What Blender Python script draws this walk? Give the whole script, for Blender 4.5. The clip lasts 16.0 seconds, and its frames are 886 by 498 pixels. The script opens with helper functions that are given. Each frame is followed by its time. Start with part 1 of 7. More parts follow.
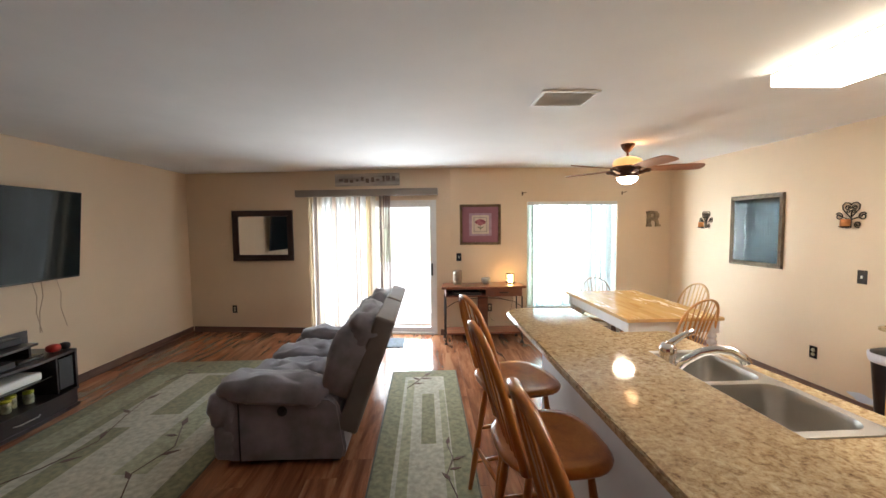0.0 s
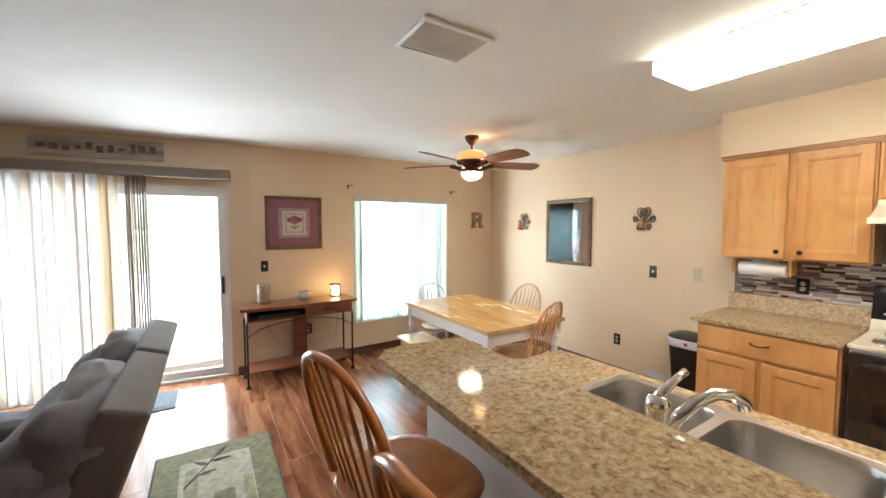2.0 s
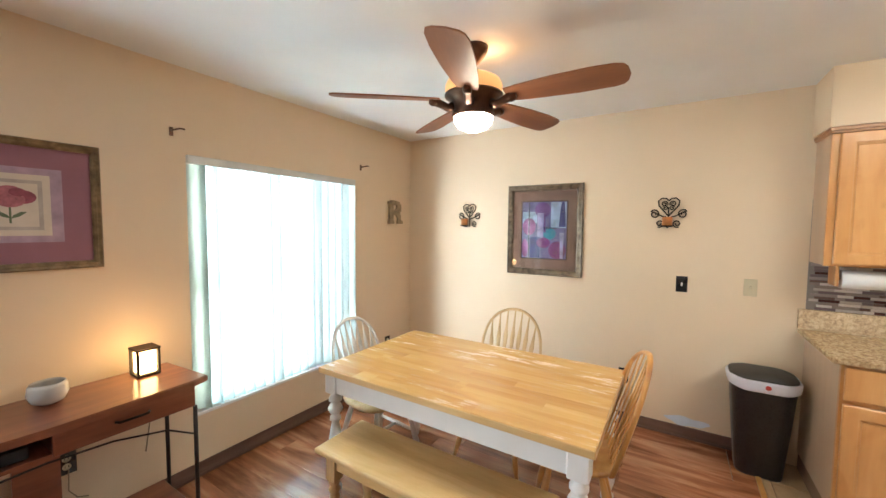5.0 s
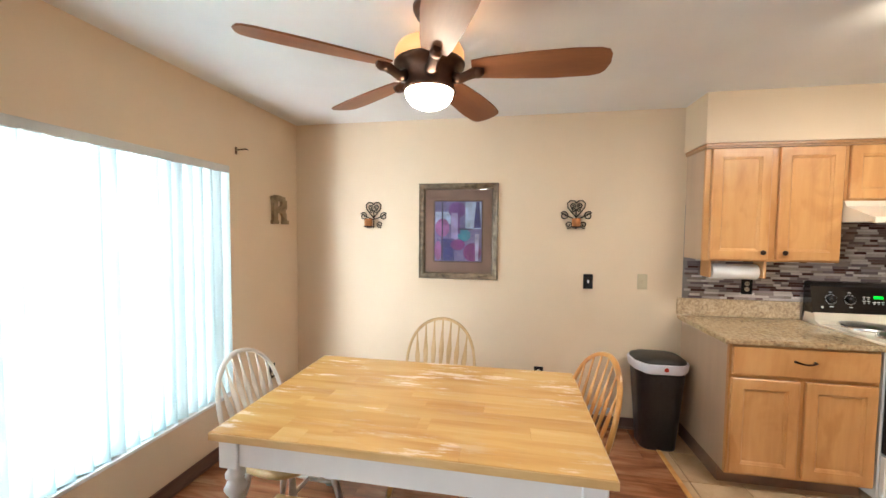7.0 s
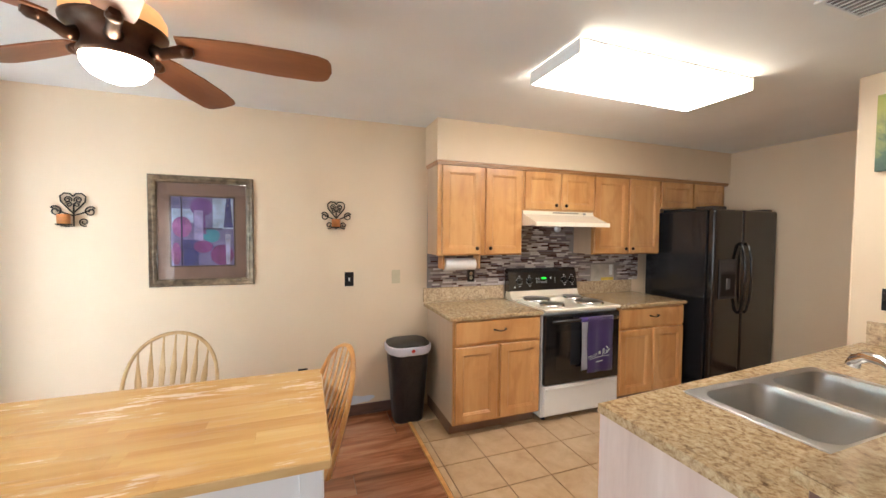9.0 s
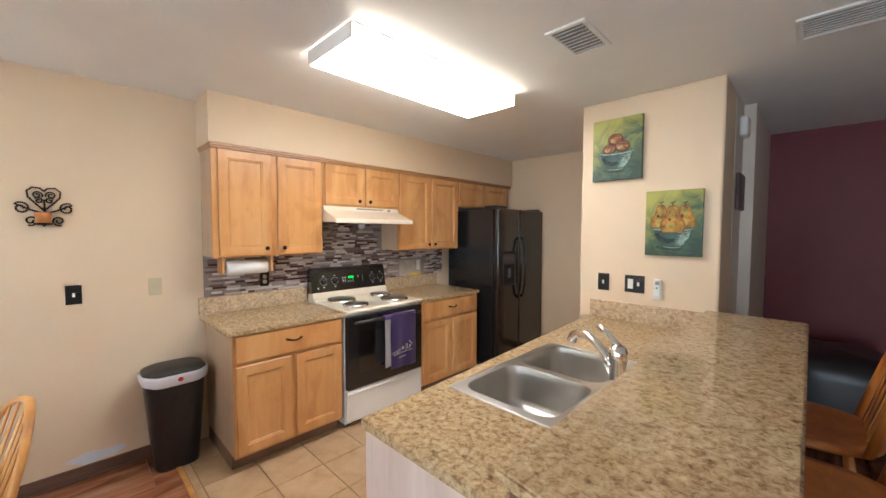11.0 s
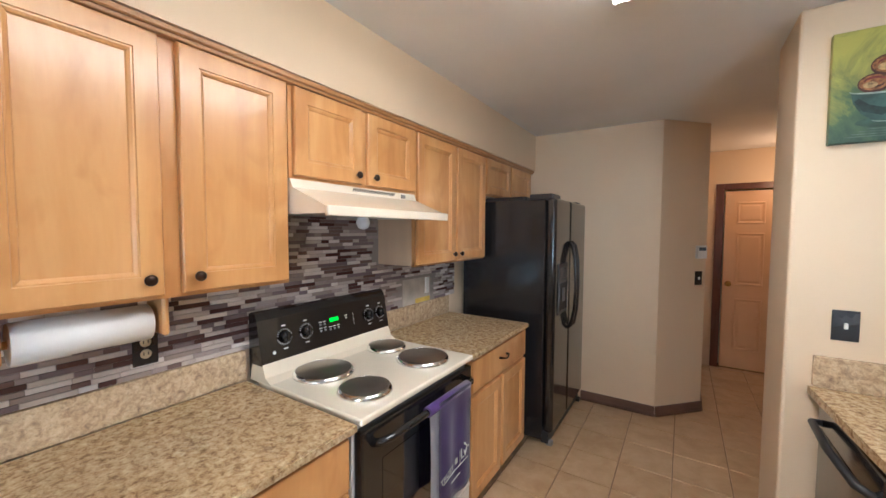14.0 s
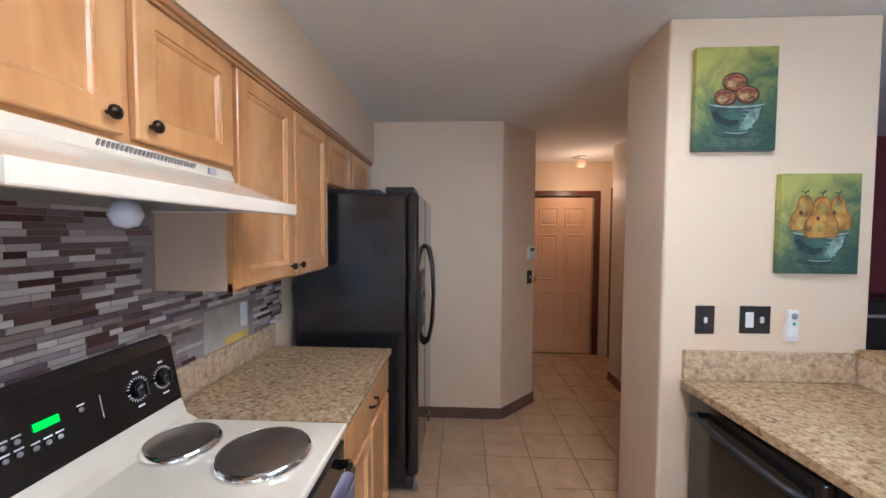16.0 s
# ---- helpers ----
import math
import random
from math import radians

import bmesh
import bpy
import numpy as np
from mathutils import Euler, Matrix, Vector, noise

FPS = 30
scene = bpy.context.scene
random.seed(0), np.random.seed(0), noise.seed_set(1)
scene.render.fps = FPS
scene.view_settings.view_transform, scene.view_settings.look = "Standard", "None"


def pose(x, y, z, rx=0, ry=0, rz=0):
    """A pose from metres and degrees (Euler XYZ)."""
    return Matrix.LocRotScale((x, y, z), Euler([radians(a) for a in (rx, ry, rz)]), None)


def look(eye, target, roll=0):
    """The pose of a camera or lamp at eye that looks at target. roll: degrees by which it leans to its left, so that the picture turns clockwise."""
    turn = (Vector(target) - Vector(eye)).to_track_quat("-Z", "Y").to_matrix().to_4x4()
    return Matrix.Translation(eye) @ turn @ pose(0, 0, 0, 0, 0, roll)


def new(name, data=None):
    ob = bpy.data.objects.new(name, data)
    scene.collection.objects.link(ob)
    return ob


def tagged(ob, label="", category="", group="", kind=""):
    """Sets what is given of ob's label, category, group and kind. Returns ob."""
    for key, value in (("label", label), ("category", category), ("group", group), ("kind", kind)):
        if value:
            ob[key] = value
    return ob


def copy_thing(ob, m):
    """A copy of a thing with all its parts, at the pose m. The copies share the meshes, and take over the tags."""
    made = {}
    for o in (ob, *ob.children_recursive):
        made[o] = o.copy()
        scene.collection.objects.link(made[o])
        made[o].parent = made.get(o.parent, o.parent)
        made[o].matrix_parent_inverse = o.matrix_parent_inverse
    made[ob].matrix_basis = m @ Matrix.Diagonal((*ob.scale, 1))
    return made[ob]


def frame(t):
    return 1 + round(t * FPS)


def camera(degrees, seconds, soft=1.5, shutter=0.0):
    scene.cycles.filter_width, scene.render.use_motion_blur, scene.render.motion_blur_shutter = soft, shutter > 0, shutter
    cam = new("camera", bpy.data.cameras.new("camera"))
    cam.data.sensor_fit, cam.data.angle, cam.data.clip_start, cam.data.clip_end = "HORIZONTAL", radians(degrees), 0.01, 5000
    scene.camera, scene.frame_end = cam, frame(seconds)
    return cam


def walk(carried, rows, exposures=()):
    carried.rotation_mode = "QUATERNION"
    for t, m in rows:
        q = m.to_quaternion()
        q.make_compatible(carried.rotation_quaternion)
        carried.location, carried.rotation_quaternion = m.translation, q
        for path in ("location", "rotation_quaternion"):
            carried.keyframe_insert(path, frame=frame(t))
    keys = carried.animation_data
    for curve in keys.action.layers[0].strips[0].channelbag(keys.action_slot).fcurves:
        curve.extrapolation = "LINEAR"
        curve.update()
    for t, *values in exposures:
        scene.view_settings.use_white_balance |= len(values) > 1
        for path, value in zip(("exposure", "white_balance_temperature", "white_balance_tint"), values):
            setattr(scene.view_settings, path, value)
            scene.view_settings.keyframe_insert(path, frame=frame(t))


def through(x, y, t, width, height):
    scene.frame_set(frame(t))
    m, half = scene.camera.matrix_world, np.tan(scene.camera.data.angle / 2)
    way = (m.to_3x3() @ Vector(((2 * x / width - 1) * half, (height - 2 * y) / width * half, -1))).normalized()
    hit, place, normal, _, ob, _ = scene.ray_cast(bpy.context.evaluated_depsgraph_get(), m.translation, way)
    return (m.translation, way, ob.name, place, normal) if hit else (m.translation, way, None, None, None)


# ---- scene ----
cam = camera(99.8, 16.0)
PATH = [
    (0, (1.04, 1.471, 1.599), (1.13, 3.465, 1.479), -0.6),
    (0.5, (1.044, 1.576, 1.607), (1.365, 3.546, 1.483), -0.8),
    (1, (0.96, 1.812, 1.578), (1.631, 3.692, 1.458), -0.3),
    (1.5, (0.991, 2.11, 1.564), (1.917, 3.879, 1.45), -0.1),
    (2, (0.997, 2.433, 1.566), (2.064, 4.121, 1.454), -0.0),
    (2.5, (1.0, 2.741, 1.605), (2.202, 4.334, 1.482), 0.0),
    (3, (1.053, 3.069, 1.595), (2.371, 4.569, 1.476), 0.1),
    (3.5, (1.092, 3.416, 1.564), (2.482, 4.85, 1.451), 0.3),
    (4, (1.176, 3.723, 1.559), (2.651, 5.07, 1.45), 0.3),
    (4.2, (1.229, 3.865, 1.558), (2.748, 5.16, 1.446), 0.3),
    (6.3, (1.664, 4.97, 1.526), (3.543, 5.646, 1.414), 0.6),
    (6.5, (1.632, 4.964, 1.536), (3.53, 5.584, 1.428), 0.5),
    (7, (1.627, 5.002, 1.522), (3.592, 5.359, 1.426), 0.5),
    (7.5, (1.618, 4.981, 1.539), (3.612, 5.094, 1.432), 0.5),
    (8, (1.603, 4.899, 1.545), (3.597, 4.778, 1.439), 0.5),
    (8.5, (1.587, 4.829, 1.538), (3.544, 4.426, 1.441), 0.6),
    (9, (1.546, 4.738, 1.508), (3.421, 4.048, 1.434), 0.5),
    (9.5, (1.494, 4.644, 1.501), (3.251, 3.691, 1.433), 0.4),
    (10, (1.453, 4.562, 1.498), (3.059, 3.372, 1.433), 0.3),
    (10.2, (1.443, 4.537, 1.504), (2.993, 3.274, 1.436), 0.3),
    (12.3, (2.173, 4.155, 1.542), (3.509, 2.67, 1.441), 0.1),
    (12.5, (2.311, 4.099, 1.53), (3.638, 2.606, 1.436), 0.1),
    (13, (2.619, 3.984, 1.543), (3.916, 2.465, 1.44), 0.1),
    (13.5, (2.91, 3.919, 1.541), (4.13, 2.337, 1.44), 0.3),
    (14, (3.152, 3.815, 1.541), (4.233, 2.135, 1.441), 0.3),
    (14.5, (3.378, 3.689, 1.543), (4.301, 1.918, 1.447), 0.3),
    (15, (3.582, 3.59, 1.542), (4.25, 1.707, 1.448), 0.5),
    (15.5, (3.652, 3.457, 1.543), (4.017, 1.493, 1.454), 0.4),
    (16, (3.649, 3.363, 1.537), (3.743, 1.367, 1.452), 0.3),
]
walk(cam, [(t, look(eye, target, roll)) for t, eye, target, roll in PATH],
     [(0, 1.60, 6400, 9), (2.5, 1.50, 6250, 6), (4.2, 1.54, 6200, 6), (7, 1.53, 6150, 8), (9.5, 1.52, 6100, 10), (12.5, 1.50, 5650, 9), (15, 1.50, 5430, 10), (16, 1.50, 5000, 11)])


# ---- world, exposure, large lights ----
scene.view_settings.exposure = 1.35
WX, WY, H = -2.62, 6.885, 2.44


def make_world():
    w = bpy.data.worlds.new("sky")
    scene.world = w
    w.use_nodes = True
    nt = w.node_tree
    sky = nt.nodes.new("ShaderNodeTexSky")
    sky.sky_type = "NISHITA"
    sky.sun_disc = False
    sky.sun_elevation, sky.sun_rotation = radians(73), radians(183)
    bg = nt.nodes["Background"]
    bg.inputs["Strength"].default_value = 0.15
    nt.links.new(sky.outputs[0], bg.inputs[0])


make_world()


def lamp(name, kind, m, energy, color=(1, 1, 1), size=1.0, size_y=None, angle=None):
    d = bpy.data.lights.new(name, kind)
    d.energy, d.color = energy, color
    if kind == "AREA":
        d.shape = "RECTANGLE"
        d.size, d.size_y = size, size_y or size
    if kind == "SUN":
        d.angle = angle
    if kind == "POINT":
        d.shadow_soft_size = size
    ob = new(name, d)
    ob.matrix_world = m
    return ob


lamp("sun", "SUN", look((1.6, 3.8, 12), (1.4, 7.5, 0)), 5.0, (1.0, 0.95, 0.88), angle=radians(0.5))
# daylight that the openings let in
lamp("window_daylight", "AREA", look((3.2, 7.16, 1.18), (3.2, 6, 1.18)), 90, (0.90, 0.95, 1.0), 1.3, 1.5)
lamp("slider_daylight", "AREA", look((0.27, 7.20, 1.02), (0.143, 6.208, 1.02)), 76, (0.86, 0.94, 1.0), 1.8, 1.9)


# ---- materials ----
MATS = {}


def nodes_of(name):
    m = bpy.data.materials.new(name)
    m.use_nodes = True
    nt = m.node_tree
    return m, nt, nt.nodes["Principled BSDF"]


def ramp(nt, fac, stops):
    r = nt.nodes.new("ShaderNodeValToRGB")
    while len(r.color_ramp.elements) < len(stops):
        r.color_ramp.elements.new(0.5)
    for e, (p, c) in zip(r.color_ramp.elements, stops):
        e.position, e.color = p, (*c, 1)
    nt.links.new(fac, r.inputs[0])
    return r.outputs[0]


def noise_of(nt, scale, detail=4, stretch=(1, 1, 1), shift=None, rough=0.55, dist=0.0):
    tc = nt.nodes.new("ShaderNodeTexCoord")
    mp = nt.nodes.new("ShaderNodeMapping")
    mp.inputs["Scale"].default_value = stretch
    nt.links.new(tc.outputs["Object"], mp.inputs[0])
    src = mp.outputs[0]
    if shift is not None:
        ad = nt.nodes.new("ShaderNodeVectorMath")
        ad.operation = "ADD"
        mu = nt.nodes.new("ShaderNodeVectorMath")
        mu.operation = "SCALE"
        mu.inputs[0].default_value = (31.7, 17.3, 11.9)
        nt.links.new(shift, mu.inputs["Scale"])
        nt.links.new(src, ad.inputs[0])
        nt.links.new(mu.outputs[0], ad.inputs[1])
        src = ad.outputs[0]
    n = nt.nodes.new("ShaderNodeTexNoise")
    n.inputs["Scale"].default_value, n.inputs["Detail"].default_value = scale, detail
    n.inputs["Roughness"].default_value, n.inputs["Distortion"].default_value = rough, dist
    nt.links.new(src, n.inputs["Vector"])
    return n.outputs[0]


def mixed(nt, fac, a, b, mode="MIX"):
    m = nt.nodes.new("ShaderNodeMix")
    m.data_type, m.blend_type = "RGBA", mode
    for sock, v in ((m.inputs[0], fac), (m.inputs[6], a), (m.inputs[7], b)):
        if isinstance(v, (int, float)):
            sock.default_value = v
        elif isinstance(v, tuple):
            sock.default_value = (*v, 1)
        else:
            nt.links.new(v, sock)
    return m.outputs[2]


def bumped(nt, b, height, strength, distance=0.002):
    bu = nt.nodes.new("ShaderNodeBump")
    bu.inputs["Strength"].default_value, bu.inputs["Distance"].default_value = strength, distance
    nt.links.new(height, bu.inputs["Height"])
    nt.links.new(bu.outputs[0], b.inputs["Normal"])


def plain(name, c, rough=0.5, metal=0.0, vary=0.08, scale=6, bump=0.0, bscale=120, coat=0.0, stretch=(1, 1, 1), sheen=0.0):
    """A surface of one colour with soft unevenness, grain and relief."""
    if name in MATS:
        return MATS[name]
    m, nt, b = nodes_of(name)
    lo, hi = tuple(max(0, v * (1 - vary)) for v in c), tuple(min(1, v * (1 + vary)) for v in c)
    big = noise_of(nt, scale, 3, stretch)
    nt.links.new(ramp(nt, big, [(0.3, lo), (0.7, hi)]), b.inputs["Base Color"])
    b.inputs["Roughness"].default_value, b.inputs["Metallic"].default_value = rough, metal
    b.inputs["Coat Weight"].default_value = coat
    b.inputs["Coat Roughness"].default_value = 0.08
    b.inputs["Sheen Weight"].default_value = sheen
    fine = noise_of(nt, bscale, 3, stretch)
    mr = nt.nodes.new("ShaderNodeMapRange")
    mr.inputs[3].default_value, mr.inputs[4].default_value = max(0, rough - 0.06), min(1, rough + 0.08)
    nt.links.new(fine, mr.inputs[0])
    nt.links.new(mr.outputs[0], b.inputs["Roughness"])
    if bump:
        bumped(nt, b, fine, bump)
    MATS[name] = m
    return m


def wood(name, dark, mid, light, rough=0.35, along="z", scale=3.0, random=False, coat=0.0, contrast=1.0, bump=0.05):
    """Grain drawn out along one axis of the piece."""
    if name in MATS:
        return MATS[name]
    m, nt, b = nodes_of(name)
    st = {"x": (0.12, 1, 1), "y": (1, 0.12, 1), "z": (1, 1, 0.12)}[along]
    shift = None
    if random:
        oi = nt.nodes.new("ShaderNodeObjectInfo")
        shift = oi.outputs["Random"]
    a = noise_of(nt, scale * 4, 5, st, shift, 0.6, 0.6)
    fine = noise_of(nt, scale * 40, 3, st, shift)
    col = ramp(nt, a, [(0.5 - 0.2 / contrast, dark), (0.5, mid), (0.5 + 0.2 / contrast, light)])
    col = mixed(nt, 0.25, col, ramp(nt, fine, [(0.35, dark), (0.65, light)]), "MULTIPLY") if contrast > 1.2 else mixed(nt, 0.12, col, ramp(nt, fine, [(0.35, dark), (0.65, light)]))
    if random:
        col = mixed(nt, 0.75, col, ramp(nt, shift, [(0.0, (0.72, 0.66, 0.62)), (0.5, (1, 1, 1)), (1.0, (1.0, 0.93, 0.86))]), "MULTIPLY")
    nt.links.new(col, b.inputs["Base Color"])
    b.inputs["Roughness"].default_value = rough
    b.inputs["Coat Weight"].default_value, b.inputs["Coat Roughness"].default_value = coat, 0.12
    bumped(nt, b, fine, bump, 0.001)
    MATS[name] = m
    return m


def figured(m, amount=0.35):
    """Lay the soft blotchy figure of maple over a wood."""
    nt = m.node_tree
    b = nt.nodes["Principled BSDF"]
    old = b.inputs["Base Color"].links[0].from_socket
    rnd = nt.nodes.new("ShaderNodeObjectInfo").outputs["Random"]
    n = noise_of(nt, 5.5, 3, (1, 1, 0.55), rnd, 0.5, 0.8)
    tone = ramp(nt, rnd, [(0.0, (0.93, 0.90, 0.86)), (1.0, (1, 1, 1))])
    col = mixed(nt, amount, old, ramp(nt, n, [(0.36, (0.80, 0.70, 0.58)), (0.5, (1, 1, 1)), (0.66, (1.0, 1.0, 1.0))]), "MULTIPLY")
    nt.links.new(mixed(nt, 0.8, col, tone, "MULTIPLY"), b.inputs["Base Color"])
    return m


def glow(name, c, strength):
    if name in MATS:
        return MATS[name]
    m, nt, b = nodes_of(name)
    b.inputs["Base Color"].default_value = (*c, 1)
    b.inputs["Emission Color"].default_value = (*c, 1)
    b.inputs["Emission Strength"].default_value = strength
    MATS[name] = m
    return m


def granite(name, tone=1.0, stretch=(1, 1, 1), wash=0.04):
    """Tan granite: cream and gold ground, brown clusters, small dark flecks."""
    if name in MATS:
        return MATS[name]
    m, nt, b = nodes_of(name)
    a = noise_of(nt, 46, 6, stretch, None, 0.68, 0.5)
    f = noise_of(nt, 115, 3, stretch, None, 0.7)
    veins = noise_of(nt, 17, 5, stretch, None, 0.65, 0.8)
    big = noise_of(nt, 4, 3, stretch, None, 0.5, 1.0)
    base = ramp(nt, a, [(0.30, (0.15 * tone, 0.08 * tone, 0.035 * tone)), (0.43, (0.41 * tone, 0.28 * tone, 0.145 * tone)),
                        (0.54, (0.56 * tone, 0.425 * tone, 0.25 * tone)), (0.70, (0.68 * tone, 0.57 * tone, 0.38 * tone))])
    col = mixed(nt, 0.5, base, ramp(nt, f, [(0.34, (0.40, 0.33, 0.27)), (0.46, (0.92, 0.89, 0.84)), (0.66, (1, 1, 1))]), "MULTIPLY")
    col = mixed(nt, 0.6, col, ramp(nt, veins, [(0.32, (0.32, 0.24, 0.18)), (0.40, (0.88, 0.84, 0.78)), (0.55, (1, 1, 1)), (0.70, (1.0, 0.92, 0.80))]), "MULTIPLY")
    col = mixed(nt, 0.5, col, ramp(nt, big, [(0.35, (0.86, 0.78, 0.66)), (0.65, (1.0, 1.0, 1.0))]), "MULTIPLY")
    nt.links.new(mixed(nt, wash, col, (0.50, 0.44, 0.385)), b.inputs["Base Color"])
    b.inputs["Roughness"].default_value = 0.07
    bumped(nt, b, f, 0.012, 0.0004)
    MATS[name] = m
    return m


def mosaic(name, island):
    m, nt, b = nodes_of(name)
    if island:
        g = nt.nodes.new("ShaderNodeNewGeometry")
        rnd = g.outputs["Random Per Island"]
    else:
        rnd = nt.nodes.new("ShaderNodeObjectInfo").outputs["Random"]
    r = nt.nodes.new("ShaderNodeValToRGB")
    r.color_ramp.interpolation = "CONSTANT"
    tones = [(0.10, 0.052, 0.048), (0.36, 0.30, 0.27), (0.58, 0.52, 0.47), (0.17, 0.105, 0.092), (0.74, 0.69, 0.65), (0.36, 0.30, 0.29), (0.19, 0.14, 0.15), (0.60, 0.53, 0.49)]
    while len(r.color_ramp.elements) < len(tones):
        r.color_ramp.elements.new(0.5)
    for i, (e, c) in enumerate(zip(r.color_ramp.elements, tones)):
        e.position, e.color = i / len(tones), (*c, 1)
    nt.links.new(rnd, r.inputs[0])
    n = noise_of(nt, 60, 4, (1, 0.3, 1))
    nt.links.new(mixed(nt, 0.35, r.outputs[0], ramp(nt, n, [(0.3, (0.6, 0.58, 0.58)), (0.7, (1, 1, 1))]), "MULTIPLY"), b.inputs["Base Color"])
    mr = nt.nodes.new("ShaderNodeMapRange")
    mr.inputs[3].default_value, mr.inputs[4].default_value = 0.12, 0.5
    nt.links.new(rnd, mr.inputs[0])
    nt.links.new(mr.outputs[0], b.inputs["Roughness"])
    return m


def glass(name, tint=(1, 1, 1), rough=0.0):
    if name in MATS:
        return MATS[name]
    m, nt, b = nodes_of(name)
    b.inputs["Base Color"].default_value = (*tint, 1)
    b.inputs["Transmission Weight"].default_value, b.inputs["Roughness"].default_value = 1.0, rough
    b.inputs["IOR"].default_value = 1.45
    MATS[name] = m
    return m


def thin_pane(name, ior=1.5):
    """Flat glass: mostly clear with a mirror gloss."""
    if name in MATS:
        return MATS[name]
    m, nt, b = nodes_of(name)
    nt.nodes.remove(b)
    out = nt.nodes["Material Output"]
    tr, gl, fr, mx = (nt.nodes.new(k) for k in ("ShaderNodeBsdfTransparent", "ShaderNodeBsdfGlossy", "ShaderNodeFresnel", "ShaderNodeMixShader"))
    gl.inputs["Roughness"].default_value = 0.01
    fr.inputs[0].default_value = ior
    nt.links.new(fr.outputs[0], mx.inputs[0])
    nt.links.new(tr.outputs[0], mx.inputs[1])
    nt.links.new(gl.outputs[0], mx.inputs[2])
    nt.links.new(mx.outputs[0], out.inputs[0])
    MATS[name] = m
    return m


def cloth_thin(name, c, through=0.5, rough=0.9, clear=0.0):
    """A hanging slat or sheer that lets light through."""
    if name in MATS:
        return MATS[name]
    m, nt, b = nodes_of(name)
    out = nt.nodes["Material Output"]
    b.inputs["Base Color"].default_value = (*c, 1)
    b.inputs["Roughness"].default_value = rough
    t = nt.nodes.new("ShaderNodeBsdfTranslucent")
    t.inputs[0].default_value = (*c, 1)
    mx = nt.nodes.new("ShaderNodeMixShader")
    mx.inputs[0].default_value = through
    nt.links.new(b.outputs[0], mx.inputs[1])
    nt.links.new(t.outputs[0], mx.inputs[2])
    last = mx.outputs[0]
    if clear:
        tr = nt.nodes.new("ShaderNodeBsdfTransparent")
        m2 = nt.nodes.new("ShaderNodeMixShader")
        m2.inputs[0].default_value = clear
        nt.links.new(last, m2.inputs[1])
        nt.links.new(tr.outputs[0], m2.inputs[2])
        last = m2.outputs[0]
    nt.links.new(last, out.inputs[0])
    MATS[name] = m
    return m


PAINT = plain("beige_wall_paint", (0.735, 0.585, 0.415), 0.6, vary=0.025, scale=1.5, bump=0.12, bscale=90)
CEIL = plain("ceiling_paint", (0.79, 0.785, 0.77), 0.9, vary=0.03, scale=2, bump=0.5, bscale=32)
RED = plain("maroon_wall_paint", (0.17, 0.028, 0.035), 0.55, vary=0.06, scale=2, bump=0.1, bscale=90)
PALE = plain("pale_wall_paint", (0.66, 0.60, 0.52), 0.6, vary=0.03, scale=2, bump=0.12, bscale=90)
WHITE = plain("white_trim_paint", (0.78, 0.77, 0.75), 0.35, vary=0.03, bump=0.03)
WHITE_ENAMEL = plain("white_enamel", (0.80, 0.78, 0.73), 0.2, vary=0.02, coat=0.5)
CREAM_ENAMEL = plain("cream_enamel", (0.80, 0.72, 0.58), 0.16, vary=0.02, coat=0.6)
BASEB = wood("brown_baseboard", (0.085, 0.045, 0.033), (0.14, 0.075, 0.055), (0.19, 0.11, 0.08), 0.45, "x")
CASING = wood("dark_door_casing", (0.07, 0.022, 0.012), (0.11, 0.036, 0.02), (0.16, 0.055, 0.03), 0.35, "z")
MAPLE = wood("maple_door", (0.545, 0.26, 0.09), (0.66, 0.345, 0.125), (0.74, 0.435, 0.19), 0.3, "z", 1.1, coat=0.25, bump=0.03)
figured(MAPLE, 0.6)
MAPLE_SIDE = plain("maple_side_veneer", (0.52, 0.37, 0.25), 0.45, vary=0.08, scale=8, bump=0.05, stretch=(1, 1, 0.1))
MAPLE_DARK = wood("maple_rail", (0.36, 0.175, 0.065), (0.46, 0.23, 0.09), (0.53, 0.29, 0.12), 0.35, "y", 2.0, coat=0.2)
GRAN = granite("granite_top")
# upstands: the same granite pattern, toned paler and greyer than the tops
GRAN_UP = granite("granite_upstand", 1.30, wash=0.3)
STEEL = plain("brushed_steel", (0.54, 0.52, 0.49), 0.34, 1.0, vary=0.05, scale=6, bscale=12)
CHROME = plain("chrome", (0.82, 0.82, 0.82), 0.07, 1.0, vary=0.02)
BLACKG = plain("black_appliance_gloss", (0.013, 0.012, 0.012), 0.14, vary=0.2, coat=0.5)
FRIDGE = plain("black_fridge_textured", (0.013, 0.013, 0.015), 0.24, vary=0.25, scale=2.5, bump=0.1, bscale=420, coat=0.4)
BLACKP = plain("black_plastic", (0.02, 0.02, 0.022), 0.42, vary=0.2, bump=0.06, bscale=300)
IRON = plain("wrought_iron", (0.028, 0.02, 0.016), 0.5, 0.6, vary=0.3, bump=0.15, bscale=150)
BRONZE = plain("oil_rubbed_bronze", (0.10, 0.05, 0.03), 0.35, 0.7, vary=0.3, scale=14, bump=0.05)
KNOBM = plain("dark_bronze_knob", (0.035, 0.02, 0.014), 0.3, 0.8, vary=0.2)
BRASS = plain("worn_brass", (0.55, 0.36, 0.13), 0.25, 1.0, vary=0.1)
STOOLW = wood("amber_stool_wood", (0.40, 0.115, 0.02), (0.56, 0.19, 0.034), (0.66, 0.26, 0.055), 0.28, "z", 2.5, coat=0.3, bump=0.03)
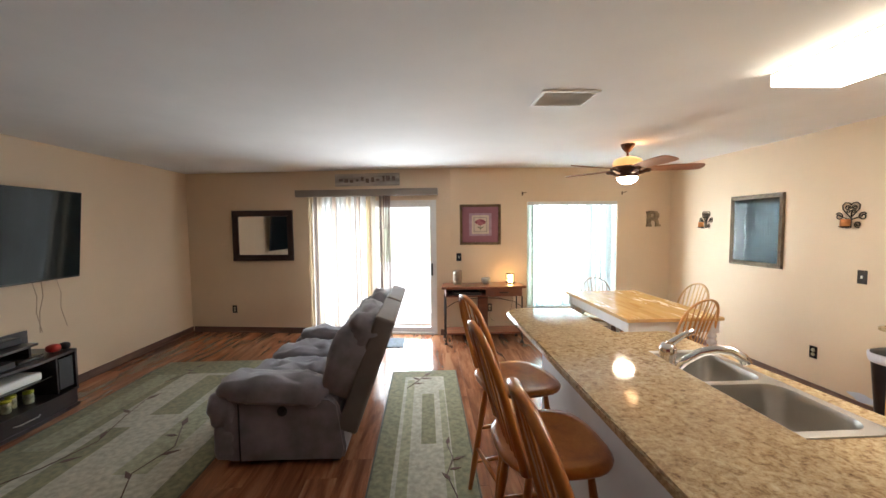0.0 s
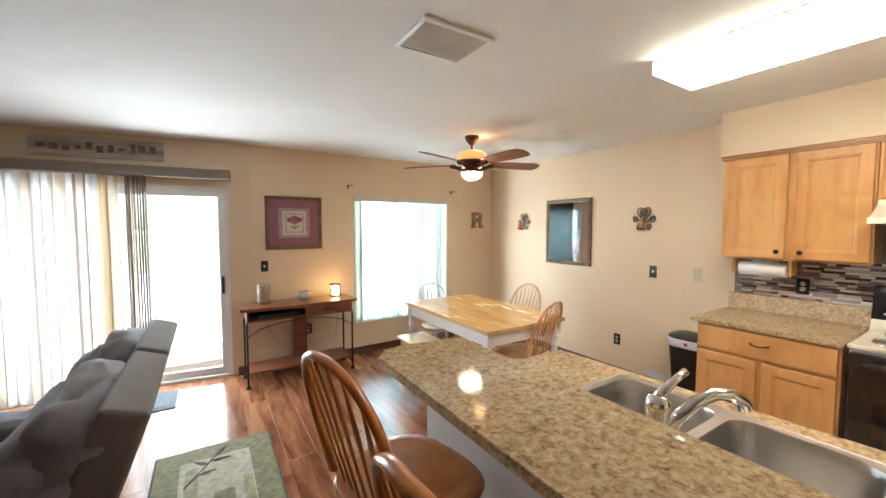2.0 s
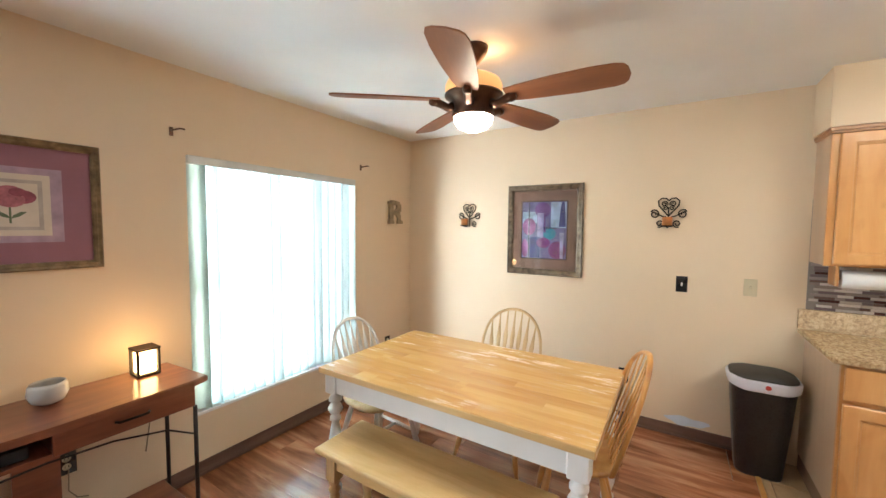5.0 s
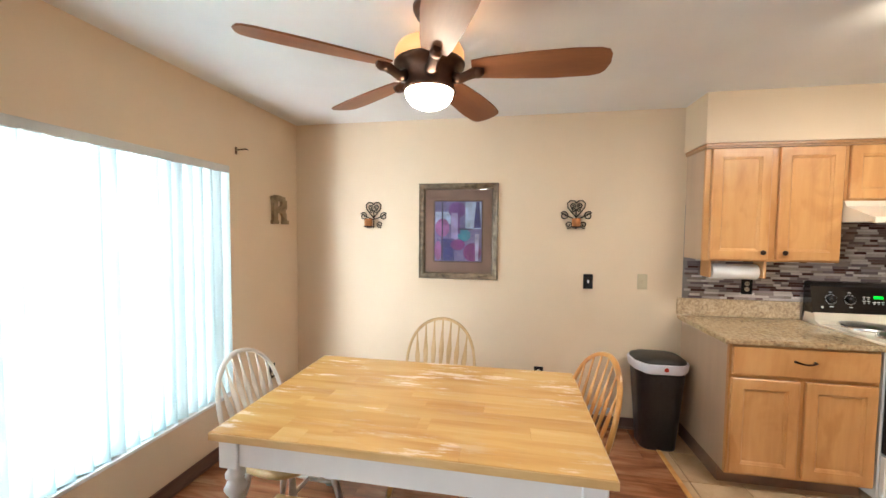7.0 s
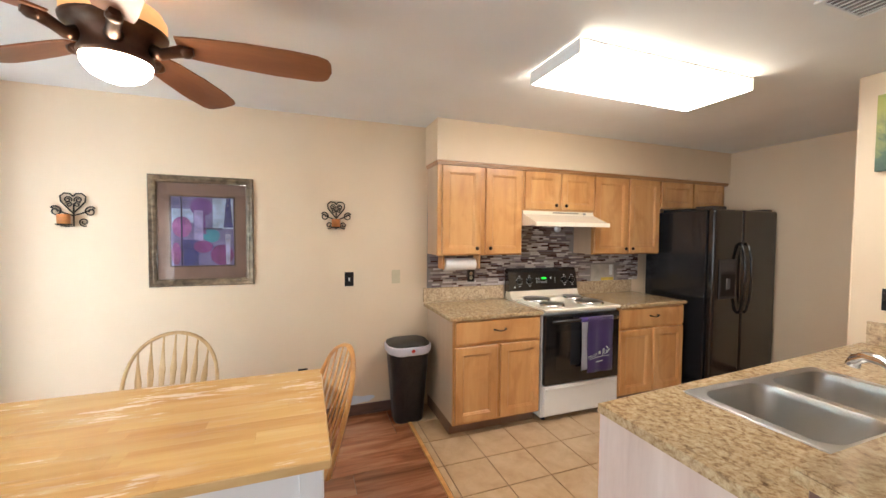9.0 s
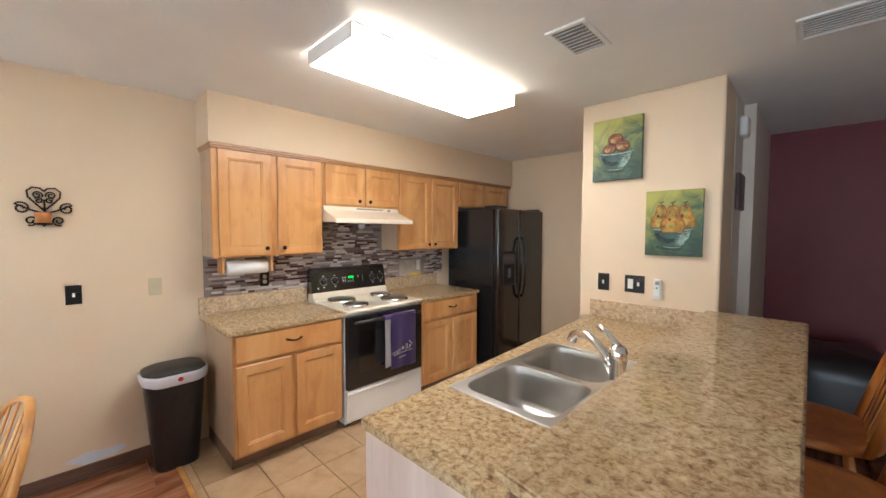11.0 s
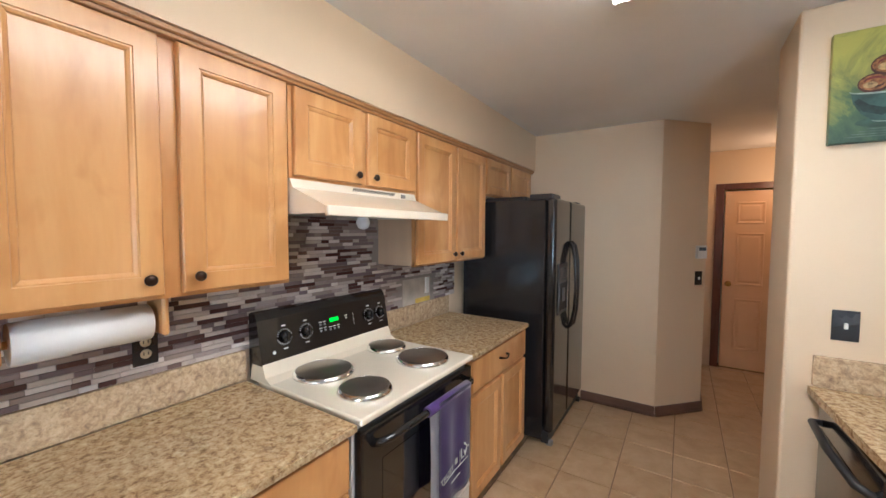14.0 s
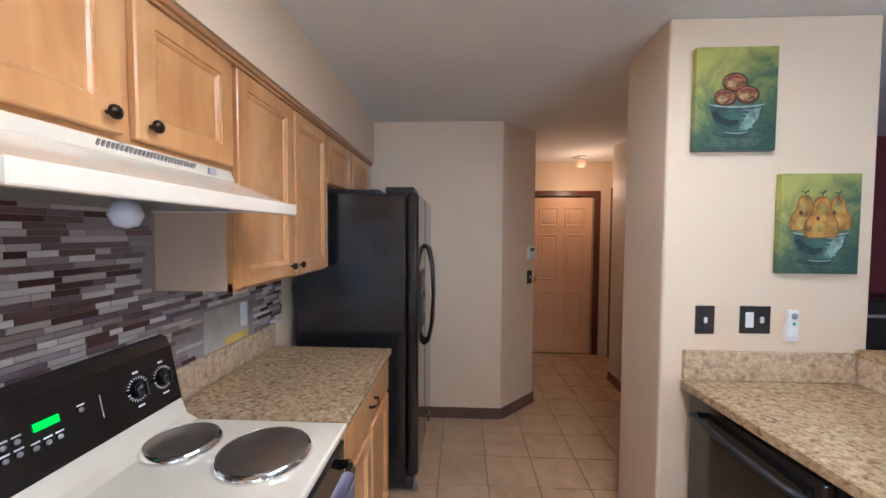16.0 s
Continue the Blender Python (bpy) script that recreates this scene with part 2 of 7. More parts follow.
OAK = wood("honey_oak", (0.48, 0.20, 0.05), (0.64, 0.31, 0.085), (0.73, 0.41, 0.14), 0.3, "z", 2.5, coat=0.3)
BLOND = wood("blond_wood", (0.50, 0.30, 0.125), (0.64, 0.41, 0.185), (0.74, 0.52, 0.27), 0.32, "z", 2.5, coat=0.3)
BLONDY = wood("blond_wood_long", (0.54, 0.32, 0.12), (0.68, 0.44, 0.18), (0.77, 0.55, 0.27), 0.28, "y", 2.5, coat=0.35)
CHERRY = wood("cherry_veneer", (0.13, 0.037, 0.018), (0.20, 0.062, 0.03), (0.27, 0.095, 0.046), 0.28, "x", 2.5, coat=0.4)
BLADE = wood("fan_blade_wood", (0.16, 0.052, 0.02), (0.235, 0.082, 0.03), (0.30, 0.115, 0.045), 0.5, "x", 2.0)
LAMINATE = wood("laminate_plank", (0.19, 0.07, 0.034), (0.37, 0.155, 0.076), (0.56, 0.29, 0.16), 0.2, "y", 2.6, random=True, coat=0.25, contrast=1.25, bump=0.02)
LAM_SHEET = wood("laminate_sheet", (0.125, 0.04, 0.019), (0.27, 0.105, 0.052), (0.42, 0.20, 0.108), 0.25, "y", 3.2, contrast=1.5)
GROUT = plain("tan_grout", (0.27, 0.185, 0.115), 0.85, vary=0.12, bump=0.2)
SUEDE = plain("grey_microsuede", (0.195, 0.175, 0.195), 0.95, vary=0.35, scale=5, bump=0.35, bscale=60, sheen=0.5)
SUEDE_BACK = plain("taupe_sofa_backing", (0.15, 0.125, 0.11), 0.9, vary=0.12, scale=5, bump=0.2, bscale=90, sheen=0.3)
PLATE = plain("black_wall_plate", (0.018, 0.018, 0.02), 0.22, vary=0.1, coat=0.3)
ALMOND = plain("almond_plastic", (0.56, 0.48, 0.32), 0.35, vary=0.03)
WHITEP = plain("white_plastic", (0.78, 0.78, 0.76), 0.35, vary=0.02)
PAPER = plain("paper_towel", (0.82, 0.81, 0.79), 0.95, vary=0.04, bump=0.3, bscale=140)


# ---- mesh helpers ----
def box(bm, x0, x1, y0, y1, z0, z1, bevel=0.0, seg=1, m=None):
    vs = [bm.verts.new((x, y, z)) for x in (x0, x1) for y in (y0, y1) for z in (z0, z1)]
    fs = [bm.faces.new([vs[i] for i in f]) for f in ((0, 1, 3, 2), (4, 6, 7, 5), (0, 4, 5, 1), (2, 3, 7, 6), (0, 2, 6, 4), (1, 5, 7, 3))]
    if m is not None:
        bmesh.ops.transform(bm, matrix=m, verts=vs)
    if bevel:
        es = list({e for f in fs for e in f.edges})
        bmesh.ops.bevel(bm, geom=es, offset=bevel, segments=seg, affect="EDGES", profile=0.5)
    return bm


def B():
    return bmesh.new()


def ring_frame(d):
    d = d.normalized()
    a = Vector((0, 0, 1)) if abs(d.z) < 0.9 else Vector((1, 0, 0))
    u = d.cross(a).normalized()
    return u, d.cross(u).normalized()


def tube(bm, pts, r, seg=10, closed=False, cap=True):
    """A round bar along points; r a number or one a point."""
    pts = [Vector(p) for p in pts]
    n = len(pts)
    rs = r if isinstance(r, (list, tuple)) else [r] * n
    rings, u = [], None
    for i, p in enumerate(pts):
        a, b = (pts[i - 1], pts[(i + 1) % n]) if closed else (pts[max(i - 1, 0)], pts[min(i + 1, n - 1)])
        d = (b - a).normalized()
        if u is None:
            u, _ = ring_frame(d)
        u = (u - d * u.dot(d)).normalized()
        v = d.cross(u)
        rings.append([bm.verts.new(p + (u * math.cos(k * math.tau / seg) + v * math.sin(k * math.tau / seg)) * rs[i]) for k in range(seg)])
    for i in range(n if closed else n - 1):
        q, w = rings[i], rings[(i + 1) % n]
        for k in range(seg):
            bm.faces.new((q[k], q[(k + 1) % seg], w[(k + 1) % seg], w[k])).smooth = True
    if cap and not closed:
        bm.faces.new(rings[0][::-1])
        bm.faces.new(rings[-1])
    return bm


def lathe(bm, prof, at=(0, 0, 0), seg=24, m=None):
    """Turned shape: prof is (radius, height) from the bottom up."""
    rings, all_v = [], []
    for r, z in prof:
        ring = [bm.verts.new((at[0] + r * math.cos(k * math.tau / seg), at[1] + r * math.sin(k * math.tau / seg), at[2] + z)) for k in range(seg)]
        rings.append(ring)
        all_v += ring
    for q, w in zip(rings, rings[1:]):
        for k in range(seg):
            bm.faces.new((q[k], q[(k + 1) % seg], w[(k + 1) % seg], w[k])).smooth = True
    if prof[0][0] > 1e-4:
        bm.faces.new(rings[0][::-1])
    if prof[-1][0] > 1e-4:
        bm.faces.new(rings[-1])
    if m is not None:
        bmesh.ops.transform(bm, matrix=m, verts=all_v)
    return bm


def puff(bm, c, s, e=0.45, e2=None, m=None, amp=0.0, freq=6.0, nu=28, nv=18, tuft=0.0):
    """A soft cushion: a rounded block with creases."""
    e2 = e2 or e
    sg = lambda v, p: math.copysign(abs(v) ** p, v)
    rows = []
    for i in range(nv + 1):
        ph = -math.pi / 2 + math.pi * i / nv
        row = []
        for j in range(nu):
            th = math.tau * j / nu
            x, y, z = sg(math.cos(ph), e) * sg(math.cos(th), e2), sg(math.cos(ph), e) * sg(math.sin(th), e2), sg(math.sin(ph), e)
            p = Vector((x * s[0] / 2, y * s[1] / 2, z * s[2] / 2))
            if amp:
                p += Vector((x, y, z)).normalized() * amp * (noise.noise(p * freq + Vector(c) * 3) + 0.5 * noise.noise(p * freq * 2.7))
            if tuft:
                p *= 1 - tuft * abs(math.sin(p.y * 9)) ** 6
            if m is not None:
                p = m @ p
            row.append(bm.verts.new(p + Vector(c)))
        rows.append(row)
    for i in range(nv):
        for j in range(nu):
            bm.faces.new((rows[i][j], rows[i][(j + 1) % nu], rows[i + 1][(j + 1) % nu], rows[i + 1][j])).smooth = True
    bmesh.ops.remove_doubles(bm, verts=rows[0] + rows[-1], dist=1e-5)
    return bm


def prism(bm, pts, z0, z1, holes=None):
    lo, hi = [bm.verts.new((x, y, z0)) for x, y in pts], [bm.verts.new((x, y, z1)) for x, y in pts]
    bm.faces.new(lo[::-1])
    bm.faces.new(hi)
    for i in range(len(pts)):
        j = (i + 1) % len(pts)
        bm.faces.new((lo[i], lo[j], hi[j], hi[i]))
    return bm


def part(name, bm, mat, parent=None, label="", kind="", at=None, smooth=False):
    me = bpy.data.meshes.new(name)
    bmesh.ops.recalc_face_normals(bm, faces=bm.faces)
    bm.to_mesh(me)
    bm.free()
    if smooth:
        for p in me.polygons:
            p.use_smooth = True
    me.materials.append(mat)
    ob = new(name, me)
    ob.parent = parent
    if at:
        ob.location = at
    return tagged(ob, label, "", "", kind)


def thing(name, label, category, m=None, group=""):
    ob = new(name)
    ob.empty_display_size = 0.1
    if m is not None:
        ob.matrix_world = m
    return tagged(ob, label, category, group)


def single(name, bm, mat, label, category, group="", m=None):
    ob = part(name, bm, mat)
    if m is not None:
        ob.matrix_world = m
    return tagged(ob, label, category, group)


def structure(name, bm, mat, label="", m=None):
    ob = part(name, bm, mat)
    if m is not None:
        ob.matrix_world = m
    return tagged(ob, label or name.replace("_", " ") + " of the room", "", "", "structure")


# the living room side of the north wall stands a little skew
SK = Matrix.Translation((1.40, WY, 0)) @ Matrix(((-0.99189, 0.12707, 0, 0), (0.12707, 0.99189, 0, 0), (0, 0, 1, 0), (0, 0, 0, 1)))
# in its own frame x runs west along the wall, y out of the room


# ---- walls, ceiling, floor ----
structure("wall_east", box(B(), 4.68, 4.82, -1.55, 7.05, 0, H), PAINT, "warm beige painted east wall")
structure("wall_west", box(B(), WX - 0.12, WX, -0.4, 7.6, 0, H), PAINT, "warm beige painted living room wall")
bm = B()
box(bm, 1.40, 2.52, WY, WY + 0.14, 0, H)
box(bm, 3.87, 4.679, WY, WY + 0.14, 0, H)
box(bm, 2.52, 3.87, WY, WY + 0.14, 0, 0.40)
box(bm, 2.52, 3.87, WY, WY + 0.14, 1.95, H)
structure("wall_north", bm, PAINT, "warm beige painted wall round the dining window")
bm = B()
box(bm, 0.0, 0.21, 0, 0.14, 0, H)
box(bm, 2.11, 4.08, 0, 0.14, 0, H)
box(bm, 0.21, 2.11, 0, 0.14, 1.99, H)
structure("wall_north", bm, PAINT, "warm beige painted wall round the sliding door", SK)
bm = B()
prism(bm, [(2.985, -1.40), (2.985, -0.04), (3.31, 0.30), (4.679, 0.30), (4.679, -1.40)][::-1], 0, H)
structure("wall_south", bm, PAINT, "beige kitchen end wall with a chamfered corner")
bm = B()
box(bm, 1.93, 2.78, 1.33, 1.724, 0, H, 0.012, 2)
structure("wall_stub", bm, PAINT, "beige wall end with rounded corners behind the counter")
bm = B()
box(bm, 1.93, 2.07, 0.96, 1.329, 0, H)
box(bm, 1.86, 2.07, -0.62, 0.959, 0, H)
structure("wall_spine", bm, PALE, "pale painted wall between living room and hall")
structure("wall_maroon", box(B(), WX, 1.859, -0.40, -0.25, 0, H), RED, "deep maroon painted accent wall")
bm = B()
box(bm, 1.64, 1.78, -1.52, -0.62, 0, H)
structure("wall_hall", bm, PAINT, "beige hall side wall")
bm = B()
box(bm, 1.64, 1.98, -1.56, -1.42, 0, H)
box(bm, 2.78, 4.68, -1.56, -1.42, 0, H)
box(bm, 1.98, 2.78, -1.56, -1.42, 2.01, H)
structure("wall_hall_end", bm, PAINT, "beige hall end wall round the panel door")
# unseen wall, added to keep outside light from leaking round the hall door
structure("wall_outer", box(B(), WX - 0.12, 4.82, -1.70, -1.575, 0, H), PALE, "unseen wall added behind the hall to stop light leaks")
structure("ceiling", box(B(), WX - 0.2, 4.9, -1.7, 7.7, H, H + 0.12), CEIL, "off-white lightly textured ceiling")
bm = B()
box(bm, WX - 0.2, 4.9, -1.7, 7.6, -0.15, -0.009)
structure("floor", bm, GROUT, "floor bed under tiles and planks")
structure("floor_living", box(B(), WX, 1.80, -0.25, 1.40, -0.0085, 0.0), LAM_SHEET, "reddish wood laminate floor")


def baseboard(x0, y0, x1, y1, side):
    """A board of 9 cm along a wall from one point to the other; side +1 has the room on the left of the way."""
    d = Vector((x1 - x0, y1 - y0, 0))
    l = d.length
    bm = B()
    box(bm, 0, l, 0, 0.012 * side, 0, 0.085, 0.003)
    box(bm, 0, l, 0, 0.02 * side, 0, 0.015)
    m = Matrix.Translation((x0, y0, 0.0)) @ Matrix.Rotation(math.atan2(d.y, d.x), 4, "Z")
    structure("baseboard", bm, BASEB, "brown wood baseboard", m)


baseboard(WX, 7.40, WX, -0.25, 1)
baseboard(4.68, 3.79, 4.68, WY, 1)
baseboard(4.66, WY, 1.40, WY, 1)
for a, b in ((0.0, 0.16), (2.16, 4.02)):
    p, q = SK @ Vector((a, 0, 0)), SK @ Vector((b, 0, 0))
    baseboard(p.x, p.y, q.x, q.y, 1)
baseboard(3.90, 0.30, 3.31, 0.30, -1)
baseboard(3.31, 0.30, 2.985, -0.04, -1)
baseboard(2.985, -0.04, 2.985, -1.42, -1)
baseboard(2.07, 1.33, 2.07, -0.62, 1)
baseboard(2.78, 1.724, 2.78, 1.33, -1)


# ---- outside ----
bm = B()
box(bm, -400, 400, 7.62, 400, -0.30, -0.12)
structure("ground", bm, plain("pale_lawn", (0.36, 0.40, 0.27), 0.9, vary=0.3, scale=0.6), "sunlit pale lawn")
bm = B()
box(bm, -6, 8, 7.45, 19.0, -0.118, -0.04)
structure("patio", bm, plain("patio_concrete", (0.68, 0.66, 0.62), 0.85, vary=0.1, scale=1, bump=0.2), "pale sunlit patio slab")


# ---- window and sliding door ----
win = thing("window_1", "white framed dining window behind vertical blinds", "window", Matrix.Translation((2.52, WY, 0.40)))
win["kind"] = "structure"
for nm, b4 in (("window_frame", (0, 1.35, 0.06, 0.11, 0, 0.05)), ("window_frame", (0, 1.35, 0.06, 0.11, 1.50, 1.55)), ("window_frame", (0, 0.05, 0.06, 0.11, 0.05, 1.50)),
               ("window_frame", (1.30, 1.35, 0.06, 0.11, 0.05, 1.50)), ("meeting_rail", (0.05, 1.30, 0.07, 0.10, 0.76, 0.80)), ("window_sill", (-0.0, 1.35, -0.02, 0.058, -0.02, 0.0))):
    part(nm, box(B(), *b4, 0.003), WHITE, win)
for z0, z1 in ((0.05, 0.76), (0.80, 1.50)):
    p = part("pane", box(B(), 0.05, 1.30, 0.083, 0.087, z0, z1), thin_pane("clear_pane"), win)
    p.visible_shadow = False
SLAT = cloth_thin("white_blind_slat", (0.70, 0.80, 0.81), 0.2)
# grey-green copy for the turned first slat: its shade is put into the colour
SLAT_SHADED = cloth_thin("shaded_blind_slat", (0.46, 0.50, 0.44), 0.06)
blinds = thing("vertical_blinds", "white vertical blinds hanging closed in the dining window", "blinds", Matrix.Translation((2.52, WY, 0.40)))
part("headrail", box(B(), 0.005, 1.345, -0.012, 0.035, 1.50, 1.548, 0.004), plain("grey_headrail", (0.60, 0.60, 0.58), 0.4), blinds)
slat_me = None
for i in range(18):
    a = 0.04 if i == 0 else 0.108 + 0.0728 * (i - 1)
    if slat_me is None:
        bm = B()
        n = 8
        f = [bm.verts.new((0.050 * math.cos(t), 0.014 * math.sin(t) - 0.012, z)) for z in (0.003, 1.50) for t in [math.pi * k / n for k in range(n + 1)]]
        for k in range(n):
            bm.faces.new((f[k], f[k + 1], f[n + 2 + k], f[n + 1 + k])).smooth = True
        bmesh.ops.solidify(bm, geom=bm.faces[:], thickness=0.0012)
        o = part("slat", bm, SLAT, blinds)
        slat_me = o.data
    else:
        o = new("slat", slat_me)
        o.parent = blinds
    o.location = (a + 0.02, 0.014, 0)
    o.rotation_euler = (0, 0, radians(-24 + random.uniform(-1.5, 1.5)))
    if i == 0:
        o.data = slat_me.copy()
        o.data.materials[0] = SLAT_SHADED
        o.rotation_euler = (0, 0, radians(-30))

sl = thing("door_1", "white framed sliding glass patio door", "sliding door", SK @ Matrix.Translation((0.21, 0, 0)))
sl["kind"] = "structure"
for nm, b4 in (("door_frame", (0, 0.04, 0.02, 0.12, 0.0, 1.99)), ("door_frame", (1.86, 1.90, 0.02, 0.12, 0.0, 1.99)), ("door_frame", (0.04, 1.86, 0.02, 0.12, 1.945, 1.99)), ("threshold", (0.04, 1.86, -0.01, 0.12, 0.0, 0.03)),
               ("stile", (0.04, 0.10, 0.04, 0.075, 0.03, 1.945)), ("stile", (0.90, 0.96, 0.04, 0.075, 0.03, 1.945)), ("stile", (0.97, 1.03, 0.08, 0.115, 0.03, 1.945)), ("stile", (1.80, 1.86, 0.08, 0.115, 0.03, 1.945)),
               ("rail", (0.10, 0.90, 0.04, 0.075, 0.03, 0.10)), ("rail", (0.10, 0.90, 0.04, 0.075, 1.885, 1.945)), ("rail", (1.03, 1.80, 0.08, 0.115, 0.03, 0.10)), ("rail", (1.03, 1.80, 0.08, 0.115, 1.885, 1.945))):
    part(nm, box(B(), *b4, 0.003), WHITE, sl)
part("door_handle", box(B(), 0.058, 0.082, 0.0, 0.04, 0.88, 1.06, 0.006), BLACKP, sl)
for u0, y in ((0.10, 0.055), (1.03, 0.095)):
    p = part("pane", box(B(), u0, u0 + 0.79, y, y + 0.005, 0.10, 1.885), thin_pane("clear_pane"), sl)
    p.visible_shadow = False

TAUPE = plain("taupe_valance", (0.24, 0.20, 0.165), 0.6, vary=0.06, bump=0.05)
val = single("valance", box(B(), 0.18, 2.28, -0.11, -0.003, 2.055, 2.15, 0.006, 2), TAUPE, "taupe valance board above the patio door", "valance", m=SK)
SHEER = cloth_thin("cream_sheer_slat", (0.66, 0.67, 0.66), 0.22, clear=0.08)
ROSE = cloth_thin("rose_brown_sheer", (0.46, 0.36, 0.30), 0.25, clear=0.06)
CREAM = cloth_thin("cream_fabric_slat", (0.56, 0.48, 0.38), 0.25)
GOLD = cloth_thin("gold_fabric_slat", (0.50, 0.38, 0.24), 0.35)
BROWN = cloth_thin("brown_fabric_slat", (0.25, 0.195, 0.165), 0.15)
drape = thing("patio_door_blinds", "cream fabric blinds with brown stack half covering the patio door", "blinds", SK)


def wave_slat(w, z0, z1, amp, seed):
    bm = B()
    n, k = 8, 6
    g = [[bm.verts.new((w * (i / n - 0.5), amp * math.sin(i / n * math.tau + seed) + 0.006 * noise.noise(Vector((i, j, seed))), z0 + (z1 - z0) * j / k)) for i in range(n + 1)] for j in range(k + 1)]
    for j in range(k):
        for i in range(n):
            bm.faces.new((g[j][i], g[j][i + 1], g[j + 1][i + 1], g[j + 1][i])).smooth = True
    return bm


for i in range(14):
    u = 1.14 + i * 0.072
    mat = GOLD if i in (1, 13) else BROWN if i == 12 else CREAM if i in (0, 5, 11) else ROSE if i in (3, 8) else SHEER
    o = part("slat", wave_slat(0.10 if i < 11 else 0.075, 0.03, 2.05, 0.012, i * 1.7), mat, drape)
    o.location = (u, -0.055, 0)
    o.rotation_euler = (0, 0, radians(12 + 9 * math.sin(i * 2.1)))
for i in range(8):
    o = part("slat", wave_slat(0.085, 0.02, 2.05, 0.006, i * 0.9), BROWN if i != 5 else CREAM, drape)
    o.location = (0.885 + i * 0.021, -0.055, 0)
    o.rotation_euler = (0, 0, radians(68 + 5 * math.sin(i)))

# patio furniture
pch = thing("patio_chair", "brown slatted patio chair on the patio slab", "chair", Matrix.Translation((-0.25, 8.3, -0.04)) @ Matrix.Rotation(radians(160), 4, "Z"))
PW = plain("patio_red_brown", (0.23, 0.10, 0.07), 0.6)
for x in (-0.25, 0.25):
    for y in (-0.22, 0.22):
        part("leg", box(B(), x - 0.02, x + 0.02, y - 0.02, y + 0.02, 0, 0.42 if y > 0 else 0.9, 0.004), PW, pch)
part("seat", box(B(), -0.27, 0.27, -0.24, 0.26, 0.42, 0.46, 0.01), PW, pch)
for z in (0.55, 0.65, 0.75, 0.85):
    part("back_slat", box(B(), -0.23, 0.23, -0.235, -0.215, z, z + 0.06, 0.004), PW, pch)
ptb = thing("patio_table", "pale square patio side table on the slab", "table", Matrix.Translation((0.15, 7.95, -0.04)))
part("tabletop", box(B(), -0.25, 0.25, -0.25, 0.25, 0.42, 0.45, 0.008), plain("patio_pale", (0.5, 0.5, 0.47), 0.5), ptb)
for x in (-0.22, 0.22):
    for y in (-0.22, 0.22):
        part("leg", box(B(), x - 0.015, x + 0.015, y - 0.015, y + 0.015, 0, 0.42), plain("patio_pale", (0.5, 0.5, 0.47), 0.5), ptb)


# ---- kitchen cabinets ----
def panel_door(parent, y0, y1, z0, z1, x, knob=None, mat=None):
    """A framed door on the x plane facing west; knob: (y, z)."""
    mat = mat or MAPLE
    d = part("door", door_mesh(y0, y1, z0, z1, x), mat, parent)
    if knob:
        kb = lathe(B(), [(0.0, 0.0), (0.011, 0.001), (0.0155, 0.006), (0.016, 0.011), (0.011, 0.016), (0.006, 0.019), (0.005, 0.03)], seg=16,
                   m=Matrix.Translation((x - 0.028, knob[0], knob[1])) @ Matrix.Rotation(radians(90), 4, "Y"))
        part("knob", kb, KNOBM, d, "dark bronze cabinet knob")
    return d


def door_mesh(y0, y1, z0, z1, x):
    """One framed panel: rounded outer edge, flat frame, sloped moulding, sunk field."""
    bm = B()
    t, f = 0.02, min(0.056, (y1 - y0) * 0.2)
    steps = [(0, t), (0, 0.004), (0.004, 0.0), (f, 0.0), (f + 0.002, 0.0045), (f + 0.006, 0.0045), (f + 0.013, 0.0085), (f + 0.016, 0.0125)]
    prev = None
    for ins, dx in steps:
        ring = [bm.verts.new((x + dx, y, z)) for y, z in ((y0 + ins, z0 + ins), (y1 - ins, z0 + ins), (y1 - ins, z1 - ins), (y0 + ins, z1 - ins))]
        if prev:
            for k in range(4):
                bm.faces.new((prev[k], prev[(k + 1) % 4], ring[(k + 1) % 4], ring[k]))
        else:
            bm.faces.new(ring[::-1])
        prev = ring
    bm.faces.new(prev)
    return bm


def pull(parent, y, z, x):
    pts = [(x + 0.0, y - 0.048, z), (x - 0.018, y - 0.045, z), (x - 0.026, y - 0.02, z - 0.006), (x - 0.028, y, z - 0.008), (x - 0.026, y + 0.02, z - 0.006), (x - 0.018, y + 0.045, z), (x, y + 0.048, z)]
    part("handle", tube(B(), pts, [0.007, 0.006, 0.0045, 0.005, 0.0045, 0.006, 0.007], 10), KNOBM, parent, "dark bronze arched pull")


def wall_unit(y0, y1, z0, z1, doors, knobs, label):
    t = thing("wall_cabinet", label, "cabinet", group="upper kitchen cabinets")
    bm = B()
    box(bm, 4.425, 4.679, y0 + 0.001, y1 - 0.001, z0 + 0.004, z1)
    part("body", bm, MAPLE_SIDE, t, "pale veneered cabinet box")
    bm = B()
    ys = [y0] + [v for d in doors for v in d] + [y1]
    for a, b2 in zip(ys[0::2], ys[1::2]):
        box(bm, 4.4055, 4.4245, a + 0.001, b2 + 0.006 if b2 != y1 else b2 - 0.001, z0, z1)
    box(bm, 4.4062, 4.4245, y0 + 0.001, y1 - 0.001, z0, z0 + 0.03)
    box(bm, 4.4062, 4.4245, y0 + 0.001, y1 - 0.001, z1 - 0.03, z1)
    part("face_frame", bm, MAPLE, t)
    for (a, b2), k in zip(doors, knobs):
        panel_door(t, a, b2, z0 + 0.012, z1 - 0.012, 4.385, k)
    return t


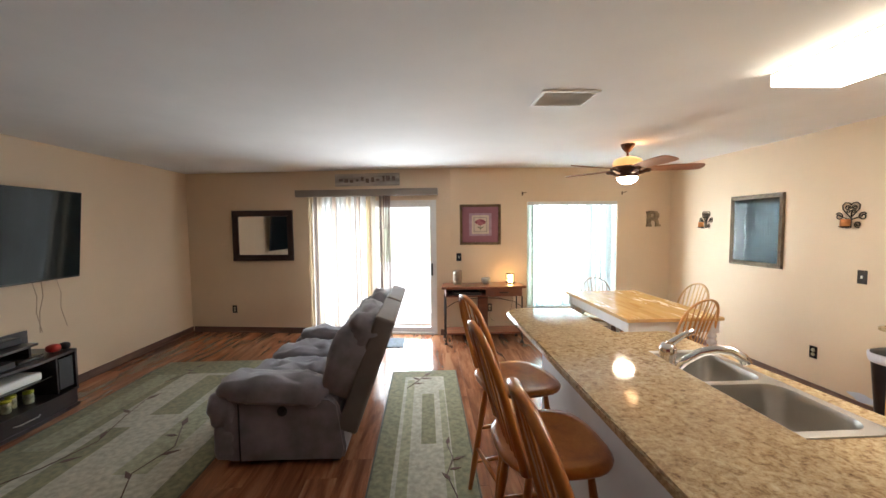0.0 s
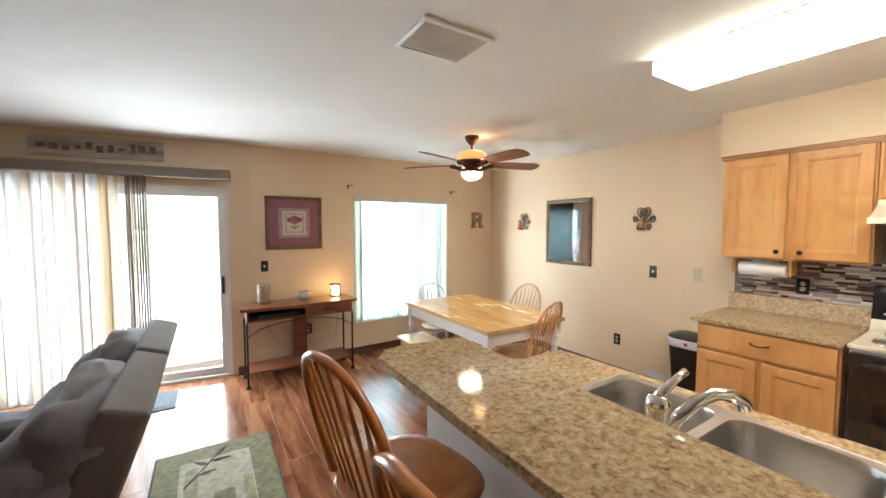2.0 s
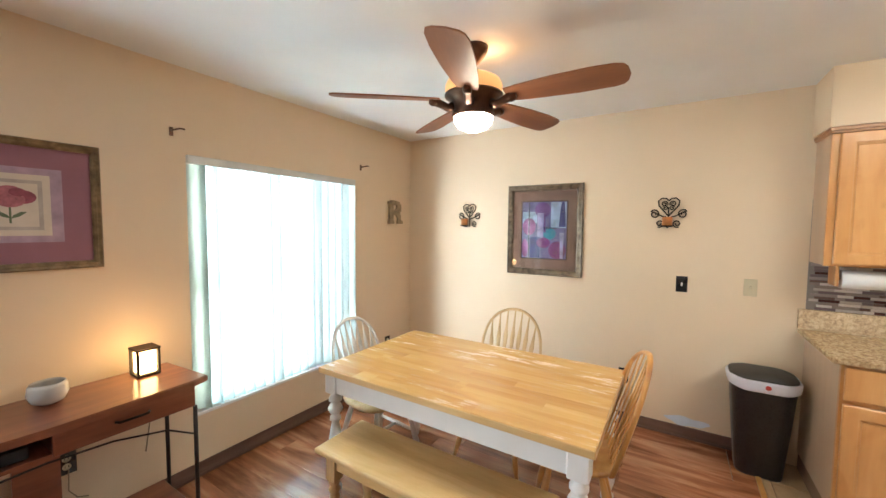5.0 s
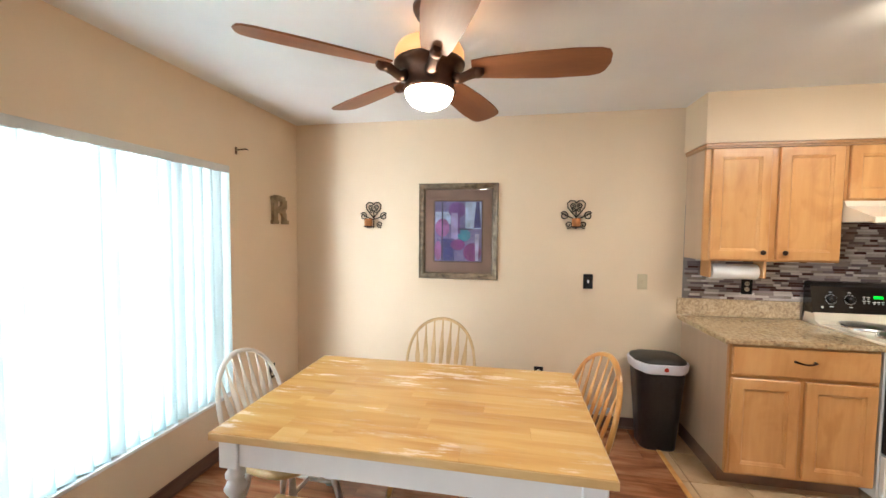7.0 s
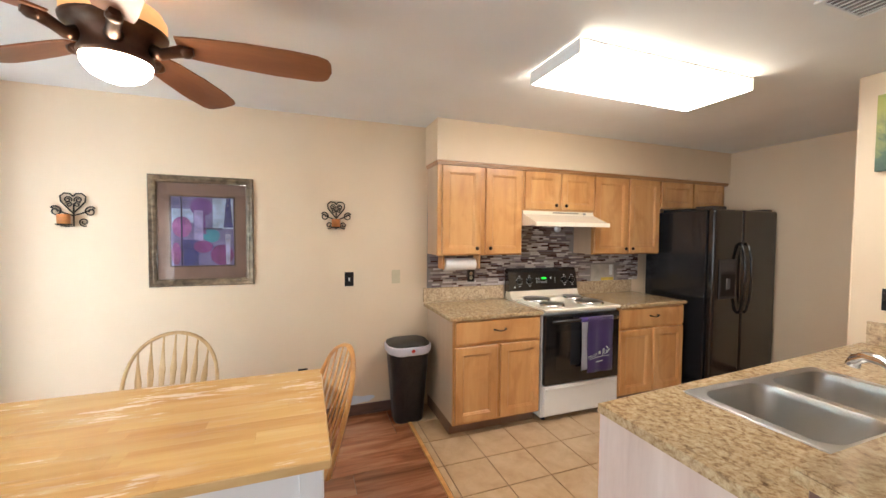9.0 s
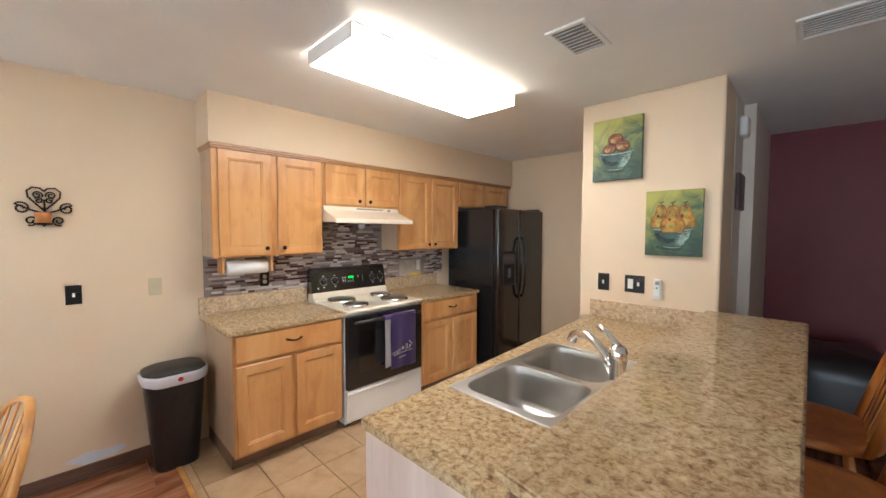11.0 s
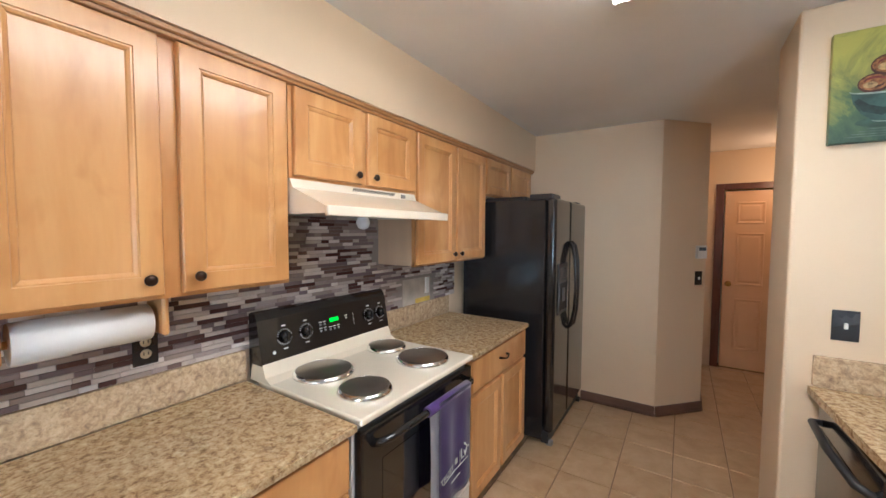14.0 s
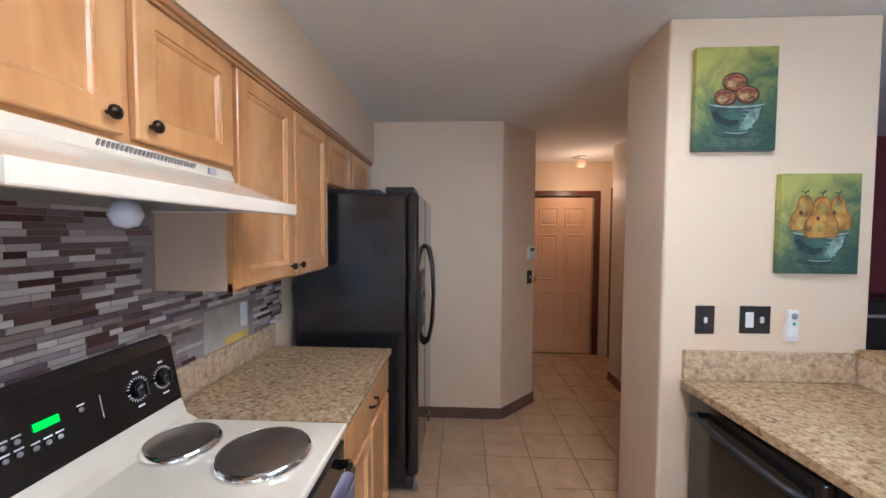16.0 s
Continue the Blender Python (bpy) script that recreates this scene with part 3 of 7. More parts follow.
wall_unit(2.945, 3.735, 1.34, 2.09, [(2.957, 3.308), (3.355, 3.700)], [(3.27, 1.40), (3.395, 1.40)], "tall two-door maple wall cabinet over the paper towel holder")
wall_unit(2.165, 2.943, 1.735, 2.09, [(2.175, 2.537), (2.572, 2.925)], [(2.50, 1.785), (2.61, 1.785)], "short two-door maple wall cabinet over the range hood")
wall_unit(1.31, 2.163, 1.335, 2.09, [(1.322, 1.722), (1.742, 2.150)], [(1.69, 1.39), (1.775, 1.39)], "tall two-door maple wall cabinet beside the fridge")
wall_unit(0.345, 1.308, 1.80, 2.09, [(0.362, 0.828), (0.850, 1.298)], [None, None], "shallow two-door maple wall cabinet over the fridge")
bm = B()
box(bm, 4.372, 4.679, 0.31, 3.75, 2.092, 2.112, 0.004)
box(bm, 4.380, 4.679, 0.31, 3.744, 2.080, 2.0915, 0.002)
structure("cabinet_trim", bm, MAPLE_DARK, "maple trim strip above the wall cabinets")
structure("soffit", box(B(), 4.365, 4.679, 0.301, 3.755, 2.1125, H - 0.0005), PAINT, "beige painted soffit over the cabinets")


def base_unit(y0, y1, label, side_n=True):
    t = thing("base_cabinet", label, "cabinet", group="lower kitchen cabinets")
    bm = B()
    box(bm, 4.072, 4.679, y0 + 0.001, y1 - 0.001, 0.10, 0.884)
    part("body", bm, MAPLE_SIDE, t, "pale veneered cabinet box")
    part("toe_kick", box(B(), 4.13, 4.66, y0 + 0.002, y1 - 0.0015, 0, 0.0995), plain("toe_kick_brown", (0.22, 0.13, 0.08), 0.6, vary=0.15), t)
    mid = (y0 + y1) / 2
    bm = B()
    box(bm, 4.0505, 4.0715, y0, y0 + 0.03, 0.10, 0.884)
    box(bm, 4.0505, 4.0715, y1 - 0.03, y1, 0.10, 0.884)
    box(bm, 4.0505, 4.0715, mid - 0.025, mid + 0.025, 0.10, 0.70)
    for z0, z1 in ((0.10, 0.13), (0.675, 0.70), (0.86, 0.884)):
        box(bm, 4.0510, 4.0715, y0 + 0.03, y1 - 0.03, z0, z1)
    part("face_frame", bm, MAPLE, t)
    dr = part("drawer", box(B(), 4.03, 4.050, y0 + 0.012, y1 - 0.012, 0.705, 0.872, 0.005, 2), MAPLE, t)
    pull(dr, mid, 0.80, 4.03)
    panel_door(t, y0 + 0.012, mid - 0.015, 0.118, 0.682, 4.03)
    panel_door(t, mid + 0.015, y1 - 0.012, 0.118, 0.682, 4.03)


base_unit(2.985, 3.73, "maple base cabinet with one drawer beside the bin")
base_unit(1.395, 2.175, "maple base cabinet with one drawer beside the fridge")


def slab(name, pts, z, label, mat=GRAN, th=0.032):
    bm = prism(B(), pts, z - th, z)
    es = [e for e in bm.edges if abs(e.verts[0].co.z - e.verts[1].co.z) < 1e-6]
    bmesh.ops.bevel(bm, geom=es, offset=0.006, segments=2, affect="EDGES")
    ob = single(name, bm, mat, label, "worktop")
    return ob


slab("worktop", [(4.018, 2.975), (4.66, 2.975), (4.66, 3.77), (4.018, 3.77)], 0.915, "speckled tan granite worktop beside the range")
slab("worktop", [(4.018, 1.383), (4.66, 1.383), (4.66, 2.183), (4.018, 2.183)], 0.915, "speckled tan granite worktop next to the fridge")
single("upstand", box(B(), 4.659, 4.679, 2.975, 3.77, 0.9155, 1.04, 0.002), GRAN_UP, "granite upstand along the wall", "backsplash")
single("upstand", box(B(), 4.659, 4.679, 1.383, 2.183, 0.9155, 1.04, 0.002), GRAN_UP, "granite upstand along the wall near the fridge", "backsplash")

# hood
hood = thing("range_hood", "cream under-cabinet range hood over the electric range", "range hood")
bm = B()
pr = [(4.679, 1.734), (4.40, 1.734), (4.385, 1.70), (4.20, 1.625), (4.195, 1.60), (4.679, 1.60)]
a = [bm.verts.new((x, 2.17, z)) for x, z in pr]
b2 = [bm.verts.new((x, 2.94, z)) for x, z in pr]
for i in range(6):
    if i != 4:
        bm.faces.new((a[i], a[(i + 1) % 6], b2[(i + 1) % 6], b2[i]))
bm.faces.new(a)
bm.faces.new(b2)
part("canopy", bm, CREAM_ENAMEL, hood)
part("grease_plate", box(B(), 4.22, 4.66, 2.19, 2.92, 1.604, 1.612), plain("hood_underside", (0.30, 0.29, 0.27), 0.4, 0.5), hood)
part("lip", box(B(), 4.184, 4.20, 2.163, 2.947, 1.590, 1.628, 0.005, 2), CREAM_ENAMEL, hood)
bulb = lathe(B(), [(0.0, -0.05), (0.022, -0.043), (0.032, -0.02), (0.026, 0.0), (0.014, 0.012)], (4.36, 2.60, 1.592))
part("bulb", bulb, plain("frosted_bulb", (0.7, 0.7, 0.75), 0.2), hood, "unlit frosted bulb")
bm = B()
for k in range(26):
    box(bm, -0.0025, 0.0005, -0.10 + k * 0.011, -0.094 + k * 0.011, -0.010, 0.010)
part("vent_slots", bm, plain("vent_dark", (0.25, 0.23, 0.2), 0.5), hood).matrix_local = Matrix.Translation((4.391, 2.45, 1.717)) @ Matrix.Rotation(radians(-24), 4, "Y")
part("switch", box(B(), 4.381, 4.388, 2.27, 2.30, 1.706, 1.724, 0.001), plain("grey_switch", (0.3, 0.3, 0.3), 0.4), hood)

# range
rg = thing("electric_range", "cream and black electric range with four covered burners", "range")
part("body", box(B(), 4.06, 4.65, 2.195, 2.96, 0.03, 0.895, 0.003), WHITE_ENAMEL, rg)
part("cooktop", box(B(), 4.012, 4.60, 2.192, 2.963, 0.896, 0.922, 0.008, 3), CREAM_ENAMEL, rg)
bm = B()
pr = [(4.599, 0.915), (4.50, 0.915), (4.548, 0.94), (4.572, 1.0), (4.64, 1.0), (4.655, 0.915)]
a = [bm.verts.new((x, 2.194, z)) for x, z in pr]
b2 = [bm.verts.new((x, 2.961, z)) for x, z in pr]
for i in range(6):
    bm.faces.new((a[i], a[(i + 1) % 6], b2[(i + 1) % 6], b2[i]))
bm.faces.new(a), bm.faces.new(b2)
part("backguard_base", bm, CREAM_ENAMEL, rg)
bm = B()
pr = [(4.567, 0.985), (4.602, 1.165), (4.615, 1.192), (4.635, 1.20), (4.657, 1.192), (4.657, 0.92), (4.64, 0.985)]
a = [bm.verts.new((x, 2.192, z)) for x, z in pr]
b2 = [bm.verts.new((x, 2.963, z)) for x, z in pr]
for i in range(7):
    bm.faces.new((a[i], a[(i + 1) % 7], b2[(i + 1) % 7], b2[i]))
bm.faces.new(a), bm.faces.new(b2)
cp = part("control_panel", bm, BLACKG, rg, "black sloped control panel")
PM = Matrix.Translation((4.585, 2.575, 1.08)) @ Matrix.Rotation(radians(11), 4, "Y")
MARK = plain("white_marking", (0.62, 0.62, 0.60), 0.5)
for y in (0.275, 0.165, -0.235, -0.325):
    k = lathe(B(), [(0.0, 0.026), (0.012, 0.025), (0.02, 0.02), (0.023, 0.0)][::-1], seg=20, m=Matrix.Rotation(radians(-90), 4, "Y"))
    box(k, -0.034, -0.014, -0.0045, 0.0045, -0.02, 0.02, 0.002)
    part("knob", k, BLACKG, cp, "round black burner knob").matrix_local = PM @ Matrix.Translation((-0.004, y, 0.0))
    bm = B()
    for q in range(24):
        an = math.tau * q / 24
        if q % 12 != 6:
            box(bm, -0.001, 0.0, -0.001, 0.001, 0.029, 0.036, m=Matrix.Rotation(an, 4, "X"))
    box(bm, -0.001, 0.0, -0.009, 0.009, 0.045, 0.051)
    box(bm, -0.001, 0.0, -0.011, 0.011, -0.052, -0.047)
    part("dial_marks", bm, MARK, cp).matrix_local = PM @ Matrix.Translation((-0.0035, y, 0.0))
part("display", box(B(), -0.003, 0.0, -0.026, 0.026, 0.012, 0.030), glow("green_display", (0.01, 0.62, 0.02), 0.7), cp, "lit green clock display").matrix_local = PM
for i, (y, z) in enumerate([(0.085, 0.02), (0.06, 0.02), (0.085, -0.008), (0.06, -0.008), (0.03, -0.012), (0.005, -0.012), (-0.02, -0.012), (-0.075, 0.025)]):
    part("button_mark", box(B(), -0.001, 0.0, y - 0.009, y + 0.009, z, z + 0.004), MARK, cp).matrix_local = PM @ Matrix.Translation((-0.0035, 0, 0))
    part("button", lathe(B(), [(0.006, 0), (0.006, 0.002), (0.0, 0.0025)], seg=12, m=Matrix.Translation((0, y, z - 0.01)) @ Matrix.Rotation(radians(-90), 4, "Y")), plain("button_grey", (0.25, 0.25, 0.26), 0.4), cp).matrix_local = PM @ Matrix.Translation((-0.003, 0, 0))
part("print_line", box(B(), -0.001, 0.0, -0.125, -0.123, -0.03, 0.03), MARK, cp).matrix_local = PM @ Matrix.Translation((-0.0035, 0, 0))
part("indicator", lathe(B(), [(0.0, 0.002), (0.007, 0.001), (0.008, 0.0)][::-1], seg=12, m=Matrix.Rotation(radians(-90), 4, "Y")), MARK, cp).matrix_local = PM @ Matrix.Translation((-0.004, 0.33, -0.055))
BURN = plain("burner_cover", (0.31, 0.28, 0.245), 0.35, 0.9, vary=0.12, scale=9, bump=0.03, bscale=250)
for x, y, r in ((4.44, 2.76, 0.122), (4.165, 2.79, 0.10), (4.445, 2.35, 0.096), (4.185, 2.385, 0.12)):
    c = part("burner_cover", lathe(B(), [(r, 0.0), (r, 0.012), (r - 0.004, 0.02), (r - 0.012, 0.023), (0.0, 0.024)], (x, y, 0.9215), 40), BURN, rg, "round brushed metal burner cover")
    part("rim", lathe(B(), [(r + 0.006, 0.0), (r + 0.007, 0.003), (r + 0.003, 0.014), (r - 0.003, 0.021), (r - 0.006, 0.0215), (r - 0.004, 0.018), (r + 0.0015, 0.010), (r + 0.0015, 0.0)], (x, y, 0.9217), 40), CHROME, c, "bright chrome rim")
od = part("oven_door", box(B(), 4.018, 4.059, 2.20, 2.955, 0.305, 0.872, 0.008, 2), BLACKG, rg, "black glass oven door")
part("window", box(B(), 4.0165, 4.0178, 2.30, 2.855, 0.42, 0.74), plain("oven_window", (0.006, 0.005, 0.005), 0.05, coat=1.0), od)
part("handle", tube(B(), [(4.02, 2.90, 0.815), (3.99, 2.895, 0.825), (3.972, 2.86, 0.83), (3.966, 2.575, 0.832), (3.972, 2.29, 0.83), (3.99, 2.255, 0.825), (4.02, 2.25, 0.815)], 0.014, 12), BLACKG, od, "curved black oven handle")
part("drawer", box(B(), 4.022, 4.059, 2.20, 2.955, 0.055, 0.297, 0.008, 2), WHITE_ENAMEL, rg, "white storage drawer front")
part("drawer_lip", box(B(), 4.012, 4.024, 2.215, 2.94, 0.262, 0.282, 0.005, 2), WHITE_ENAMEL, rg)
for y in (2.24, 2.91):
    part("foot", lathe(B(), [(0.02, 0), (0.02, 0.03)], (4.10, y, 0), 12), BLACKP, rg)

# towel on the oven handle
TOW = plain("purple_towel", (0.075, 0.035, 0.17), 0.95, vary=0.15, bump=0.4, bscale=260, sheen=0.4)
TOWW = plain("white_towel_layer", (0.62, 0.62, 0.68), 0.95, vary=0.06, bump=0.4, bscale=260)
tw = thing("towel", "purple terry towel with white print over the oven handle", "towel")


def hung(y0, y1, z1, x, amp, seed, th=0.004):
    bm = B()
    n, k = 14, 16
    g = []
    for j in range(k + 1):
        z = 0.852 - (0.852 - z1) * j / k
        g.append([bm.verts.new((x - 0.006 * math.sin((y0 + (y1 - y0) * i / n) * 45 + seed) * min(1, j / 5) * amp - 0.004 * j / k, y0 + (y1 - y0) * i / n + 0.004 * noise.noise(Vector((seed, z * 6, i))), z)) for i in range(n + 1)])
    for j in range(k):
        for i in range(n):
            bm.faces.new((g[j][i], g[j][i + 1], g[j + 1][i + 1], g[j + 1][i])).smooth = True
    bmesh.ops.solidify(bm, geom=bm.faces[:], thickness=th)
    return bm


part("towel_front", hung(2.335, 2.60, 0.40, 3.946, 1.0, 0.3, 0.008), TOW, tw)
part("towel_back", hung(2.56, 2.655, 0.425, 3.957, 0.8, 1.3, 0.004), TOWW, tw, "white folded inner layer")
part("towel_fold", tube(B(), [(3.966, 2.337, 0.8335), (3.966, 2.655, 0.8335)], 0.021, 12), TOW, tw)


def text_mesh(words, size, depth=0.0006):
    cu = bpy.data.curves.new("t", "FONT")
    cu.body, cu.size, cu.extrude, cu.align_x, cu.align_y = words, size, depth, "CENTER", "CENTER"
    ob = new("t", cu)
    me = bpy.data.meshes.new_from_object(ob.evaluated_get(bpy.context.evaluated_depsgraph_get()))
    bpy.data.objects.remove(ob)
    bm = B()
    bm.from_mesh(me)
    return bm


tx = text_mesh("TRUST", 0.034)
part("print", tx, MARK, tw, "small white lettering").matrix_local = Matrix.Translation((3.9345, 2.555, 0.535)) @ Matrix.Rotation(radians(-90), 4, "Z") @ Matrix.Rotation(radians(90), 4, "X") @ Matrix.Rotation(radians(14), 4, "Z")
bm = B()
box(bm, -0.02, 0.0, 0, 0.001, -0.012, 0.012)
box(bm, 0.02, 0.024, 0, 0.001, -0.03, 0.03)
tube(bm, [(0.035, 0, 0.03), (0.035, 0, -0.012), (0.055, 0, -0.012)], 0.003, 6)
tube(bm, [(0.055, 0, 0.015), (0.065, 0, -0.012), (0.08, 0, 0.02), (0.095, 0, 0.02)], 0.003, 6)
tube(bm, [(0.06, 0, 0.045), (0.075, 0, 0.03)], 0.004, 6)
tube(bm, [(-0.11, 0, -0.05), (-0.03, 0, -0.035), (0.09, 0, -0.03)], 0.002, 6)
tube(bm, [(-0.05, 0, -0.075), (0.02, 0, -0.068)], 0.0025, 6)
part("print", bm, MARK, tw, "white emblem print").matrix_local = Matrix.Translation((3.9345, 2.475, 0.56)) @ Matrix.Rotation(radians(-90), 4, "Z")

# fridge
fr = thing("refrigerator", "black side-by-side refrigerator with ice dispenser", "refrigerator", Matrix.Translation((-0.035, 0, 0.006)))
part("body", box(B(), 4.00, 4.655, 0.325, 1.232, 0.03, 1.755, 0.006), FRIDGE, fr, "black textured cabinet side")
for nm, y0, y1 in (("freezer_door", 0.842, 1.232), ("fridge_door", 0.325, 0.836)):
    bm = B()
    box(bm, 3.925, 3.992, y0, y1, 0.095, 1.765, 0.022, 4)
    dd = part(nm, bm, BLACKG if nm == "fridge_door" else BLACKG, fr, "gloss black door")
    ya = 0.882 if nm == "freezer_door" else 0.796
    part("door_handle", tube(B(), [(3.925, ya, 1.45), (3.897, ya, 1.425), (3.874, ya, 1.31), (3.866, ya, 1.12), (3.874, ya, 0.93), (3.897, ya, 0.81), (3.925, ya, 0.785)], [0.013, 0.014, 0.012, 0.011, 0.012, 0.014, 0.013], 12), BLACKG, dd, "long bowed black handle")
bm = B()
box(bm, 3.918, 3.9255, 0.925, 1.165, 0.93, 1.30, 0.004)
dp = part("dispenser", bm, BLACKP, fr, "recessed ice and water dispenser")
part("recess", box(B(), 3.9165, 3.9182, 0.945, 1.145, 0.96, 1.16), plain("recess_dark", (0.004, 0.004, 0.004), 0.6), dp)
part("recess_rim", tube(B(), [(3.917, 0.943, 0.958), (3.917, 1.147, 0.958), (3.917, 1.147, 1.162), (3.917, 0.943, 1.162)], 0.004, 8, True), plain("dispenser_rim", (0.16, 0.16, 0.17), 0.2, 0.5), dp)
part("keypad", box(B(), 3.9160, 3.9182, 0.945, 1.145, 1.19, 1.27, 0.001), plain("keypad_grey", (0.08, 0.08, 0.09), 0.2), dp)
part("paddle", box(B(), 3.908, 3.9165, 1.02, 1.07, 1.02, 1.12, 0.003), plain("paddle_grey", (0.12, 0.12, 0.13), 0.3), dp)
part("kick_grille", box(B(), 3.955, 4.01, 0.33, 1.227, 0.012, 0.088, 0.004), BLACKP, fr)
part("hinge_cover", box(B(), 3.95, 4.12, 1.04, 1.228, 1.7555, 1.795, 0.010, 2), BLACKP, fr)
part("hinge_cover", box(B(), 3.97, 4.10, 0.33, 0.45, 1.7555, 1.785, 0.008, 2), BLACKP, fr)
part("foot", box(B(), 3.93, 3.975, 1.175, 1.215, -0.006, 0.0295, 0.004), plain("worn_foot", (0.3, 0.3, 0.3), 0.4, 0.5), fr)
part("foot", box(B(), 3.93, 3.975, 0.34, 0.38, -0.006, 0.0295, 0.004), BLACKP, fr)
single("storage_tray", box(B(), 4.12, 4.45, 0.90, 1.20, 1.7555, 1.79, 0.01, 2), BLACKP, "flat black tray lying on top of the fridge", "tray")

# towel roll under the cabinet
ph = thing("paper_towel_holder", "wooden holder with a paper towel roll under the cabinet", "paper towel holder")
for y in (3.335, 3.665):
    part("bracket", box(B(), 4.44, 4.56, y - 0.009, y + 0.009, 1.222, 1.3395, 0.006), MAPLE, ph)
part("rod", tube(B(), [(4.50, 3.345, 1.262), (4.50, 3.655, 1.262)], 0.01, 10), MAPLE, ph)
part("roll", tube(B(), [(4.50, 3.36, 1.262), (4.50, 3.64, 1.262)], 0.052, 28), PAPER, ph, "white paper towel roll")


def plate(m, kind, mat=PLATE, w=0.072, h=0.116, label=""):
    """A wall plate in its own frame: x across, y out of the wall, z up."""
    t = thing("wall_switch" if kind != "outlet" else "wall_outlet", label, "switch" if kind != "outlet" else "outlet", m)
    part("plate", box(B(), -w / 2, w / 2, 0.0005, 0.006, -h / 2, h / 2, 0.0025, 2), mat, t)
    ins = WHITEP if mat is PLATE and kind != "outlet" else mat
    if kind == "outlet":
        for z in (-0.02, 0.02):
            soc = part("socket", lathe(B(), [(0.016, 0.0), (0.016, 0.0025), (0.0, 0.0026)], seg=18, m=Matrix.Translation((0, 0.006, z)) @ Matrix.Rotation(radians(-90), 4, "X")), ALMOND if mat is PLATE else WHITEP, t)
            part("slots", box(box(B(), -0.008, -0.005, 0.0088, 0.0092, z - 0.004, z + 0.007), 0.005, 0.008, 0.0088, 0.0092, z - 0.004, z + 0.007), BLACKP, t)
    elif kind == "rocker":
        part("rocker", box(B(), -0.015, 0.015, 0.006, 0.010, -0.03, 0.03, 0.002), WHITEP, t)
    elif kind == "duo":
        part("rocker", box(B(), 0.008, 0.042, 0.006, 0.010, -0.033, 0.033, 0.002), WHITEP, t)
        part("toggle", box(B(), -0.032, -0.018, 0.006, 0.014, -0.012, 0.014, 0.002), WHITEP, t)
    else:
        part("toggle", box(B(), -0.006, 0.006, 0.006, 0.015, -0.012, 0.012, 0.002), ins, t)
    return t


E_ = lambda y, z: Matrix.Translation((4.68, y, z)) @ Matrix.Rotation(radians(90), 4, "Z")
N_ = lambda x, z: Matrix.Translation((x, WY, z)) @ Matrix.Rotation(radians(180), 4, "Z")
S_ = lambda x, z: Matrix.Translation((x, 1.724, z))
plate(E_(4.405, 1.14), "toggle", label="black toggle switch on the dining wall")
plate(E_(4.014, 1.15), "toggle", ALMOND, label="almond phone jack plate on the dining wall")
plate(E_(4.765, 0.38), "outlet", label="black wall outlet low on the dining wall")
plate(Matrix.Translation((-0.012, 0, 0)) @ E_(3.315, 1.14), "outlet", label="black outlet in the mosaic tile")
plate(N_(1.515, 1.152), "toggle", label="black toggle switch beside the patio door")
plate(N_(1.962, 0.40), "outlet", label="black outlet behind the console table")
plate(N_(4.30, 0.38), "outlet", label="black outlet near the dining corner")
plate(SK @ Matrix.Translation((3.35, 0, 0.36)) @ Matrix.Rotation(radians(180), 4, "Z"), "outlet", label="black outlet on the living room wall")
plate(S_(2.602, 1.172), "toggle", w=0.08, h=0.122, label="black toggle switch over the sink counter")
plate(S_(2.395, 1.175), "duo", w=0.126, h=0.118, label="dark double switch plate over the sink counter")
tn = (Vector((3.31, 0.30, 0)) - Vector((2.985, -0.04, 0))).normalized()
CH = lambda d, z: Matrix.Translation(Vector((2.985, -0.04, z)) + tn * d) @ Matrix.Rotation(math.atan2(tn.y, tn.x), 4, "Z")
plate(CH(0.075, 1.15), "toggle", label="black toggle switch on the chamfered wall corner")
th = thing("thermostat", "white digital thermostat on the chamfered wall corner", "thermostat", CH(0.065, 1.37))
part("case", box(B(), -0.05, 0.05, 0.0005, 0.025, -0.055, 0.055, 0.006, 2), WHITEP, th)
part("screen", box(B(), -0.035, 0.035, 0.025, 0.026, 0.012, 0.04), plain("grey_lcd", (0.10, 0.14, 0.18), 0.2), th)

# remote cradle on the stub wall
rc = thing("fan_remote", "white fan remote in a wall cradle", "remote control", S_(2.253, 1.155))
part("cradle", box(B(), -0.026, 0.026, 0.0005, 0.02, -0.068, 0.0, 0.006, 2), WHITEP, rc)
part("body", box(B(), -0.022, 0.022, 0.004, 0.026, -0.05, 0.068, 0.008, 3), WHITEP, rc)
part("button", lathe(B(), [(0.013, 0), (0.013, 0.002), (0.0, 0.003)], seg=16, m=Matrix.Translation((0, 0.026, 0.042)) @ Matrix.Rotation(radians(-90), 4, "X")), plain("remote_grey", (0.3, 0.32, 0.34), 0.4), rc)
part("button", lathe(B(), [(0.007, 0), (0.007, 0.002), (0.0, 0.003)], seg=16, m=Matrix.Translation((0, 0.026, 0.010)) @ Matrix.Rotation(radians(-90), 4, "X")), plain("remote_green", (0.05, 0.5, 0.3), 0.4), rc)


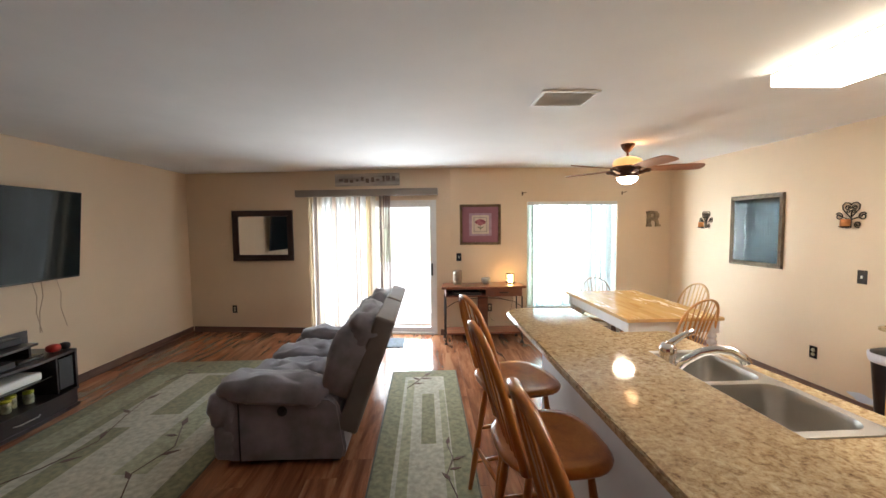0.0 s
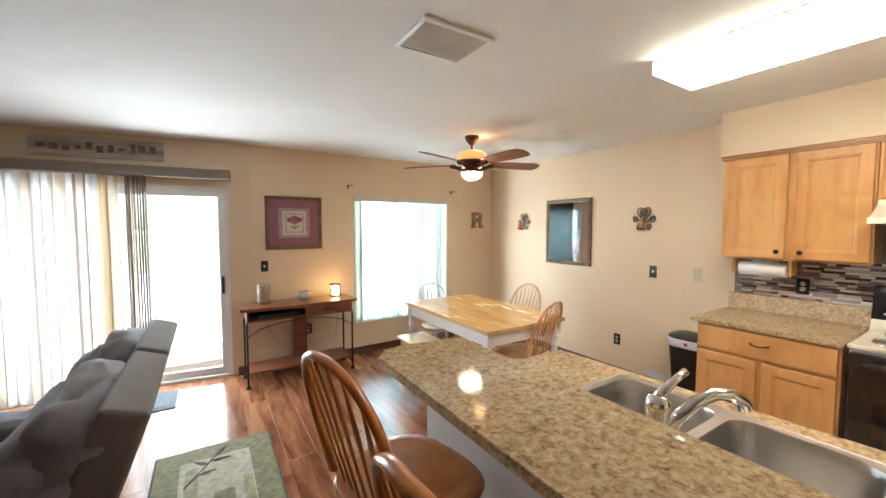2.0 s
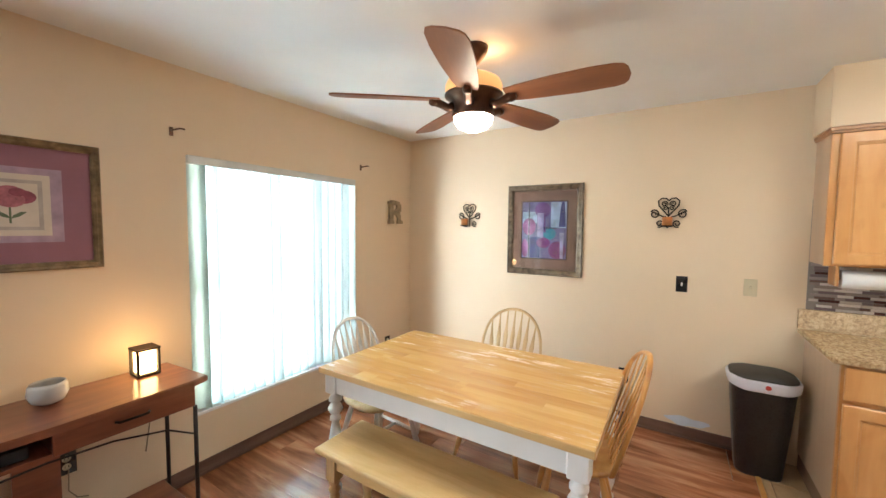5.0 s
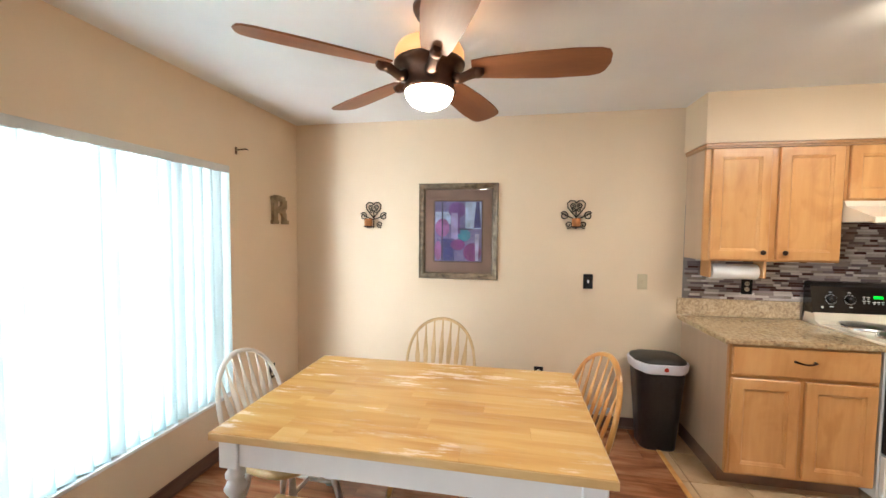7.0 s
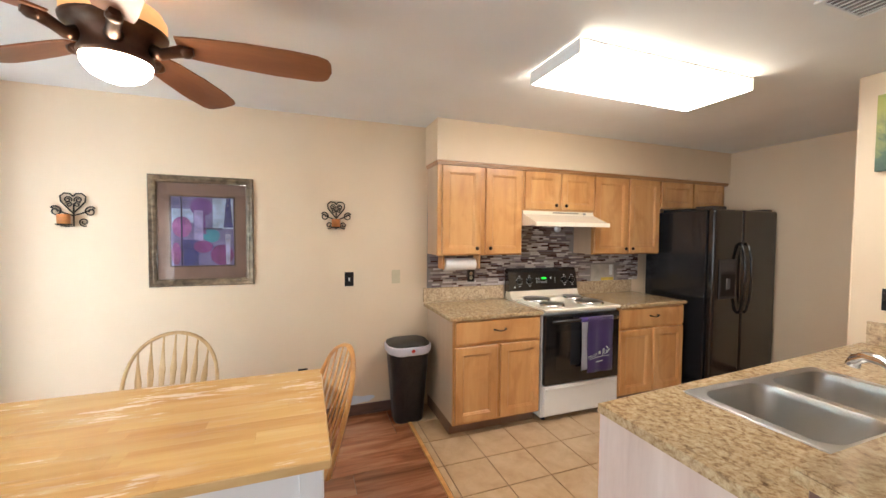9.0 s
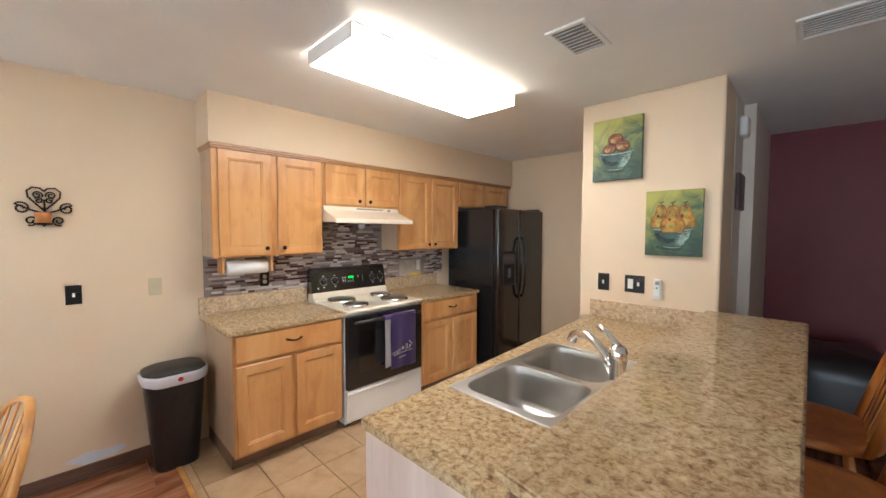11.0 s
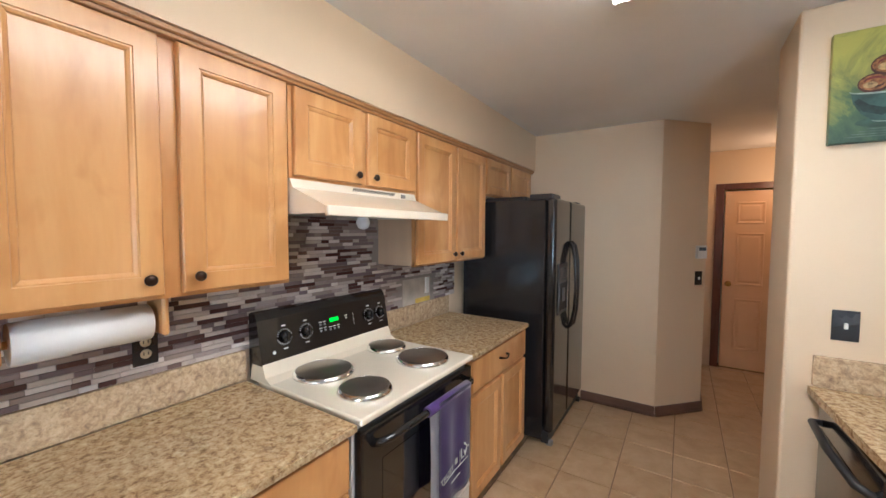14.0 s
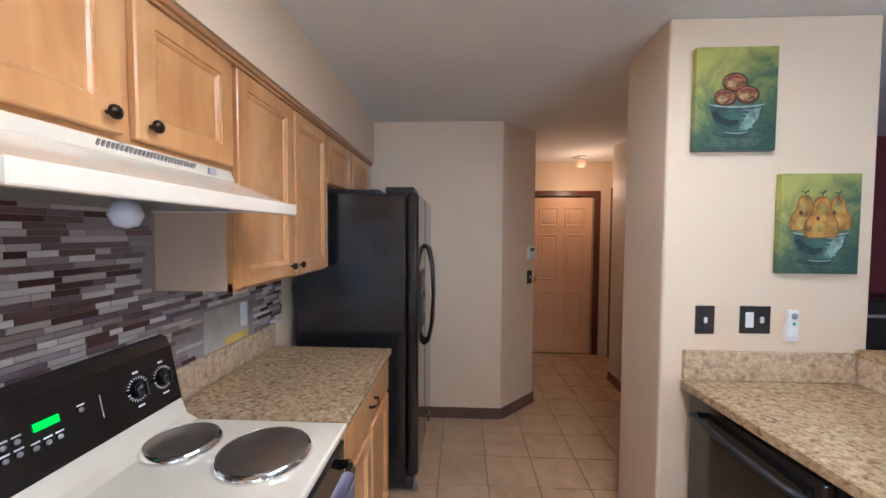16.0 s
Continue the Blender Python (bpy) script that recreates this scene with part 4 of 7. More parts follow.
# ---- breakfast bar and sink counter ----
structure("bar_wall", box(B(), 1.78, 1.965, 1.7245, 3.80, 0, 1.0255), plain("white_bar_panel", (0.70, 0.69, 0.68), 0.45, vary=0.04, bump=0.05), "white painted half wall under the bar")
structure("bar_trim", box(box(B(), 1.772, 1.9655, 3.801, 3.82, 0.962, 1.0265, 0.003), 1.760, 1.7715, 3.76, 3.82, 0.962, 1.0265, 0.002), BASEB, "brown trim under the bar end")
structure("baseboard", box(B(), 1.766, 1.7795, 1.73, 3.80, 0, 0.085, 0.002), BASEB, "brown baseboard of the bar")
slab("bar_counter", [(1.545, 1.745), (1.93, 1.745), (1.99, 1.735), (1.985, 3.84), (1.70, 3.88), (1.60, 3.85), (1.545, 3.78)], 1.06, "raised speckled tan granite bar top", th=0.033)
PINKISH = wood("pinkish_end_panel", (0.53, 0.40, 0.335), (0.61, 0.475, 0.405), (0.67, 0.545, 0.475), 0.5, "z", 3.0)
bc = thing("sink_cabinet", "maple sink base cabinet under the counter", "cabinet")
for nm, q in (("side_panel", (1.9665, 2.60, 3.715, 3.735, 0, 0.882)), ("side_panel", (1.9665, 2.60, 2.357, 2.372, 0, 0.882)), ("front_frame", (2.585, 2.60, 2.3725, 3.7145, 0.1, 0.882))):
    part(nm, box(B(), *q), PINKISH, bc)
part("body", box(B(), 1.9665, 2.5845, 2.3725, 3.7145, 0, 0.70), PINKISH, bc)
for y0, y1 in ((2.37, 2.80), (2.83, 3.26), (3.29, 3.72)):
    d = part("door", door_mesh(-y1, -y0, 0.118, 0.86, 0.0), MAPLE, bc)
    d.matrix_local = Matrix.Translation((2.622, 0, 0)) @ Matrix.Rotation(radians(180), 4, "Z")


# the opening for the bowls is cut as a ring of slabs
def counter_with_hole():
    bm = B()
    xe = lambda y: 2.705 - (y - 1.745) * 0.062
    hx0, hx1, hy0, hy1 = 2.06, 2.535, 2.58, 3.365
    w = 1.9665
    for pts in ([(w, 1.7455), (xe(1.7455), 1.7455), (xe(hy0), hy0), (w, hy0)], [(w, hy1), (xe(hy1), hy1), (xe(3.765), 3.765), (w, 3.765)],
                [(w, hy0), (hx0, hy0), (hx0, hy1), (w, hy1)], [(hx1, hy0), (xe(hy0), hy0), (xe(hy1), hy1), (hx1, hy1)]):
        prism(bm, pts, 0.8835, 0.915)
    bmesh.ops.remove_doubles(bm, verts=bm.verts, dist=1e-5)
    dead = []
    for f in bm.faces:
        c = f.calc_center_median()
        if abs(c.z - 0.899) < 0.01 and len(f.edges) == 4:
            for y in (hy0, hy1):
                if abs(c.y - y) < 1e-4 and (c.x < hx0 or c.x > hx1):
                    dead.append(f)
    bmesh.ops.delete(bm, geom=list(set(dead)), context="FACES_ONLY")
    return bm


single("sink_counter", counter_with_hole(), GRAN, "speckled tan granite sink counter below the bar", "worktop")
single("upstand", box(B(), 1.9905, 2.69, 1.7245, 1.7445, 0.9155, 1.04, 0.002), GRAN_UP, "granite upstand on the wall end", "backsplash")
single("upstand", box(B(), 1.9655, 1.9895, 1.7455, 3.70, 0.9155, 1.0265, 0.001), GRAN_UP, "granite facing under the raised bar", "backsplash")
plate(Matrix.Translation((1.9895, 1.98, 0.972)) @ Matrix.Rotation(radians(-90), 4, "Z") @ Matrix.Rotation(radians(90), 4, "Y"), "outlet", w=0.07, h=0.1, label="outlet set sideways in the granite facing")

sink = thing("kitchen_sink", "double-bowl stainless steel drop-in sink", "sink")


def bowl(y0, y1, x0=2.125, x1=2.515, depth=0.17, z=0.917):
    bm = B()

    def loop(a, zz, r):
        pts = []
        xa, xb, ya, yb = x0 + a, x1 - a, y0 + a, y1 - a
        for cx, cy, s in ((xb - r, yb - r, 0), (xa + r, yb - r, 90), (xa + r, ya + r, 180), (xb - r, ya + r, 270)):
            for k in range(7):
                an = radians(s + 15 * k)
                pts.append(bm.verts.new((cx + r * math.cos(an), cy + r * math.sin(an), zz)))
        return pts
    ls = [loop(0, z + 0.002, 0.07), loop(0.003, z - 0.004, 0.068), loop(0.006, z - 0.03, 0.066), loop(0.012, z - depth + 0.03, 0.06), loop(0.022, z - depth + 0.008, 0.055), loop(0.045, z - depth, 0.05), loop(0.15, z - depth - 0.004, 0.02)]
    for a, b3 in zip(ls, ls[1:]):
        for k in range(28):
            bm.faces.new((a[k], a[(k + 1) % 28], b3[(k + 1) % 28], b3[k])).smooth = True
    bm.faces.new(ls[-1])
    return bm


def rim():
    bm = B()
    bowls = ((2.595, 2.955), (2.99, 3.35))
    X0, X1, Y0, Y1, z = 2.02, 2.55, 2.56, 3.385, 0.9195
    for (a0, a1, b0, b1) in ((X0, 2.125, Y0, Y1), (2.515, X1, Y0, Y1), (2.125, 2.515, Y0, 2.595), (2.125, 2.515, 2.955, 2.99), (2.125, 2.515, 3.35, Y1)):
        vs = [bm.verts.new(p + (z,)) for p in ((a0, b0), (a1, b0), (a1, b1), (a0, b1))]
        bm.faces.new(vs)
    for y0, y1 in bowls:
        for cx, cy, s, qx, qy in ((2.445, y1 - 0.07, 0, 2.515, y1), (2.195, y1 - 0.07, 90, 2.125, y1), (2.195, y0 + 0.07, 180, 2.125, y0), (2.445, y0 + 0.07, 270, 2.515, y0)):
            arc = [bm.verts.new((cx + 0.07 * math.cos(radians(s + 15 * k)), cy + 0.07 * math.sin(radians(s + 15 * k)), z)) for k in range(7)]
            c = bm.verts.new((qx, qy, z))
            for k in range(6):
                bm.faces.new((c, arc[k], arc[k + 1]))
    bmesh.ops.remove_doubles(bm, verts=bm.verts, dist=1e-5)
    tube(bm, [(X0 + 0.02, Y0, 0.917), (X1 - 0.02, Y0, 0.917), (X1 - 0.006, Y0 + 0.006, 0.917), (X1, Y0 + 0.02, 0.917), (X1, Y1 - 0.02, 0.917), (X1 - 0.006, Y1 - 0.006, 0.917), (X1 - 0.02, Y1, 0.917), (X0 + 0.02, Y1, 0.917), (X0 + 0.006, Y1 - 0.006, 0.917), (X0, Y1 - 0.02, 0.917), (X0, Y0 + 0.02, 0.917), (X0 + 0.006, Y0 + 0.006, 0.917)], 0.0035, 8, True)
    return bm


part("rim", rim(), STEEL, sink)
for y0, y1 in ((2.595, 2.955), (2.99, 3.35)):
    bw = part("bowl", bowl(y0, y1), STEEL, sink)
    part("drain", lathe(B(), [(0.045, 0), (0.043, 0.004), (0.03, 0.002), (0.0, 0.0)], (2.32, (y0 + y1) / 2, 0.7435), 24), CHROME, bw, "round chrome drain")
fa = thing("faucet", "chrome single-lever kitchen faucet behind the sink", "faucet", Matrix.Translation((2.055, 2.975, 0.9195)) @ Matrix.Scale(1.18, 4))
part("base_plate", box(B(), -0.028, 0.028, -0.11, 0.11, 0, 0.014, 0.006, 3), CHROME, fa)
part("body", lathe(B(), [(0.027, 0.012), (0.026, 0.05), (0.024, 0.09), (0.028, 0.11), (0.028, 0.135), (0.02, 0.15), (0.0, 0.154)], seg=24), CHROME, fa)
part("spout", tube(B(), [(0.015, -0.01, 0.055), (0.045, -0.025, 0.095), (0.085, -0.045, 0.13), (0.125, -0.065, 0.147), (0.165, -0.083, 0.146), (0.195, -0.096, 0.128), (0.203, -0.10, 0.108)], [0.016, 0.0155, 0.015, 0.015, 0.0155, 0.0165, 0.018], 16), CHROME, fa, "curved chrome spout")
part("lever", tube(B(), [(0.0, 0.0, 0.142), (0.018, -0.008, 0.162), (0.045, -0.016, 0.185), (0.075, -0.024, 0.200)], [0.016, 0.011, 0.009, 0.010], 12), CHROME, fa, "chrome lever")

dw = thing("dishwasher", "black dishwasher under the sink counter", "dishwasher")
part("body", box(B(), 2.02, 2.64, 1.752, 2.352, 0.02, 0.880), BLACKP, dw)
part("door", box(B(), 2.6405, 2.668, 1.756, 2.348, 0.11, 0.76, 0.006, 2), BLACKG, dw)
part("control_strip", box(B(), 2.6405, 2.672, 1.756, 2.348, 0.765, 0.872, 0.008, 2), BLACKG, dw)
part("handle", tube(B(), [(2.668, 1.80, 0.79), (2.705, 1.83, 0.80), (2.715, 2.05, 0.80), (2.705, 2.27, 0.80), (2.668, 2.30, 0.79)], 0.013, 10), BLACKP, dw)
part("toe_kick", box(B(), 2.60, 2.64, 1.756, 2.348, 0, 0.1), BLACKP, dw)


# ---- dining table, bench, chairs ----
TURNED = [(0.024, 0.0), (0.024, 0.02), (0.035, 0.04), (0.035, 0.06), (0.021, 0.075), (0.023, 0.09), (0.036, 0.14), (0.043, 0.24), (0.038, 0.34), (0.026, 0.41), (0.019, 0.44), (0.031, 0.451), (0.031, 0.467), (0.019, 0.480), (0.032, 0.493), (0.043, 0.514), (0.033, 0.537), (0.019, 0.550), (0.037, 0.562), (0.037, 0.576), (0.026, 0.590), (0.03, 0.612)]


def table_top_worn():
    """Butcher block strips with pale worn scratches in the varnish."""
    m, nt, b = nodes_of("worn_butcher_block")
    rnd = nt.nodes.new("ShaderNodeNewGeometry").outputs["Random Per Island"]
    g = noise_of(nt, 9, 5, (1, 0.1, 1), rnd, 0.6, 0.5)
    col = ramp(nt, g, [(0.3, (0.57, 0.30, 0.095)), (0.5, (0.69, 0.415, 0.145)), (0.72, (0.76, 0.50, 0.21))])
    col = mixed(nt, 0.55, col, ramp(nt, rnd, [(0.0, (0.80, 0.72, 0.62)), (0.5, (1, 1, 1)), (1.0, (0.92, 0.86, 0.80))]), "MULTIPLY")
    w1 = noise_of(nt, 7, 6, (2.6, 0.4, 1), None, 0.72)
    w2 = noise_of(nt, 1.6, 3, (1, 1, 1), None, 0.5)
    mask = mixed(nt, 1.0, ramp(nt, w1, [(0.53, (0, 0, 0)), (0.62, (1, 1, 1))]), ramp(nt, w2, [(0.40, (0.12, 0.12, 0.12)), (0.58, (1, 1, 1))]), "MULTIPLY")
    mm = nt.nodes.new("ShaderNodeMath")
    mm.operation = "MULTIPLY"
    mm.inputs[1].default_value = 0.7
    nt.links.new(mask, mm.inputs[0])
    nt.links.new(mixed(nt, mm.outputs[0], col, (0.80, 0.72, 0.60)), b.inputs["Base Color"])
    mr = nt.nodes.new("ShaderNodeMapRange")
    mr.inputs[3].default_value, mr.inputs[4].default_value = 0.2, 0.5
    nt.links.new(mm.outputs[0], mr.inputs[0])
    nt.links.new(mr.outputs[0], b.inputs["Roughness"])
    return m


tbl = thing("dining_table", "farmhouse dining table with worn butcher block top and white turned legs", "table", Matrix.Translation((3.262, 5.385, 0)) @ Matrix.Diagonal((0.975, 0.98, 1, 1)))
WT = table_top_worn()
bm = B()
n = 10
for i in range(n):
    xa, xb = -0.455 + 0.91 * i / n, -0.455 + 0.91 * (i + 1) / n
    cuts = [-0.735] + sorted(random.uniform(-0.6, 0.6) for _ in range(3)) + [0.735]
    for ya, yb in zip(cuts, cuts[1:]):
        if yb - ya > 0.02:
            box(bm, xa, xb - 0.0003, ya, yb - 0.0003, 0.727, 0.7585)
tt = part("tabletop", bm, WT, tbl, kind="stuff")
bm = B()
box(bm, -0.46, 0.46, -0.74, -0.7352, 0.727, 0.758, 0.002), box(bm, -0.46, 0.46, 0.7352, 0.74, 0.727, 0.758, 0.002)
box(bm, -0.46, -0.4552, -0.735, 0.735, 0.727, 0.758, 0.002), box(bm, 0.4552, 0.46, -0.735, 0.735, 0.727, 0.758, 0.002)
part("top_edge", bm, BLONDY, tbl)
for q in ((-0.355, 0.355, -0.705, -0.685), (-0.355, 0.355, 0.685, 0.705), (-0.425, -0.405, -0.635, 0.635), (0.405, 0.425, -0.635, 0.635)):
    part("apron", box(B(), *q, 0.62, 0.7265), WHITE, tbl, "white painted apron")
for x in (-0.395, 0.395):
    for y in (-0.675, 0.675):
        bm = lathe(B(), TURNED, (x, y, 0), 20)
        box(bm, x - 0.041, x + 0.041, y - 0.041, y + 0.041, 0.61, 0.7265, 0.004)
        part("leg", bm, WHITE, tbl, "white turned table leg")

ben = thing("bench", "blond wood dining bench with turned legs beside the table", "bench", Matrix.Translation((2.79, 5.365, 0)))
bm = B()
box(bm, -0.165, 0.165, -0.555, 0.555, 0.425, 0.452, 0.009, 3)
part("seat", bm, BLONDY, ben)
for q in ((-0.085, 0.085, -0.475, -0.457), (-0.085, 0.085, 0.457, 0.475), (-0.130, -0.113, -0.435, 0.435), (0.113, 0.130, -0.435, 0.435)):
    part("apron", box(B(), *q, 0.36, 0.4245), BLONDY, ben)
BL = [(0.019, 0.0), (0.022, 0.02), (0.030, 0.045), (0.022, 0.07), (0.020, 0.08), (0.030, 0.13), (0.032, 0.17), (0.022, 0.225), (0.020, 0.235), (0.031, 0.25), (0.020, 0.265), (0.028, 0.285), (0.028, 0.30)]
for x in (-0.115, 0.115):
    for y in (-0.465, 0.465):
        bm = lathe(B(), BL, (x, y, 0), 16)
        box(bm, x - 0.029, x + 0.029, y - 0.029, y + 0.029, 0.30, 0.4245, 0.003)
        part("leg", bm, BLOND, ben)


def windsor(name, label, m, group, seat_mat, frame_mat, leg_mat, sz=0.45, top=0.95, w=0.44, d=0.42, spread=0.04, nsp=7, flat=True, foot=False, swivel=False):
    """A bow-back chair: y forward, back at -y, base at its feet's centre."""
    t = thing(name, label, "chair" if not swivel else "bar stool", m, group)
    bm = B()
    n = 32
    rows = []
    for r, z in ((0.0, sz - 0.006), (0.55, sz - 0.007), (0.82, sz + 0.001), (0.95, sz + 0.003), (1.0, sz - 0.008), (0.98, sz - 0.022), (0.86, sz - 0.036), (0.0, sz - 0.038)):
        row = []
        for k in range(n):
            a = math.tau * k / n
            c, s2 = math.cos(a), math.sin(a)
            q = 0.72
            x = math.copysign(abs(c) ** q, c) * w / 2 * (1.0 + 0.06 * s2)
            y = math.copysign(abs(s2) ** q, s2) * d / 2
            row.append(bm.verts.new((x * r, y * r, z)))
        rows.append(row)
    for a, b2 in zip(rows, rows[1:]):
        for k in range(n):
            bm.faces.new((a[k], a[(k + 1) % n], b2[(k + 1) % n], b2[k])).smooth = True
    bmesh.ops.remove_doubles(bm, verts=rows[0] + rows[-1], dist=1e-5)
    part("seat", bm, seat_mat, t)
    lean = 0.30 * (top - sz) if not swivel else 0.26 * (top - sz)
    hw, yb = w * 0.44, -d * 0.36
    pts = []
    for k in range(25):
        a = math.pi * k / 24
        px = -math.cos(a) * hw * (1.0 + 0.20 * math.sin(a))
        h = math.sin(a) ** 0.62
        pts.append(Vector((px, yb - lean * h - 0.02 * (1 - abs(px) / hw), sz - 0.01 + (top - sz) * h)))
    bm = B()
    if flat:
        # a broad bent band
        prev = None
        for i, p in enumerate(pts):
            dd = (pts[min(i + 1, 24)] - pts[max(i - 1, 0)]).normalized()
            side = Vector((0, -1, 0.28)).normalized()
            out = dd.cross(side).normalized()
            wd, th2 = (0.0175, 0.012) if swivel else (0.0145, 0.010)
            ring = [bm.verts.new(p + side * (wd * math.cos(q * math.tau / 8 + 0.39)) + out * (th2 * math.sin(q * math.tau / 8 + 0.39))) for q in range(8)]
            if prev:
                for q in range(8):
                    bm.faces.new((prev[q], prev[(q + 1) % 8], ring[(q + 1) % 8], ring[q])).smooth = True
            else:
                bm.faces.new(ring)
            prev = ring
        bm.faces.new(prev[::-1])
    else:
        tube(bm, pts, 0.0125, 10)
    part("back_bow", bm, frame_mat, t)
    for i in range(nsp):
        f = (i + 1) / (nsp + 1)
        x0 = (f - 0.5) * 2 * hw * 0.80
        xt = (f - 0.5) * 2 * hw * 1.02
        h = max(0.0, 1 - (abs(xt) / (hw * 1.13)) ** 2.0) ** 0.31
        p0 = Vector((x0, yb - 0.012 * (1 - abs(x0) / hw), sz - 0.005))
        p1 = Vector((xt, yb - lean * h - 0.02 * (1 - abs(xt) / hw), sz + (top - sz) * h - 0.012))
        bm = B()
        prev = None
        for j in range(9):
            s3 = j / 8
            p = p0.lerp(p1, s3)
            wx = 0.005 + 0.0115 * math.exp(-((s3 - 0.60) / 0.17) ** 2) + 0.002 * (1 - s3)
            wy = 0.005
            ring = [bm.verts.new(p + Vector((wx * math.cos(q * math.tau / 8), wy * math.sin(q * math.tau / 8), 0))) for q in range(8)]
            if prev:
                for q in range(8):
                    bm.faces.new((prev[q], prev[(q + 1) % 8], ring[(q + 1) % 8], ring[q])).smooth = True
            prev = ring
        part("spindle", bm, frame_mat, t)
    ends = []
    for sx in (-1, 1):
        for sy in (-1, 1):
            a = Vector((sx * w * 0.27, sy * d * 0.26, sz - 0.032))
            b2 = Vector((sx * (w * 0.36 + spread), sy * (d * 0.36 + spread) - (0.02 if sy < 0 else 0), 0))
            ends.append((sx, sy, a, b2))
            ps = [a.lerp(b2, s3) for s3 in (0, 0.1, 0.3, 0.42, 0.46, 0.5, 0.75, 1.0)]
            part("leg", tube(B(), ps, [0.012, 0.014, 0.0195, 0.0165, 0.013, 0.0175, 0.018, 0.012], 12), leg_mat, t)
    at = lambda sx, sy, f: next(a.lerp(b2, f) for x, y, a, b2 in ends if x == sx and y == sy)
    for f, prs in (((0.58, (((-1, -1), (-1, 1)), ((1, -1), (1, 1)))),) if not foot else ((0.45, (((-1, -1), (-1, 1)), ((1, -1), (1, 1)))), (0.62, (((-1, 1), (1, 1)), ((-1, -1), (1, -1)))), (0.75, (((-1, -1), (-1, 1)), ((1, -1), (1, 1)))))):
        for p, q in prs:
            a, b2 = at(*p, f), at(*q, f)
            part("stretcher", tube(B(), [a, a.lerp(b2, 0.5), b2], [0.009, 0.014, 0.009], 10), leg_mat, t)
    if not foot:
        a, b2 = at(-1, -1, 0.58).lerp(at(-1, 1, 0.58), 0.5), at(1, -1, 0.58).lerp(at(1, 1, 0.58), 0.5)
        part("stretcher", tube(B(), [a, a.lerp(b2, 0.5), b2], [0.009, 0.014, 0.009], 10), leg_mat, t)
    return t


WASH = plain("whitewashed_wood", (0.66, 0.60, 0.53), 0.4, vary=0.12, scale=9, coat=0.2)
RZ = lambda x, y, a: Matrix.Translation((x, y, 0)) @ Matrix.Rotation(radians(a), 4, "Z")
windsor("dining_chair", "honey oak bow-back chair at the table end near the kitchen", RZ(3.38, 4.85, 14), "dining chairs", OAK, OAK, OAK, w=0.49, top=0.955)
windsor("dining_chair", "blond bow-back chair with slim spindles against the dining wall", RZ(3.75, 5.44, 90), "dining chairs", BLOND, BLOND, OAK, top=0.945, w=0.50)
windsor("dining_chair", "whitewashed bow-back chair with blond seat by the window", RZ(3.27, 6.07, 174), "dining chairs", BLOND, WASH, WASH, top=0.905)
st = windsor("bar_stool", "glossy amber wood bow-back bar stool at the breakfast bar", RZ(1.528, 3.49, -78), "bar stools", STOOLW, STOOLW, STOOLW, sz=0.76, top=1.235, w=0.46, d=0.43, spread=0.03, nsp=6, foot=True, swivel=True)
copy_thing(st, RZ(1.51, 2.885, -87))
copy_thing(st, RZ(1.54, 2.30, -90))


# ---- ceiling fan ----
fan = thing("ceiling_fan", "bronze ceiling fan with five dark wood blades and amber glass bowl", "ceiling fan", Matrix.Translation((3.165, 5.345, H)))
part("canopy", lathe(B(), [(0.016, -0.085), (0.03, -0.075), (0.055, -0.045), (0.068, -0.018), (0.07, 0.0)], seg=32), BRONZE, fan)
part("downrod", tube(B(), [(0, 0, -0.08), (0, 0, -0.16)], 0.012, 12), BRONZE, fan)
AMB = nodes_of("amber_glass_lit")
AMB[2].inputs["Base Color"].default_value = (0.80, 0.50, 0.22, 1)
AMB[2].inputs["Roughness"].default_value = 0.35
AMB[2].inputs["Emission Color"].default_value = (1.0, 0.44, 0.15, 1)
AMB[2].inputs["Emission Strength"].default_value = 0.32
part("uplight_bowl", lathe(B(), [(0.128, -0.235), (0.143, -0.215), (0.143, -0.19), (0.13, -0.165), (0.095, -0.145), (0.05, -0.132), (0.02, -0.128)], seg=36), AMB[0], fan, "glowing amber glass bowl")
part("motor_housing", lathe(B(), [(0.100, -0.345), (0.106, -0.332), (0.100, -0.315), (0.102, -0.29), (0.112, -0.265), (0.132, -0.25), (0.145, -0.243), (0.147, -0.234), (0.13, -0.232)], seg=36), BRONZE, fan)
part("light_dome", lathe(B(), [(0.0, -0.415), (0.04, -0.410), (0.075, -0.393), (0.095, -0.368), (0.099, -0.346)], seg=32), glow("fan_lamp_glow", (1.0, 0.86, 0.66), 30.0), fan, "lit frosted glass dome")
